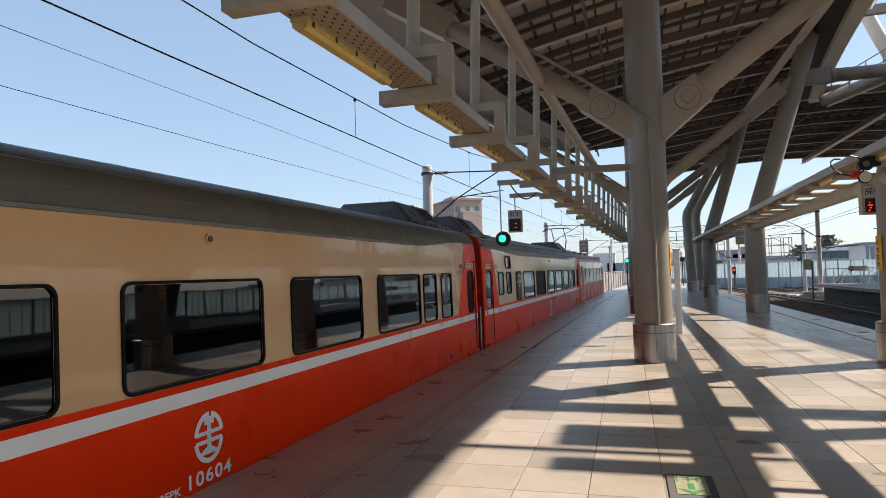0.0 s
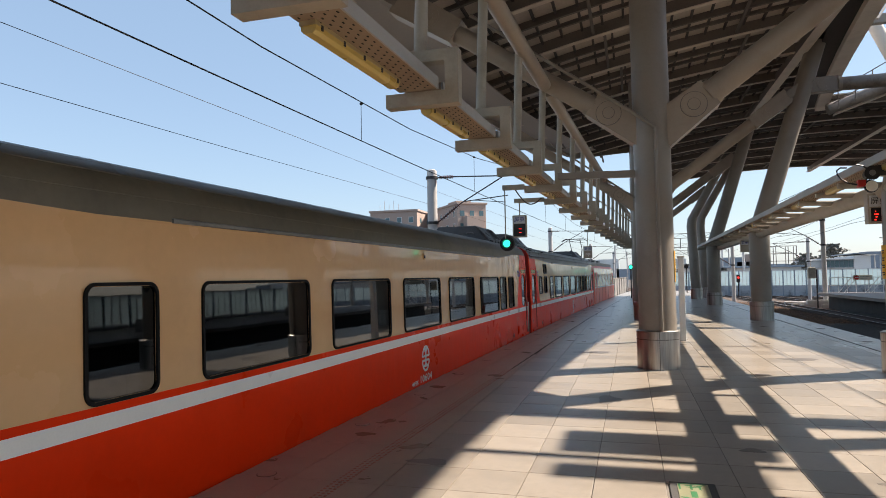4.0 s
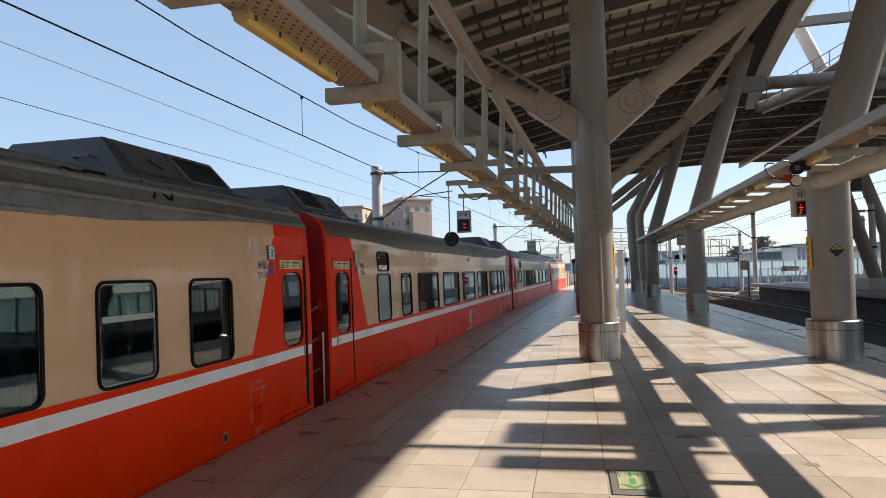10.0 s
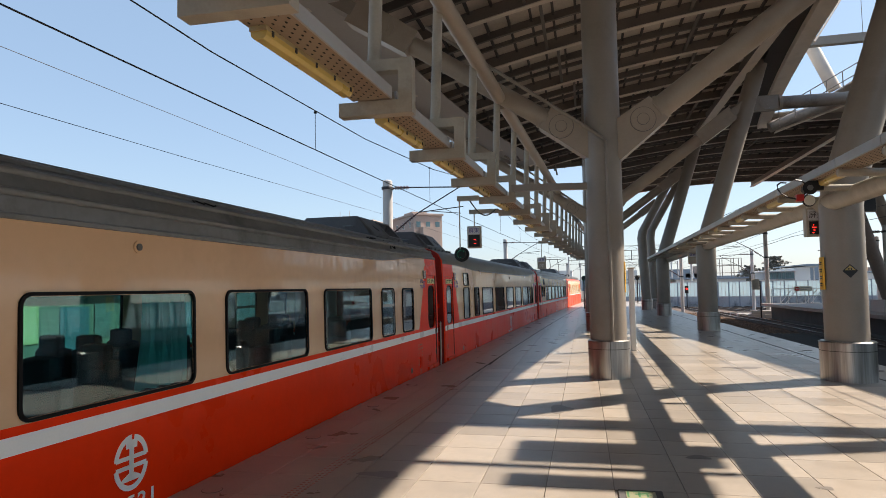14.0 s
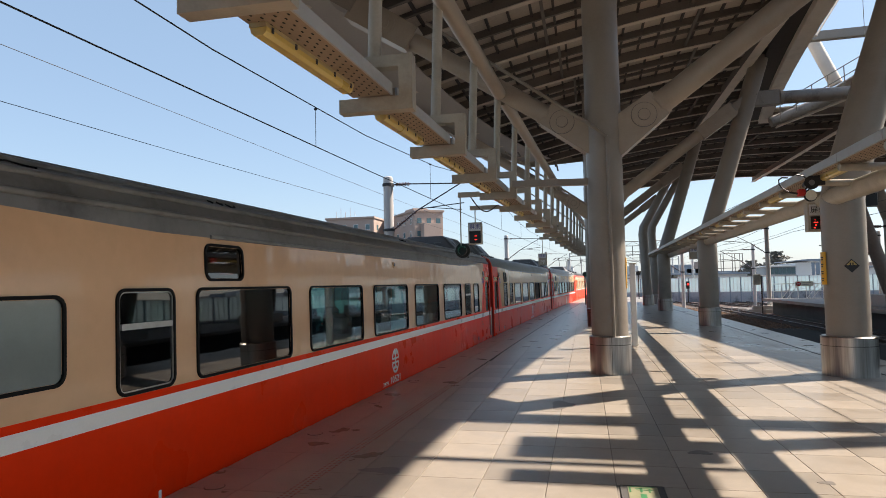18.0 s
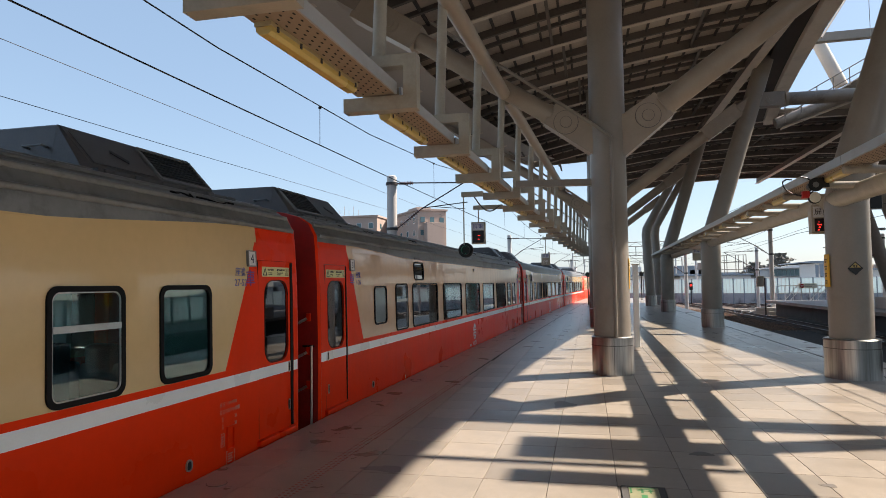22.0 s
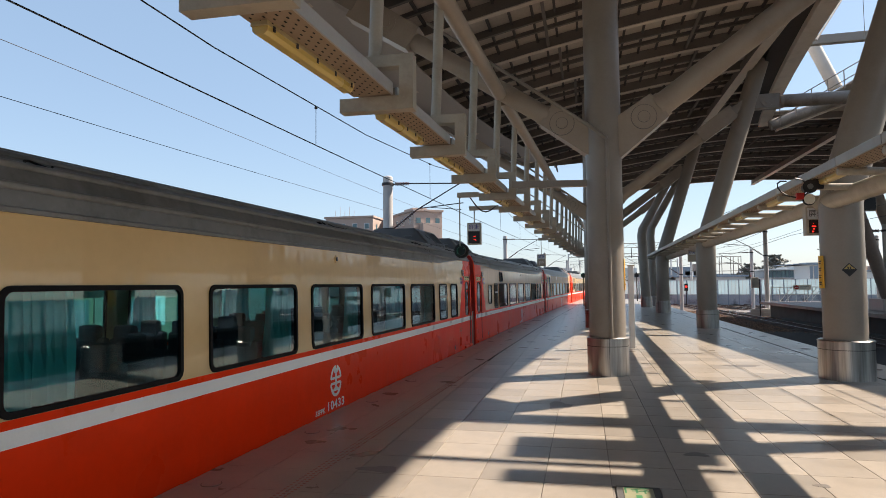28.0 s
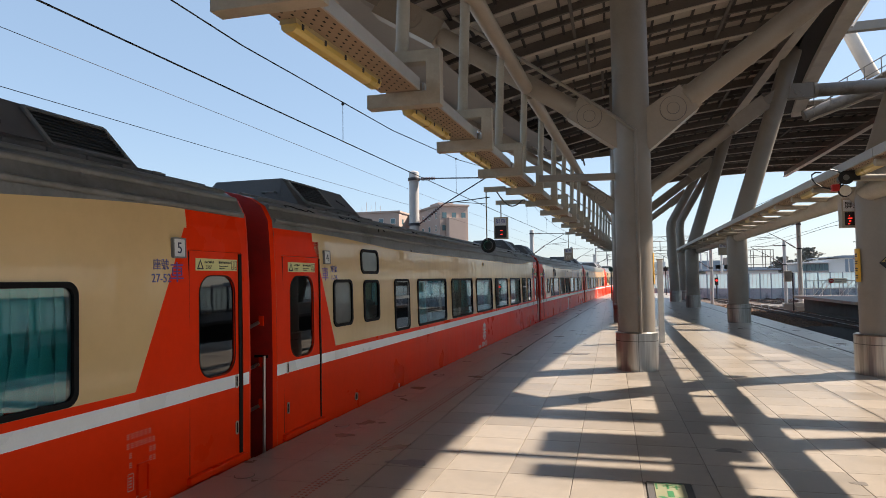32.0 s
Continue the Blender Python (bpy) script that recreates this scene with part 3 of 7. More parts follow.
def air_unit(coach, y0, y1, out):
    """The roof's air unit: a dark housing with steep ends, a slatted grille next to the coach's end and a row of feet; out: 1 where the coach's end lies ahead."""
    sec = [(-0.98, 2.72), (0.98, 2.72), (0.93, 2.86), (0.55, 3.27), (-0.55, 3.27), (-0.93, 2.86)]
    low = [(x, z if z < 2.8 else 2.8 + (z - 2.86) * 0.12) for x, z in sec]
    s0, s1 = (0.1, 0.3) if out > 0 else (0.12, 0.3)
    bm = bmesh.new()
    add_loft(bm, [[(x, y0, z) for x, z in low], [(x, y0 + s0, z) for x, z in sec], [(x, y1 - s1, z) for x, z in sec], [(x, y1, z) for x, z in low]])
    es = [e for e in bm.edges if abs(e.verts[0].co.z - e.verts[1].co.z) < 0.5]
    bmesh.ops.bevel(bm, geom=es, offset=0.012, segments=1, affect="EDGES")
    unit = part("air_unit", bm, M_ROOFD, coach, "dark angular roof air-conditioning unit")
    n = Vector((0.41, 0, 0.38)).normalized()
    ym = (y0 + s0 + y1 - s1) / 2
    g0, g1 = (ym + 0.02, y1 - s1 - 0.06) if out > 0 else (y0 + s0 + 0.06, ym - 0.02)
    p0, p1 = (y0 + s0 + 0.06, ym - 0.04) if out > 0 else (ym + 0.04, y1 - s1 - 0.06)
    for sx in (1, -1):
        at = lambda h, lift: Vector((sx * (0.93 - 0.38 * h), 0, 2.86 + 0.41 * h)) + Vector((sx * n.x, 0, n.z)) * lift
        well = bmesh.new()
        for h in (0.1, 0.9):
            add_beam(well, at(h, 0.008) + Vector((0, g0, 0)), at(h, 0.008) + Vector((0, g1, 0)), 0.035, 0.03, (sx * n.x, 0, n.z))
        for y in (g0, g1):
            add_beam(well, at(0.1, 0.008) + Vector((0, y, 0)), at(0.9, 0.008) + Vector((0, y, 0)), 0.035, 0.03, (sx * n.x, 0, n.z))
        gr = part("grille", well, M_ROOFC, unit, "framed slatted grille")
        for k in range(9):
            q = at(0.17 + 0.66 * k / 8, 0.006)
            part("slat", beam(q + Vector((0, g0 + 0.02, 0)), q + Vector((0, g1 - 0.02, 0)), 0.022, 0.016, (sx * n.x, 0, n.z)), M_BLACK, gr)
        part("access_panel", beam(at(0.5, 0.004) + Vector((0, p0, 0)), at(0.5, 0.004) + Vector((0, p1, 0)), 0.42, 0.008, (sx * n.x, 0, n.z)), M_ROOFD, unit)
        part("panel_slot", beam(at(0.55, 0.012) + Vector((0, (p0 + p1) / 2 - 0.05, 0)), at(0.35, 0.012) + Vector((0, (p0 + p1) / 2 + 0.12, 0)), 0.05, 0.008, (sx * n.x, 0, n.z)), M_BLACK, unit)
        part("foot_rail", beam((sx * 1.0, y0 + 0.05, 2.825), (sx * 1.0, y1 - 0.05, 2.825), 0.06, 0.035), M_ROOFD, unit)
        if not UNIT_FOOT:
            UNIT_FOOT.append(mesh_from(box((-0.05, -0.06, -0.05), (0.05, 0.06, 0.05), 0.01), "foot", M_ROOFD))
        for k in range(6):
            o = new("foot", UNIT_FOOT[0])
            o.parent, o.location = unit, (sx * 1.0, y0 + 0.18 + (y1 - y0 - 0.36) * k / 5, 2.795)
    for y, d in ((y0 + s0 * 0.45, -1), (y1 - s1 * 0.45, 1)):
        part("lifting_handle", sweep([(0.3, y, 3.05), (0.3, y + 0.07 * d, 3.06), (0.5, y + 0.07 * d, 3.06), (0.5, y, 3.05)], 0.012), M_ROOFC, unit)


def coach(length, windows, front_no, rear_no, type_no, number, mark, rear_unit=0.75, back=0.0):
    """A coach; y runs forward from its middle. windows: (from, to) behind the front gap, with their kind."""
    ob = thing("train_coach", "orange-red and beige express coach with a white stripe", "train", "coaches of the train")
    half = length / 2
    e, er = half - 0.13, half - 0.58 + back                   # the front and the rear end wall
    f = lambda u: half - u                              # from the front gap backwards
    r = lambda d: -half + d                             # from the rear gap forwards
    doors = [(f(1.08), f(0.24)), (r(0.73 - back), r(1.5))]
    front_slant = lambda z: f(1.09 + 0.66 * (2.36 - max(z, 0.93)) / 1.42)
    rear_slant = lambda z: r(1.56 - 1.5 * back + 0.57 * (2.36 - max(z, 0.93)) / 1.42)
    opens = [(a, b, 0.07, 2.1) for a, b in doors]
    for a, b, z0, z1, kind, *rest in windows:
        opens.append((f(b) + 0.03, f(a) - 0.03, z0 + 0.03, z1 - 0.03))
    ys = sorted({round(v, 4) for o in opens for v in o[:2]} | {-er, e})
    zs = sorted({round(v, 4) for o in opens for v in o[2:]} | {-0.85, -0.3, 0.748, 0.872, 0.935, 1.0, 1.8, 2.32})
    lines = [(lambda z, v=v: v) for v in ys]
    ia, ib = ys.index(round(doors[1][1], 4)), ys.index(round(doors[0][0], 4))
    lines.insert(ib, front_slant)
    lines.insert(ia + 1, rear_slant)
    ib += 1
    beige = lambda i, z: z > 0.935 and ia + 1 <= i < ib
    paint = {"10604": M_OCHRE, "10521": M_TAN}.get(number, M_BEIGE)
    rubber = 0.055 if number in ("10604", "10521") else 0.085
    for sign in (1, -1):
        part("beige_panel", wall_cells(lines, zs, opens, beige, sign), paint, ob, "beige upper side, glossy and rippled", soft=30)
        part("red_panel", wall_cells(lines, zs, opens, lambda i, z: not beige(i, z) and not 0.748 < z < 0.872, sign), M_RED, ob, "glossy orange-red lower side and ends", soft=30)
        part("stripe", wall_cells(lines, zs, opens, lambda i, z: 0.748 < z < 0.872, sign), M_STRIPE, ob, "white waist stripe", soft=30)
        for a, b, z0, z1, kind, *rest in windows:
            # 10433's upper pane: the pale frosted colour stands in for a reflection.
            pane = {"clear": M_GLASS, "dark": M_GLASS_D, "frost": M_FROST2 if number == "10433" else M_FROST, "sash": M_GLASS_D, "up": M_FROST if number == "10433" else M_GLASS_D, "half": M_GLASS}[kind]
            add_window(ob, f(b), f(a), z0, z1, sign, pane, kind in ("sash", "half"), rest[0] if rest else 0, rubber, kind == "up" and number in ("10604", "10521"))
        for k, (a, b) in enumerate(doors):
            m = side_matrix((a + b) / 2, 1.085, sign, -0.045)
            w = b - a
            win = rounded(0.56, 0.95, 0.17, 5)
            cx = sign * (0.02 if k == 0 else 0.0)
            win = [(x + cx, y + 0.3) for x, y in win]
            n4 = len(win) // 4
            outer = []
            for q, (cxn, cyn) in enumerate(((1, 1), (-1, 1), (-1, -1), (1, -1))):
                outer += [(cxn * (w / 2 - 0.012), cyn * 1.011)] * n4
            leaf = part("door", frame_ring(outer, win, 0.03, m), M_RED, ob, "red sliding passenger door")
            part("door_stripe", prism([(-w / 2 + 0.013, -0.337), (w / 2 - 0.013, -0.337), (w / 2 - 0.013, -0.213), (-w / 2 + 0.013, -0.213)], 0.002, m @ pose(0, 0, 0.031)), M_STRIPE, leaf)
            part("door_rubber", frame_ring([(x * 1.03 - cx * 0.03, (y - 0.3) * 1.02 + 0.3) for x, y in win], win, 0.012, m @ pose(0, 0, 0.022)), M_RUBBER, leaf)
            part("door_pane", prism(win, 0.006, m @ pose(0, 0, 0.01)), M_GLASS_D, leaf)
            lab = part("warning_label", prism(rounded(0.66, 0.115, 0.008, 2), 0.002, m @ pose(cx * 0.6, 0.885, 0.031)), M_LABEL, leaf, "pale yellow door warning label")
            lm = m @ pose(cx * 0.6, 0.885, 0.033)
            if sign > 0:
                part("warning_triangle", frame_ring([(-0.31, -0.045), (-0.21, -0.045), (-0.26, 0.05)], [(-0.29, -0.034), (-0.23, -0.034), (-0.26, 0.026)], 0.0015, lm), M_BLACK, lab)
                for s, size, x, y in (("小心門縫夾手", 0.025, -0.125, 0.022), ("Be aware of", 0.018, -0.135, -0.012), ("your hands", 0.018, -0.14, -0.032),
                                      ("關門時勿強行進出", 0.025, 0.12, 0.022), ("Please stay clear of", 0.018, 0.1, -0.012), ("closing doors", 0.018, 0.075, -0.032)):
                    lettering("label_line", s, size, M_BLACK, lab, lm @ pose(x, y, 0.001, -90))
                for x in (0.25, 0.305):
                    part("door_mark", frame_ring(rounded(0.034, 0.09, 0.004, 2), [(a * 0.8, b * 0.9) for a, b in rounded(0.034, 0.09, 0.004, 2)], 0.0015, lm @ pose(x, 0, 0)), M_BLACK, lab)
                    part("arrow_mark", prism([(-0.008, -0.006), (0.008, 0.0), (-0.008, 0.006)], 0.0015, lm @ pose(x, -0.02, 0)), M_MAROON, lab)
            hx = -sign * (w / 2 - 0.1) if k else sign * (w / 2 - 0.1)
            for name, hz in (("door_lock", -0.28), ("door_handle", -0.74)):
                plate = part(name, prism(rounded(0.048, 0.135, 0.022, 3), 0.006, m @ pose(hx, hz, 0.031)), M_CHROME, leaf, "bright oval recessed pull")
                part("slot", prism(rounded(0.022, 0.1, 0.01, 3), 0.003, m @ pose(hx, hz, 0.036)), M_RUBBER, plate)
            g = 0.009 if k else 0.024
            part("door_seal", prism([(-g, -1.0), (g, -1.0), (g, 1.0), (-g, 1.0)], 0.04, m @ pose(sign * (w / 2 - 0.011 - g), 0, 0.002)), M_RUBBER, leaf)
            part("door_gap", prism([(-0.005, -1.0), (0.005, -1.0), (0.005, 1.0), (-0.005, 1.0)], 0.034, m @ pose(-sign * (w / 2 - 0.006), 0, 0.001)), M_RUBBER, leaf)
            part("door_step", box((sign * (side_x(0) - 0.03), a - 0.03, 0.006), (sign * (side_x(0) + 0.045), b + 0.03, 0.07), 0.012), M_RED, ob, "projecting door sill")
        for y, num in ((f(1.22), front_no), (r(1.72 - back * 0.2), rear_no)):
            if num:
                plate = part("number_plate", prism(rounded(0.155, 0.165, 0.01, 2), 0.025, side_matrix(y, 2.11, sign, 0.0)), M_SIGNW, ob, "grey square coach number plate")
                part("plate_frame", frame_ring(rounded(0.17, 0.18, 0.012, 2), rounded(0.145, 0.155, 0.008, 2), 0.03, side_matrix(y, 2.11, sign, 0.0)), M_ROOFC, plate)
                lettering("numeral", num, 0.14, M_PRINT, plate, side_matrix(y, 2.105, sign, 0.027) @ pose(0, 0, 0, -90), "dark coach numeral")
        for y, s, dy in ((f(1.42), "27-52", -0.02), (r(1.96 - back * 0.5), "1-26", 0.02)):
            lettering("seat_number", s, 0.105, M_BLUE, ob, side_matrix(y + dy, 1.84, sign, 0.003) @ pose(0, 0, 0, -90), "blue seat numbers")
            lettering("seat_sign", "座號", 0.1, M_BLUE, ob, side_matrix(y + dy, 1.955, sign, 0.003) @ pose(0, 0, 0, -90), "blue seat sign")
            lettering("coach_sign", "車", 0.19, M_VIOLET, ob, side_matrix(y + (0.18 if y > 0 else -0.24), 1.88, sign, 0.003) @ pose(0, 0, 0, -90), "violet-blue coach sign")
        yl = f(mark)
        emblem(ob, yl, 0.42, sign)
        for q, digit in enumerate(number):
            lettering("number_digit", digit, 0.17, M_STRIPE, ob, side_matrix(yl, 0.085, sign, 0.004) @ Matrix.Diagonal((1.28, 1, 1, 1)) @ pose(0.101 * (q - 2), 0, 0, -90), "white digit of the coach number", 0.003)
        lettering("coach_type", type_no, 0.1, M_STRIPE, ob, side_matrix(yl - sign * 0.53, 0.06, sign, 0.004) @ Matrix.Diagonal((1.2, 1, 1, 1)) @ pose(0, 0, 0, -90), "white coach type", 0.001)
        disc = [(math.cos(math.tau * k / 20), math.sin(math.tau * k / 20)) for k in range(20)]
        vent = part("side_vent", frame_ring([(a * 0.052, b * 0.052) for a, b in disc], [(a * 0.03, b * 0.03) for a, b in disc], 0.014, side_matrix(f(mark - 0.09), 2.19, sign, 0.0)), paint, ob, "small round vent with a raised collar")
        part("vent_plug", prism([(a * 0.03, b * 0.03) for a, b in disc], 0.028, side_matrix(f(mark - 0.09), 2.19, sign, 0.0)), M_ROOFD, vent)
        m = side_matrix(f(1.66), 0.6, sign, 0.003)
        bm = bmesh.new()
        data = {"10521": ("1 0 5 0 0", "3 2 5 3 公噸"), "10433": ("1 0 4 0 0", "3 2 7 4 公噸")}.get(number)
        if data:
            for line, x, z in ((data[0], 0.03, 0.0), (data[1], 0.05, -0.075), ("35", 0.1, -0.15), ("35", 0.1, -0.225)):
                lettering("data_line", line, 0.05, M_DATA, ob, m @ pose(sign * x, z, 0, -90), "small white data line")
            cells = [(-0.17, 0.0), (-0.115, 0.0), (-0.17, -0.075), (-0.115, -0.075), (-0.14, -0.15), (-0.14, -0.225)]
        else:
            cells = [(-0.17 + 0.048 * q, 0.0) for q in range(6)] + [(-0.17 + 0.048 * q, -0.075) for q in range(7)] + [(-0.14, -0.15), (0.08, -0.15), (0.125, -0.15), (-0.14, -0.225), (0.08, -0.225), (0.125, -0.225)]
        for x, z in cells:
            for dz in (-0.016, 0.0, 0.016):
                add_prism(bm, [(sign * (x - 0.014), z + dz - 0.003), (sign * (x + 0.014), z + dz - 0.003), (sign * (x + 0.014), z + dz + 0.003), (sign * (x - 0.014), z + dz + 0.003)], 0.002, m)
        for cx, cz, wd, hd in ((-0.14, -0.36, 0.06, 0.13), (0.0, -0.56, 0.15, 0.14)):
            for q in range(8):
                a0, b0 = -0.5 + q / 8 + 0.02, -0.5 + (q + 1) / 8 - 0.02
                for e0 in (-0.5, 0.5):
                    add_prism(bm, [(sign * (cx + wd * a0), cz + hd * e0), (sign * (cx + wd * b0), cz + hd * e0), (sign * (cx + wd * b0), cz + hd * e0 + 0.006), (sign * (cx + wd * a0), cz + hd * e0 + 0.006)], 0.002, m)
                    add_prism(bm, [(sign * (cx + wd * e0), cz + hd * a0), (sign * (cx + wd * e0 + 0.006), cz + hd * a0), (sign * (cx + wd * e0 + 0.006), cz + hd * b0), (sign * (cx + wd * e0), cz + hd * b0)], 0.002, m)
            for q in range(4):
                add_prism(bm, [(sign * (cx - wd * 0.3), cz + hd * (0.25 - 0.18 * q)), (sign * (cx + wd * (0.3 - 0.1 * (q % 2))), cz + hd * (0.25 - 0.18 * q)), (sign * (cx + wd * (0.3 - 0.1 * (q % 2))), cz + hd * (0.25 - 0.18 * q) + 0.01), (sign * (cx - wd * 0.3), cz + hd * (0.25 - 0.18 * q) + 0.01)], 0.002, m)
        part("data_print", bm, M_DATA, ob, "rows of small white data marks")["kind"] = "stuff"
        part("hatch", frame_ring(rounded(0.14, 0.25, 0.01, 2), rounded(0.1, 0.21, 0.01, 2), 0.02, side_matrix(f(1.66), 0.24, sign, 0.0)), M_RED, ob, "small hatch in a raised red frame")
        for y, z in ((f(2.35), 0.14), (r(2.55), 0.15)):
            cap = part("tank_cap", frame_ring(rounded(0.095, 0.11, 0.045, 5), rounded(0.07, 0.085, 0.034, 5), 0.014, side_matrix(y, z, sign, 0.0)), M_RAIL, ob, "small round filler opening with a metal rim")
            part("cap_well", prism(rounded(0.07, 0.085, 0.034, 5), 0.004, side_matrix(y, z, sign, 0.001)), M_HOLE, cap)
        part("jack_mark", prism(rounded(0.035, 0.07, 0.004, 2), 0.003, side_matrix(r(4.3), -0.02 + 0.05, sign, 0.001)), M_STRIPE, ob)
        bm = bmesh.new()
        add_loft(bm, [[(sign * (side_x(2.32) + 0.0), yy, 2.31), (sign * (side_x(2.32) + 0.022), yy, 2.315), (sign * (side_x(2.32) + 0.02), yy, 2.345), (sign * (side_x(2.32) - 0.02), yy, 2.36)] for yy in (r(5.1), f(4.5))])
        part("rain_gutter", bm, M_ROOFC, ob, "thin grey rain gutter")
    for sign in (1, -1):
        for y0, y2, dirn, rise in ((-er, r(5.2), 1, 0.11), (e, f(4.6), -1, 0.17)):
            bm = bmesh.new()
            lo = lambda y: [(sign * (side_x(2.3) + 0.004), y, 2.3), (sign * 1.409, y, 2.33), (sign * (1.409 - 0.1 * rise), y, 2.3 + rise)]
            split = rear_slant(2.36) if dirn > 0 else front_slant(2.36)
            add_loft(bm, [lo(y0), lo(split)], close=False, caps=False)
            part("red_cheek", bm, M_RED, ob, "red upper corner of the side")
            bm = bmesh.new()
            rings = []
            for k in range(13):
                s = k / 12
                top = rise * (1 - s * s * (3 - 2 * s)) + 0.004
                yy = split + (y2 - split) * s
                rings.append([(sign * (side_x(2.3) + 0.004), yy, 2.3), (sign * 1.41, yy, 2.3 + 0.2 * top), (sign * (1.408 - 0.1 * top), yy, 2.3 + top)])
            add_loft(bm, rings, close=False, caps=False)
            part("beige_cheek", bm, paint, ob, "beige upper corner of the side", soft=40)
    full = ROOF + [(-x, z) for x, z in reversed(ROOF[:-1])]
    bm = bmesh.new()
    n = 40
    vs = [[bm.verts.new((x, -er + (e + er) * k / n, z)) for x, z in full] for k in range(n + 1)]
    for a, b in zip(vs, vs[1:]):
        for i in range(len(full) - 1):
            bm.faces.new((a[i], a[i + 1], b[i + 1], b[i]))
    bmesh.ops.recalc_face_normals(bm, faces=bm.faces[:])
    ribbed = number != "10604"
    top_mat = M_ROOFC if ribbed else M_ROOFO
    roof = part("roof", bm, top_mat, ob, "dark grey sooty roof" if ribbed else "smooth dark olive roof", soft=30)
    for k in range(1, 10):
        y = -er + (e + er) * k / 10
        bm = bmesh.new()
        add_loft(bm, [[(x * 1.003, y - 0.02, z + 0.007) for x, z in full[1:-1]], [(x * 1.003, y + 0.02, z + 0.007) for x, z in full[1:-1]]], close=False, caps=False)
        part("roof_seam", bm, top_mat, roof)
    for sx in (1, -1):
        for xr, zr in ((1.384, 2.5), (1.298, 2.66), (1.148, 2.753), (0.918, 2.823)):
            part("roof_bead", tube((sx * xr, -er + 0.04, zr), (sx * xr, e - 0.04, zr), 0.03 if ribbed else 0.004, seg=10), top_mat, roof, soft=50)
    if ribbed:
        crack = random.Random(int(number))
        for k in range(30):
            y0 = (-er + crack.uniform(0.3, 4.5), e - crack.uniform(0.9, 4.5), crack.uniform(-er, e - 1))[k % 3]
            x0 = crack.uniform(0.75, 1.3)
            run_y, pts = crack.uniform(0.25, 0.8), []
            for q in range(6):
                x = min(1.38, max(0.6, x0 + crack.uniform(-0.07, 0.07)))
                zz = float(np.interp(x, [p[0] for p in ROOF[::-1]], [p[1] for p in ROOF[::-1]]))
                pts.append((x + 0.003, y0 + run_y * q / 5 + crack.uniform(-0.03, 0.03), zz + 0.004))
            part("sealant_line", sweep(pts, crack.uniform(0.006, 0.013), 5), M_RUBBER, roof, "black line of old sealant")
    end_wall(ob, e, 1)
    end_wall(ob, -er, -1)
    air_unit(ob, f(3.1), f(0.85), 1)
    air_unit(ob, r(rear_unit), r(rear_unit + 2.3), -1)
    part("floor", box((-1.38, -er + 0.03, -0.05), (1.38, e - 0.03, 0.03)), M_INNER, ob)
    part("lining", box((-1.2, -er + 0.03, 2.24), (1.2, e - 0.03, 2.29)), M_INNER, ob, "pale ceiling lining")
    for sx in (1, -1):
        part("luggage_rack", box((sx * 1.12 - 0.22, f(17.0), 1.84), (sx * 1.12 + 0.22, f(2.2), 1.88)), M_CHROME, ob)
        part("lower_lining", box((sx * 1.385 - 0.012, r(2.2), 0.05), (sx * 1.385 + 0.012, f(1.9), 0.9)), M_INNER, ob)
    for u in (1.85, 18.0):
        bm = bmesh.new()
        for x0, x1 in ((-1.36, -0.4), (0.4, 1.36)):
            add_box(bm, (x0, f(u) - 0.03, 0.04), (x1, f(u) + 0.03, 2.23))
        part("bulkhead", bm, M_INNER, ob)
    for u in [2.9 + 1.13 * k for k in range(13)]:
        for x in (-0.82, 0.82):
            s = new("seat", seat_mesh())
            s.parent, s.matrix_basis = ob, pose(x, f(u), 0.03)
            s["label"] = "dark blue double seat"
    part("underframe", box((-1.3, -er + 0.4, -1.0), (1.3, e - 0.4, -0.72)), M_BLACK, ob, "black underframe")
    for y0 in (f(3.4), r(3.4)):
        bog = part("bogie", box((-1.05, y0 - 1.4, -1.0), (1.05, y0 + 1.4, -0.7), 0.05), M_BLACK, ob)
        for dy in (-1.05, 1.05):
            bm = bmesh.new()
            for sx in (-0.56, 0.56):
                add_tube(bm, (sx - 0.065, y0 + dy, -0.88), (sx + 0.065, y0 + dy, -0.88), 0.36, seg=20)
            add_tube(bm, (-0.56, y0 + dy, -0.88), (0.56, y0 + dy, -0.88), 0.07, seg=10)
            part("wheelset", bm, M_RAIL, bog)
    return ob


M_VIOLET = mat("violet print", (0.13, 0.06, 0.3), 0.5)
M_PRINT = mat("dark blue print", (0.03, 0.035, 0.09), 0.5)
M_LABEL = mat("pale yellow label", (0.7, 0.66, 0.3), 0.4, vary=0.04)


def rows_of(wide, front_narrow, rear):
    """A coach's windows behind its front gap: (from, to, foot, head, kind, curtain)."""
    out = [(a, b, 0.94, 1.82, k) for a, b, k in front_narrow]
    out += [(a, a + w, 0.94, 1.82, k, c) for a, w, k, c in wide]
    return out + rear


W2 = rows_of([(4.12 + 2.44 * k, 1.89, "dark", 0) for k in range(5)], [(2.2, 2.9, "dark"), (3.2, 3.95, "dark")],
             [(16.3, 17.02, 0.94, 1.82, "dark"), (17.73, 18.49, 0.93, 1.82, "frost"), (17.76, 18.43, 1.86, 2.23, "up")])
W3 = rows_of([(4.65 + 2.45 * k, 1.93, "clear" if k < 4 else "dark", (0, 0, 0.3, 0, 0)[k]) for k in range(5)], [(2.15, 2.92, "dark"), (3.41, 4.14, "half")],
             [(16.7, 17.43, 0.94, 1.82, "sash"), (17.93, 18.55, 1.12, 1.78, "frost"), (15.52, 16.22, 1.88, 2.26, "up")])
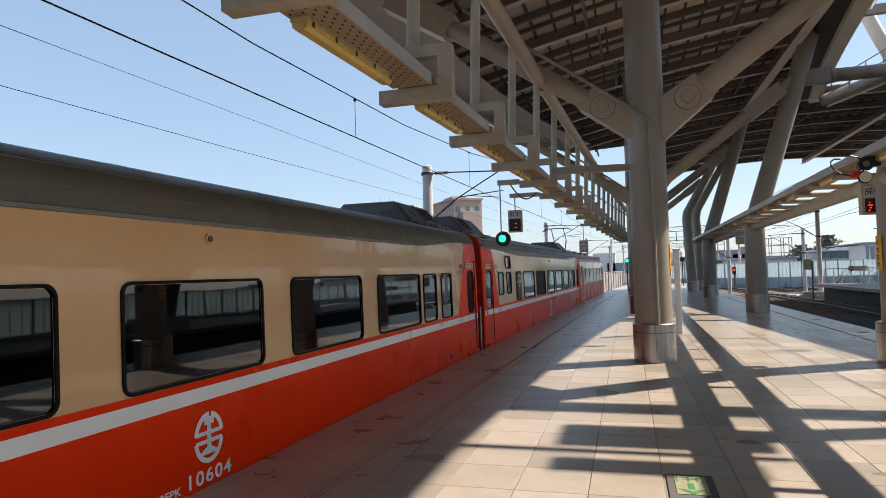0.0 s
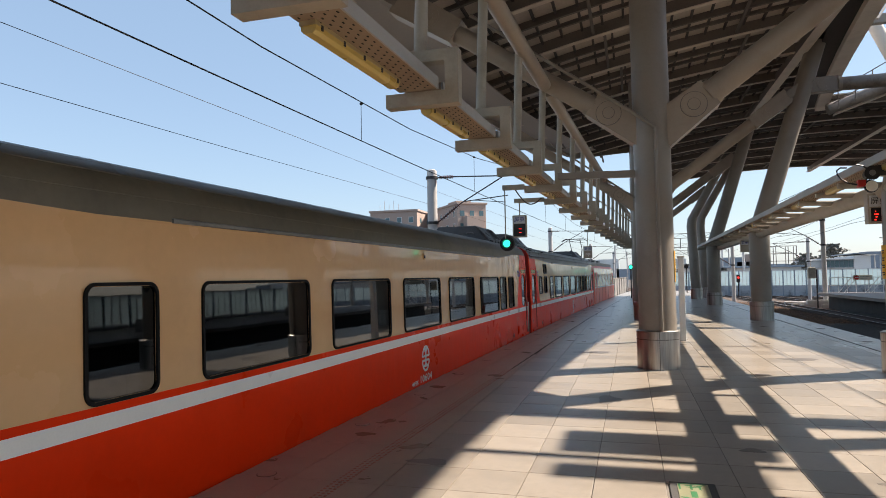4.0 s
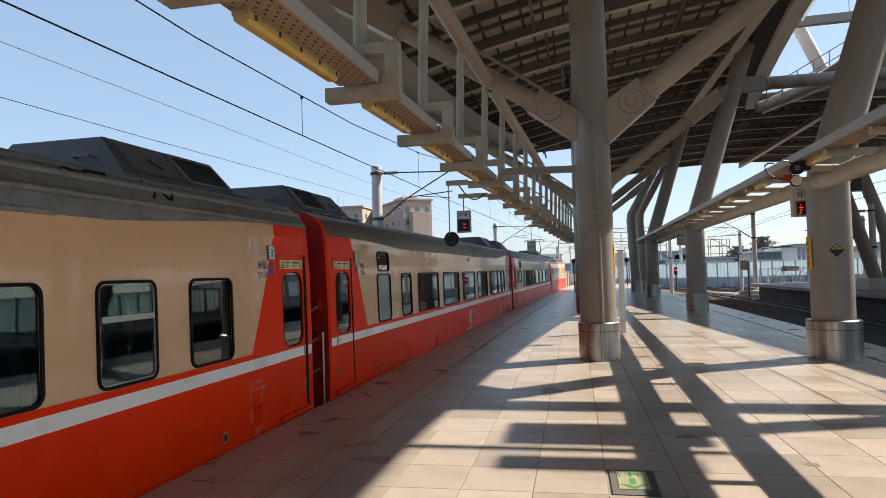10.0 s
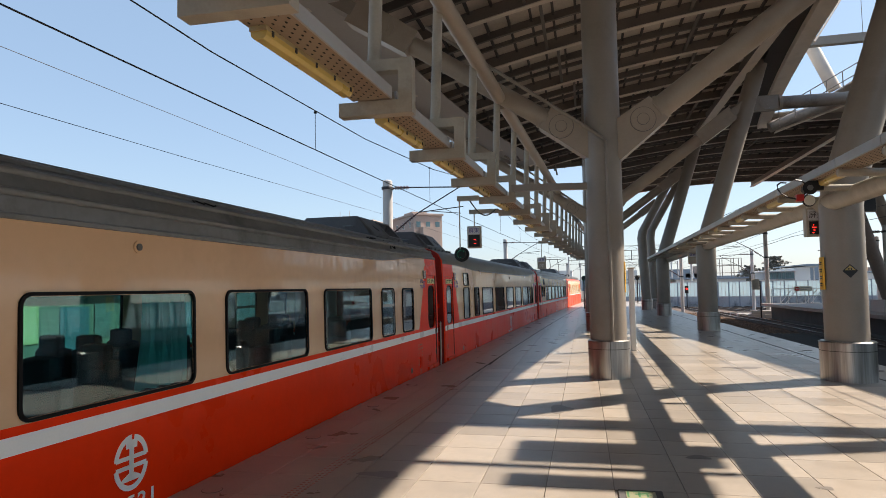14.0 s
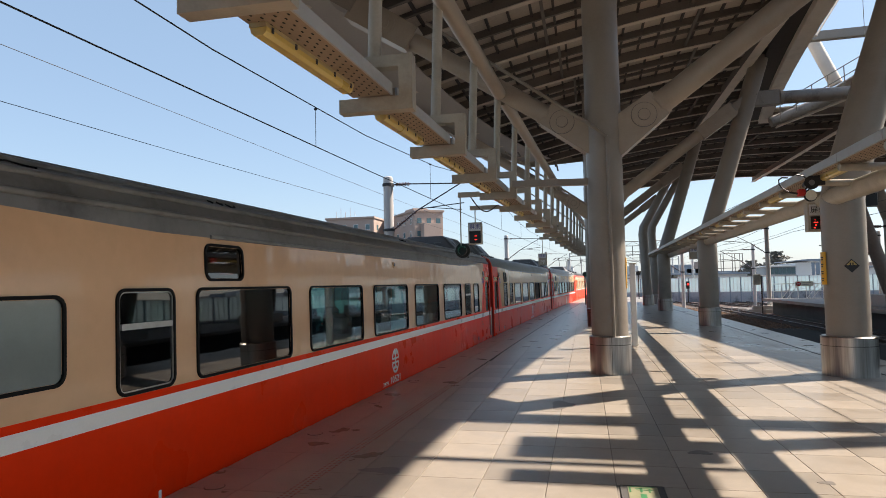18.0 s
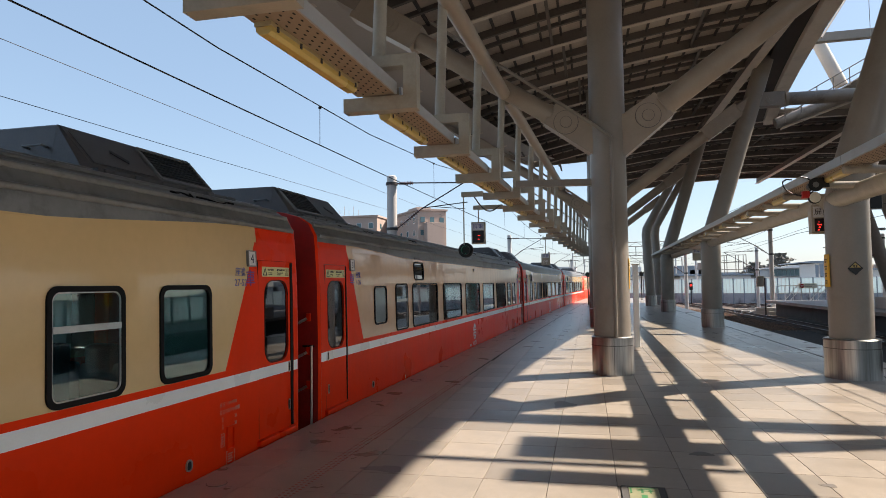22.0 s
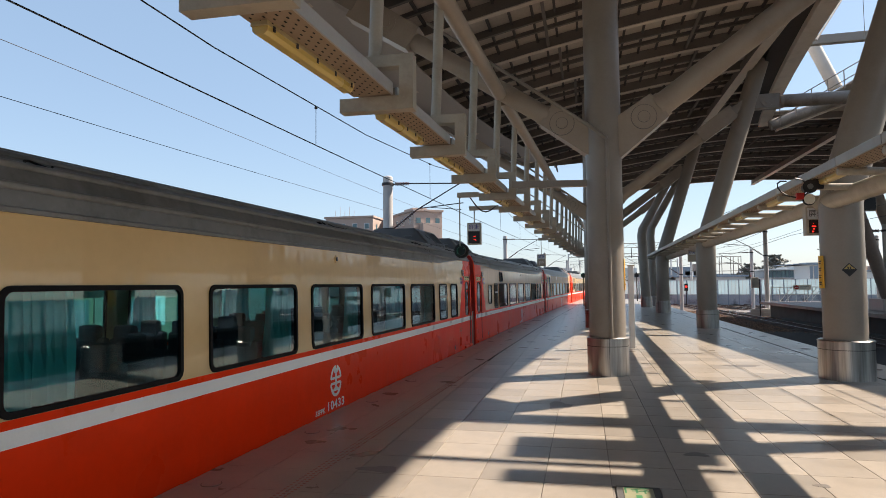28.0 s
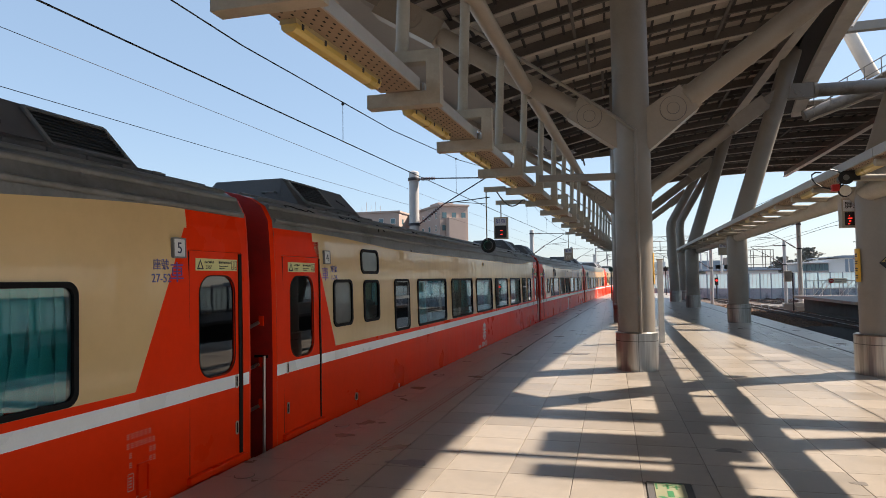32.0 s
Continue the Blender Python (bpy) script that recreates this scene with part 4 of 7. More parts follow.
W4 = rows_of([(4.43 + 2.32 * k, 1.9, "clear", (0.2, 0.4, 0.22, 0.3, -0.35)[k]) for k in range(5)], [(2.0, 2.77, "clear"), (3.2, 3.97, "half")],
             [(16.06, 16.81, 0.94, 1.82, "sash"), (17.48, 18.09, 1.18, 1.81, "clear"), (18.49, 19.1, 1.18, 1.82, "frost"), (17.46, 18.15, 1.9, 2.27, "up")])
W5 = rows_of([(2.32 + 2.32 * k, 1.9, "clear", (0.4, 0, 0.5, 0, 0.3)[k % 5]) for k in range(6)], [], W4[7:])
COACHES = []          # each with its length and the distance of its front gap from the gap of coaches two and three
for wins, length, ahead, f_no, r_no, typ, num, mark in (
        (W4, 21.2, 42.4, "", "", "35FPK", "10411", 10.2),
        (W2, 21.2, 21.2, "", "2", "40FPK", "10604", 9.9),
        (W3, 21.2, 0.0, "3", "3", "39FPK", "10521", 10.4),
        (W4, 20.95, -21.2, "4", "4", "35FPK", "10433", 10.17),
        (W5, 21.2, -42.15, "5", "", "35FPK", "10402", 10.2)):
    COACHES.append((coach(length, wins, f_no, r_no, typ, num, mark, 1.95 if num == "10433" else 0.75, 0.15 if num == "10433" else 0.0), length, ahead))


def locomotive():
    ob = thing("electric_locomotive", "orange-red electric locomotive with beige upper sides and raised pantograph", "locomotive")
    L = 16.0
    h = L / 2 - 0.3
    sec = [(-1.42, -0.8), (1.42, -0.8), (HALF, -0.3), (HALF, 1.0), (1.42, 1.9), (1.36, 2.3), (1.1, 2.6), (-1.1, 2.6), (-1.36, 2.3), (-1.42, 1.9), (-HALF, 1.0), (-HALF, -0.3)]
    bm = bmesh.new()
    nose = [(x * 0.93, z if z < 1.2 else 1.2 + (z - 1.2) * 0.97) for x, z in sec]
    add_loft(bm, [[(x, -h, z) for x, z in nose], [(x, -h + 0.3, z) for x, z in sec], [(x, h - 0.8, z) for x, z in sec], [(x * 0.92, h + (0.25 if z < 1.0 else 0.25 - 0.35 * (z - 1.0)), z) for x, z in nose]])
    body = part("body", bm, M_LOCO, ob, "glossy orange body")
    for sx in (1, -1):
        bm = bmesh.new()
        add_loft(bm, [[(sx * 1.458, y, 1.05), (sx * 1.43, y, 1.9), (sx * 1.372, y, 2.28), (sx * 1.34, y, 2.28), (sx * 1.40, y, 1.05)] for y in (-h + 0.34, h - 0.85)])
        part("beige_panel", bm, M_BEIGE, body, "beige upper side")
        part("stripe", box((sx * 1.455 - 0.004, -h + 0.35, 0.98), (sx * 1.455 + 0.004, h - 0.9, 1.04)), M_STRIPE, body, "thin white line")
        for y in (-h + 1.3, h - 1.9):
            d = part("cab_door", box((sx * 1.45 - 0.01, y - 0.35, 0.1), (sx * 1.45 + 0.012, y + 0.35, 2.0), 0.004), M_LOCO, body)
            part("cab_window", box((sx * 1.452, y - 0.22, 1.15), (sx * 1.466, y + 0.22, 1.75), 0.003), M_BLACK, d)
        for k in range(5):
            y = -h + 2.7 + 2.2 * k
            part("panel_joint", box((sx * 1.44, y, -0.2), (sx * 1.461, y + 0.03, 1.9), 0.003), M_MAROON, body)
    part("windscreen", box((-1.1, h - 0.12, 1.3), (1.1, h + 0.1, 2.05), 0.03), M_BLACK, body)
    part("roof_deck", box((-1.24, -h + 0.4, 2.46), (1.24, h - 1.0, 2.7), 0.03), M_ROOFD, ob)
    for y in (-h + 2.2, -h + 5.0, 0.5, 3.2):
        part("roof_box", box((-0.6, y, 2.7), (0.6, y + 1.1, 2.98), 0.05), M_ROOFD, ob, "dark roof equipment box")
    panto = part("pantograph", tube((-0.5, -h + 1.6, 2.95), (0.5, -h + 1.6, 2.95), 0.04, seg=8), M_RED, ob, "raised pantograph")
    for sx in (-0.45, 0.45):
        part("lower_arm", tube((sx, -h + 1.6, 2.95), (sx * 0.8, -h + 2.9, 3.6), 0.035, seg=8), M_WIRE, panto)
        part("upper_arm", tube((sx * 0.8, -h + 2.9, 3.6), (sx * 0.8, -h + 1.9, 4.25), 0.025, seg=8), M_WIRE, panto)
        part("insulator", tube((sx, -h + 1.6, 2.68), (sx, -h + 1.6, 2.95), 0.08, 0.06, seg=10), M_INSUL, panto)
    for dy in (-0.15, 0.15):
        bm = bmesh.new()
        add_tube(bm, (-0.6, -h + 1.9 + dy, 4.27), (0.6, -h + 1.9 + dy, 4.27), 0.02, seg=6)
        add_tube(bm, (0.6, -h + 1.9 + dy, 4.27), (0.85, -h + 1.9 + dy, 4.12), 0.02, seg=6)
        add_tube(bm, (-0.6, -h + 1.9 + dy, 4.27), (-0.85, -h + 1.9 + dy, 4.12), 0.02, seg=6)
        part("collector_bow", bm, M_WIRE, panto)
    for y0 in (-4.2, 0, 4.2):
        part("bogie", box((-1.1, y0 - 1.4, -1.05), (1.1, y0 + 1.4, -0.75), 0.05), M_BLACK, ob)
    return ob


LOCO = (locomotive(), 16.0, 58.4)

# ---- ground, tracks and platforms ----
def place(ob, kind="structure", label="", category=""):
    return tagged(ob, label, category, "", kind)


GROUND_Z = -1.15
place(part("ground", box((-2500, -300, GROUND_Z - 0.6), (2500, 3500, GROUND_Z - 0.12)), M_GROUND), label="dusty grey ground out to the horizon", category="ground")

Y0, Y1 = -14.0, 75.0
RIGHT = 5.95                     # the platform's straight edge
PITCH = 0.6
TILE_Y = 0.645


def strip(x_of, width_of, z0, z1, y0, y1, step=3.0):
    """A long body between two edges that may bend."""
    n = max(1, round((y1 - y0) / step))
    rings = []
    for k in range(n + 1):
        y = y0 + (y1 - y0) * k / n
        a, b = x_of(y), width_of(y)
        rings.append([(a, y, z0), (b, y, z0), (b, y, z1), (a, y, z1)])
    return add_loft(bmesh.new(), rings)


place(part("platform", strip(lambda y: edge_x(y) + 0.12, lambda y: RIGHT - 0.12, GROUND_Z - 0.3, -0.012, Y0, Y1), M_GROUT), label="station platform base with dark joints", category="platform")
for name, ax, bx in (("platform_edge_1", lambda y: edge_x(y), lambda y: edge_x(y) + 0.16), ("platform_edge_2", lambda y: RIGHT - 0.16, lambda y: RIGHT)):
    place(part(name, strip(ax, bx, -0.32, -0.004, Y0, Y1), M_CONC), label="concrete platform lip", category="platform edge")

for name, xa, xb in (("track_bed_1", lambda y: edge_x(y) - 3.4, lambda y: edge_x(y) + 0.4), ("track_bed_2", lambda y: RIGHT - 0.3, lambda y: 14.9 + max(0.0, y - 58) * 0.12), ("track_bed_3", lambda y: edge_x(y) - 8.2, lambda y: edge_x(y) - 4.2)):
    place(part(name, strip(xa, xb, GROUND_Z - 0.25, GROUND_Z, -40, 230, 6), M_OILY_SHADED if "0" in name else M_BALLAST), label="brown ballast track bed", category="track bed")


# Dark strip laid where the canopy shades the ballast, up to y 41.
place(part("shaded_oily_bed", strip(lambda y: RIGHT - 0.2, lambda y: 14.9, GROUND_Z - 0.1, GROUND_Z + 0.03, -40, 41, 6), M_OILY_SHADED), label="black ballast beside the platform, oily, with canopy shade in its colour", category="track bed")


def track(xc, y0, y1):
    ob = thing("railway_track", "brown steel rails on concrete sleepers", "track", "tracks", "structure")
    for d in (-0.535, 0.535):
        n = round((y1 - y0) / 4)
        bm = bmesh.new()
        rings = []
        for k in range(n + 1):
            y = y0 + (y1 - y0) * k / n
            x = xc(y) + d
            rings.append([(x - 0.06, y, GROUND_Z + 0.05), (x + 0.06, y, GROUND_Z + 0.05), (x + 0.015, y, GROUND_Z + 0.08), (x + 0.035, y, GROUND_Z + 0.17), (x - 0.035, y, GROUND_Z + 0.17), (x - 0.015, y, GROUND_Z + 0.08)])
        rail = part("rail", add_loft(bm, rings), M_RUST, ob, "rusty brown rail")
        part("rail_head", strip(lambda y: xc(y) + d - 0.022, lambda y: xc(y) + d + 0.026, GROUND_Z + 0.16, GROUND_Z + 0.174, y0, y1, 4), M_RAIL, rail, "worn bright running surface")
    bm = bmesh.new()
    y = max(y0, -5)
    while y < min(y1, 110):
        add_box(bm, (xc(y) - 1.0, y - 0.11, GROUND_Z - 0.06), (xc(y) + 1.0, y + 0.11, GROUND_Z + 0.045))
        y += 0.65
    sl = part("sleepers", bm, M_SLEEPER, ob)
    sl["kind"] = "stuff"


track(lambda y: edge_x(y) - 1.52, -40, 230)
track(lambda y: RIGHT + 1.6, -40, 230)
track(lambda y: 12.95 - max(0.0, y - 50) * 0.03, -40, 230)
track(lambda y: edge_x(y) - 6.1, -40, 230)
track(lambda y: 16.9 - 0.055 * (y - 60), 61, 230)
track(lambda y: 20.5 - 0.075 * (y - 60), 60, 230)


# ---- columns and canopy ----
BAYS = (-1.2, 13.2, 26.9, 40.0, 54.2)
AX = 0.235
B_COLUMNS = ((4.42, -1.2, 0.46), (4.48, 13.2, 0.458), (4.5, 26.9, 0.415), (4.34, 39.8, 0.41))     # x, y, radius of the foot cladding
BX = 4.48


def steel_cuff(parent, x, y, r, h, seam=False):
    c = part("base_cladding", tube((x, y, 0.0), (x, y, h), r, seg=40), M_CUFF, parent, "brushed stainless base cladding", soft=30)
    part("cladding_band", tube((x, y, h - 0.158), (x, y, h - 0.146), r + 0.002, seg=40), M_DARKCONC, c)
    part("cladding_cap", tube((x, y, h), (x, y, h + 0.02), r + 0.012, r - 0.02, seg=40), M_CUFF, c, soft=30)
    for a in (272, 92) if seam else ():
        bx, by = x + r * math.cos(radians(a)), y + r * math.sin(radians(a))
        part("cladding_seam", box((bx - 0.005, by - 0.003, 0.0), (bx + 0.005, by + 0.003, h)), M_DARKCONC, c)


def fork(bm, a, b, r):
    """A pipe with a forked, pinned end plate at a."""
    a, b = Vector(a), Vector(b)
    d = (b - a).normalized()
    add_tube(bm, a + d * 1.15, b, r, seg=20)
    add_tube(bm, a + d * 1.05, a + d * 1.2, r * 1.12, seg=20)
    return bm


def roof_z(x, y):
    """The canopy's underside: a shallow vault whose axis drifts with distance."""
    return 10.75 - 0.0078 * (x - 12.5 - 0.02 * (y - 30)) ** 2


def column_a(y):
    ob = thing("canopy_column", "tall round grey steel column with stainless foot and forked struts", "column", "canopy columns")
    part("shaft", tube((AX, y, 0.0), (AX, y, 9.6), 0.352, seg=40), M_STEEL, ob, soft=30)
    steel_cuff(ob, AX, y, 0.4, 0.72, True)
    pipe = part("drain_pipe", tube((AX + 0.06, y - 0.37, 0.72), (AX + 0.06, y - 0.37, 4.62), 0.035, seg=10), M_STEEL, ob, "thin grey conduit")
    part("conduit_bend", tube((AX + 0.06, y - 0.37, 4.62), (AX - 0.35, y - 0.37, 4.95), 0.035, seg=10), M_STEEL, pipe)
    part("conduit_run", tube((AX - 0.35, y - 0.37, 4.95), (-3.3, y - 0.37, 7.28), 0.035, seg=10), M_STEEL, pipe)
    for sx, end in ((1, (5.41, y, 8.27)), (-1, (-4.7, y, 7.73)))[:1 if y > 38 else 2]:
        a, b = Vector((AX + sx * 0.2, y, 4.62)), Vector(end)
        d = (b - a).normalized()
        st = part("strut", fork(bmesh.new(), a, b - d * 1.1, 0.235 if sx > 0 else 0.195), M_STRUT_LIT, ob, "grey tubular strut", soft=30)
        bm = bmesh.new()
        side = Vector((-d.z, 0, d.x))
        wide = 1.0 if sx > 0 else 0.8
        pts = [a - d * 0.1 + side * 0.36 * wide, a + d * 1.1 + side * 0.29 * wide, a + d * 1.1 - side * 0.29 * wide, a - d * 0.1 - side * 0.36 * wide]
        add_loft(bm, [[p + Vector((0, -0.2, 0)) for p in pts], [p + Vector((0, 0.2, 0)) for p in pts]])
        part("end_plate", bm, M_STRUT_LIT, st)
        bm = bmesh.new()
        pts = [b - d * 1.25 + side * 0.27, b + d * 0.35 + side * 0.3, b + d * 0.35 - side * 0.3, b - d * 1.25 - side * 0.27]
        add_loft(bm, [[p + Vector((0, -0.24, 0)) for p in pts], [p + Vector((0, 0.24, 0)) for p in pts]])
        part("end_plate", bm, M_STRUT_LIT, st)
        for r, o in ((0.22, 0.255), (0.1, 0.275)):
            part("pin", tube(b - d * 0.55 + Vector((0, -o, 0)), b - d * 0.55 + Vector((0, o, 0)), r, seg=24), M_STRUT_LIT, st, soft=30)
        part("stub", beam(b + d * 0.3, b + d * 1.3, 0.3, 0.5, (0, 1, 0)), M_STEEL, st)
        c = a + d * 0.72
        for r, o, mt in ((0.25, 0.206, M_RIB), (0.235, 0.225, M_STRUT_LIT), (0.12, 0.229, M_RIB), (0.108, 0.245, M_STRUT_LIT)):
            part("pin", tube(c + Vector((0, -o, 0)), c + Vector((0, o, 0)), r, seg=28), mt, st, soft=30)
    return ob


def column_b(x, y, r):
    ob = thing("leaning_column", "grey steel column, upright below and leaning outwards above, with stainless foot", "column", "leaning canopy columns")
    bm = bmesh.new()
    ring = lambda c, q: [(c[0] + q * math.cos(math.tau * k / 36), c[1] + q * math.sin(math.tau * k / 36), c[2]) for k in range(36)]
    add_loft(bm, [ring((x, y, 0.0), 0.362), ring((x + 0.01, y, 3.2), 0.364), ring((x + 0.09, y, 3.62), 0.37), ring((x + 2.24, y, 10.45), 0.335)])
    part("shaft", bm, M_STEEL, ob, soft=30)
    steel_cuff(ob, x, y, r, 0.7)
    if not 20 < y < 30:
        return ob
    tie = part("tie_beam", tube((x + 2.9, y, 8.78), (15.5, y, 8.76), 0.25, seg=20), M_RUSTY, ob, "horizontal tubular tie, streaked with rust", soft=30)
    part("tie_collar", tube((x + 2.86, y, 8.78), (x + 2.98, y, 8.78), 0.28, seg=20), M_STEEL, tie, soft=30)
    part("tie_plate", box((x + 1.5, y - 0.16, 8.5), (x + 2.88, y + 0.16, 9.08), 0.03), M_STEEL, tie)
    for q, o in ((0.23, 0.19), (0.1, 0.21)):
        part("tie_pin", tube((x + 2.4, y - o, 8.79), (x + 2.4, y + o, 8.79), q, seg=24), M_STEEL, tie, soft=30)
    return ob


def bent_column(x, y, r, bend, top):
    """A far column that leans inwards and then bends back outwards."""
    ob = thing("bent_column", "grey steel column leaning inwards, then bent outwards under the roof", "column", "bent canopy columns")
    ring = lambda c, q: [(c[0] + q * math.cos(math.tau * k / 28), c[1] + q * math.sin(math.tau * k / 28), c[2]) for k in range(28)]
    bm = bmesh.new()
    add_loft(bm, [ring((x, y, 0.0), r), ring((bend[0], y, bend[1] - 0.3), r * 0.97), ring((bend[0] + 0.08, y, bend[1] + 0.25), r * 0.95), ring((top[0], y, top[1]), r * 0.85)])
    part("shaft", bm, M_STEEL, ob, soft=30)
    steel_cuff(ob, x, y, r + 0.06, 0.75)
    return ob


for y in BAYS:
    column_a(y)
for c in B_COLUMNS:
    column_b(*c)
bent_column(4.26, 49.3, 0.35, (4.05, 5.53), (6.45, 9.9))
bent_column(5.15, 52.0, 0.33, (4.9, 5.7), (7.3, 10.0))

# The vault: a sheet over close ribs, with an opening along the crown.
def left_edge(y):
    if y > 39.5:
        return min(0.5, -2.8 + 2.0 * (y - 39.5))
    return -6.42 + 0.0896 * (y - 16.66) + (0.00449 * (y - 16.66) * (y - 24.14) if y > 16.66 else 0.0)


def slot_left(y):
    d = max(0.0, y - 11.0)
    return 6.39 + 0.05 * d + 0.0026 * d * d


ROOF_Y0, ROOF_Y1, SLOT_Y1 = -25.0, 62.0, 37.6
RIGHT_EDGE = 30.0
FAR_EDGE = 30.0
NARROW_Y = 46.0


def sheet(x_from, x_to, y0, y1, lift, thick, step=2.4, cols=18):
    bm = bmesh.new()
    n = max(1, round((y1 - y0) / step))
    rows = []
    for k in range(n + 1):
        y = y0 + (y1 - y0) * k / n
        a, b = x_from(y), x_to(y)
        lower = [(a + (b - a) * i / cols, y, roof_z(a + (b - a) * i / cols, y) + lift) for i in range(cols + 1)]
        rows.append(lower + [(x, yy, z + thick) for x, yy, z in reversed(lower)])
    return add_loft(bm, rows)


SLOT_W = 7.2
canopy = thing("canopy_roof", "dark curved station canopy with close ribs and an open crown", "canopy", kind="structure")
part("roof_sheet", sheet(left_edge, slot_left, ROOF_Y0, SLOT_Y1, 0.28, 0.06), M_SHELL, canopy, "dark corrugated sheet")
part("roof_sheet", sheet(left_edge, lambda y: RIGHT_EDGE, SLOT_Y1, NARROW_Y, 0.28, 0.06, cols=30), M_SHELL, canopy, "dark corrugated sheet")
part("roof_sheet", sheet(left_edge, lambda y: FAR_EDGE, NARROW_Y, ROOF_Y1, 0.28, 0.06, cols=20), M_SHELL, canopy, "dark corrugated sheet")
part("roof_sheet", sheet(lambda y: slot_left(y) + SLOT_W, lambda y: RIGHT_EDGE, ROOF_Y0, SLOT_Y1, 0.28, 0.06), M_SHELL, canopy, "dark corrugated sheet")


def rib(bm, y, a, b, drop, w, h, cols=16):
    pts = [a + (b - a) * i / cols for i in range(cols + 1)]
    rings = []
    for x in pts:
        z = roof_z(x, y) + 0.28 - drop
        rings.append([(x, y - w / 2, z - h), (x, y + w / 2, z - h), (x, y + w / 2, z), (x, y - w / 2, z)])
    add_loft(bm, rings)


def roof_spans(y):
    if y < SLOT_Y1:
        return [(left_edge(y) + 0.2, slot_left(y)), (slot_left(y) + SLOT_W, RIGHT_EDGE)]
    return [(left_edge(y) + 0.2, RIGHT_EDGE if y < NARROW_Y else FAR_EDGE)]


BEAM = 3.62
y = ROOF_Y0 + 1.9
while y < ROOF_Y1:
    for a, b in roof_spans(y):
        bm = bmesh.new()
        rib(bm, y, a, b, 0.0, 0.06, 0.36)
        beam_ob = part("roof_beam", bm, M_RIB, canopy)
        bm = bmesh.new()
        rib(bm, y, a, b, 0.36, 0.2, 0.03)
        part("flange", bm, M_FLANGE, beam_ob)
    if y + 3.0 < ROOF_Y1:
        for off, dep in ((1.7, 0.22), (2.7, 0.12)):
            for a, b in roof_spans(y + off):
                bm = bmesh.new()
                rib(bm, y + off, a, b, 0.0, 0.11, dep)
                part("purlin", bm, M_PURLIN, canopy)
    y += BEAM
bm, bm2 = bmesh.new(), bmesh.new()
y = ROOF_Y0 + 1.9
while y < ROOF_Y1 - BEAM:
    x = left_edge(y) + 0.6
    k = 0
    while x < 26:
        if not (y < SLOT_Y1 and slot_left(y) - 0.5 < x < slot_left(y) + SLOT_W + 0.3):
            z = roof_z(x, y + BEAM / 2) + 0.27
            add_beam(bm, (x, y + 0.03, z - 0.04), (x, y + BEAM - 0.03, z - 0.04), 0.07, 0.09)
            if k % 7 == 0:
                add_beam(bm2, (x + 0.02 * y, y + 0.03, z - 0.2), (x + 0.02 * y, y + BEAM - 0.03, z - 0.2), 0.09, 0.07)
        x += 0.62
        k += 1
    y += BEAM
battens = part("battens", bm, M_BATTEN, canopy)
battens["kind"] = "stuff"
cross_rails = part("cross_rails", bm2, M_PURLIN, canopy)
cross_rails["kind"] = "stuff"

# Edge girders: the left fascia, the box along the crown's opening, its far end pipe.
for a, b in zip(range(-25, 62, 3), range(-22, 65, 3)):
    b = min(b, 62)
    za, zb = roof_z(left_edge(a), a), roof_z(left_edge(b), b)
    part("fascia_panel", beam((left_edge(a), a + 0.01, za + 0.1), (left_edge(b), b - 0.01, zb + 0.1), 0.1, 0.55), M_STEEL, canopy)
rings = []
for k in range(32):
    y = ROOF_Y0 + 2.0 * k
    a, z = left_edge(y), roof_z(left_edge(y) + 0.7, y) - 0.15
    rings.append([(a + 0.05, y, z), (a + 1.5, y, z + 0.1), (a + 1.5, y, z + 0.13), (a + 0.05, y, z + 0.03)])
# Soffit takes a paler colour in place of the sky light on it.
part("fascia_soffit", add_loft(bmesh.new(), rings), M_PANEL, canopy, "eaves soffit with sky light in its pale grey")
for a, b in [(v, v + 2.4) for v in np.arange(-20.0, 37.5, 2.4)]:
    b = min(b, SLOT_Y1)
    xa, xb = slot_left(a), slot_left(b)
    part("crown_box", beam((xa, a + 0.006, roof_z(xa, a) - 0.06), (xb, b - 0.006, roof_z(xb, b) - 0.06), 0.54, 0.8), M_GIRDER, canopy, "box girder panel with bounced light in its pale colour")
    part("crown_lip", beam((xa + 0.29, a + 0.006, roof_z(xa, a) - 0.2), (xb + 0.29, b - 0.006, roof_z(xb, b) - 0.2), 0.04, 0.4), M_PANEL, canopy, "grey lip plate along the opening")
    # Near-black colour stands in for deep shade in the gap.
    part("crown_shade_strip", beam((xa - 0.62, a + 0.006, roof_z(xa, a) + 0.0), (xb - 0.62, b - 0.006, roof_z(xb, b) + 0.0), 0.68, 0.5), M_BATTEN, canopy, "dark strip with the shade of the gap beside the box girder in its colour")
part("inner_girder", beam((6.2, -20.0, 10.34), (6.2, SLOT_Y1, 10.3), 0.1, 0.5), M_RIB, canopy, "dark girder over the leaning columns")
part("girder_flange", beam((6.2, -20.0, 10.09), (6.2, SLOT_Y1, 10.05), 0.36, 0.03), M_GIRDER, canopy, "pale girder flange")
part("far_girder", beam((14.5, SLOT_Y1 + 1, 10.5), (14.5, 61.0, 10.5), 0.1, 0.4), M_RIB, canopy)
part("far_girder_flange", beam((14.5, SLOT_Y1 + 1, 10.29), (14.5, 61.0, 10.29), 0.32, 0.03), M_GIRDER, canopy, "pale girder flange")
# Unseen panels, bearer and strut, added to cast shadow bands on the paving.
part("shade_panel", box((8.13, 11.44, 10.55), (10.2, 12.35, 10.65), 0.01), M_STEEL, canopy, "unseen grey panel added to cast a wide shadow band")
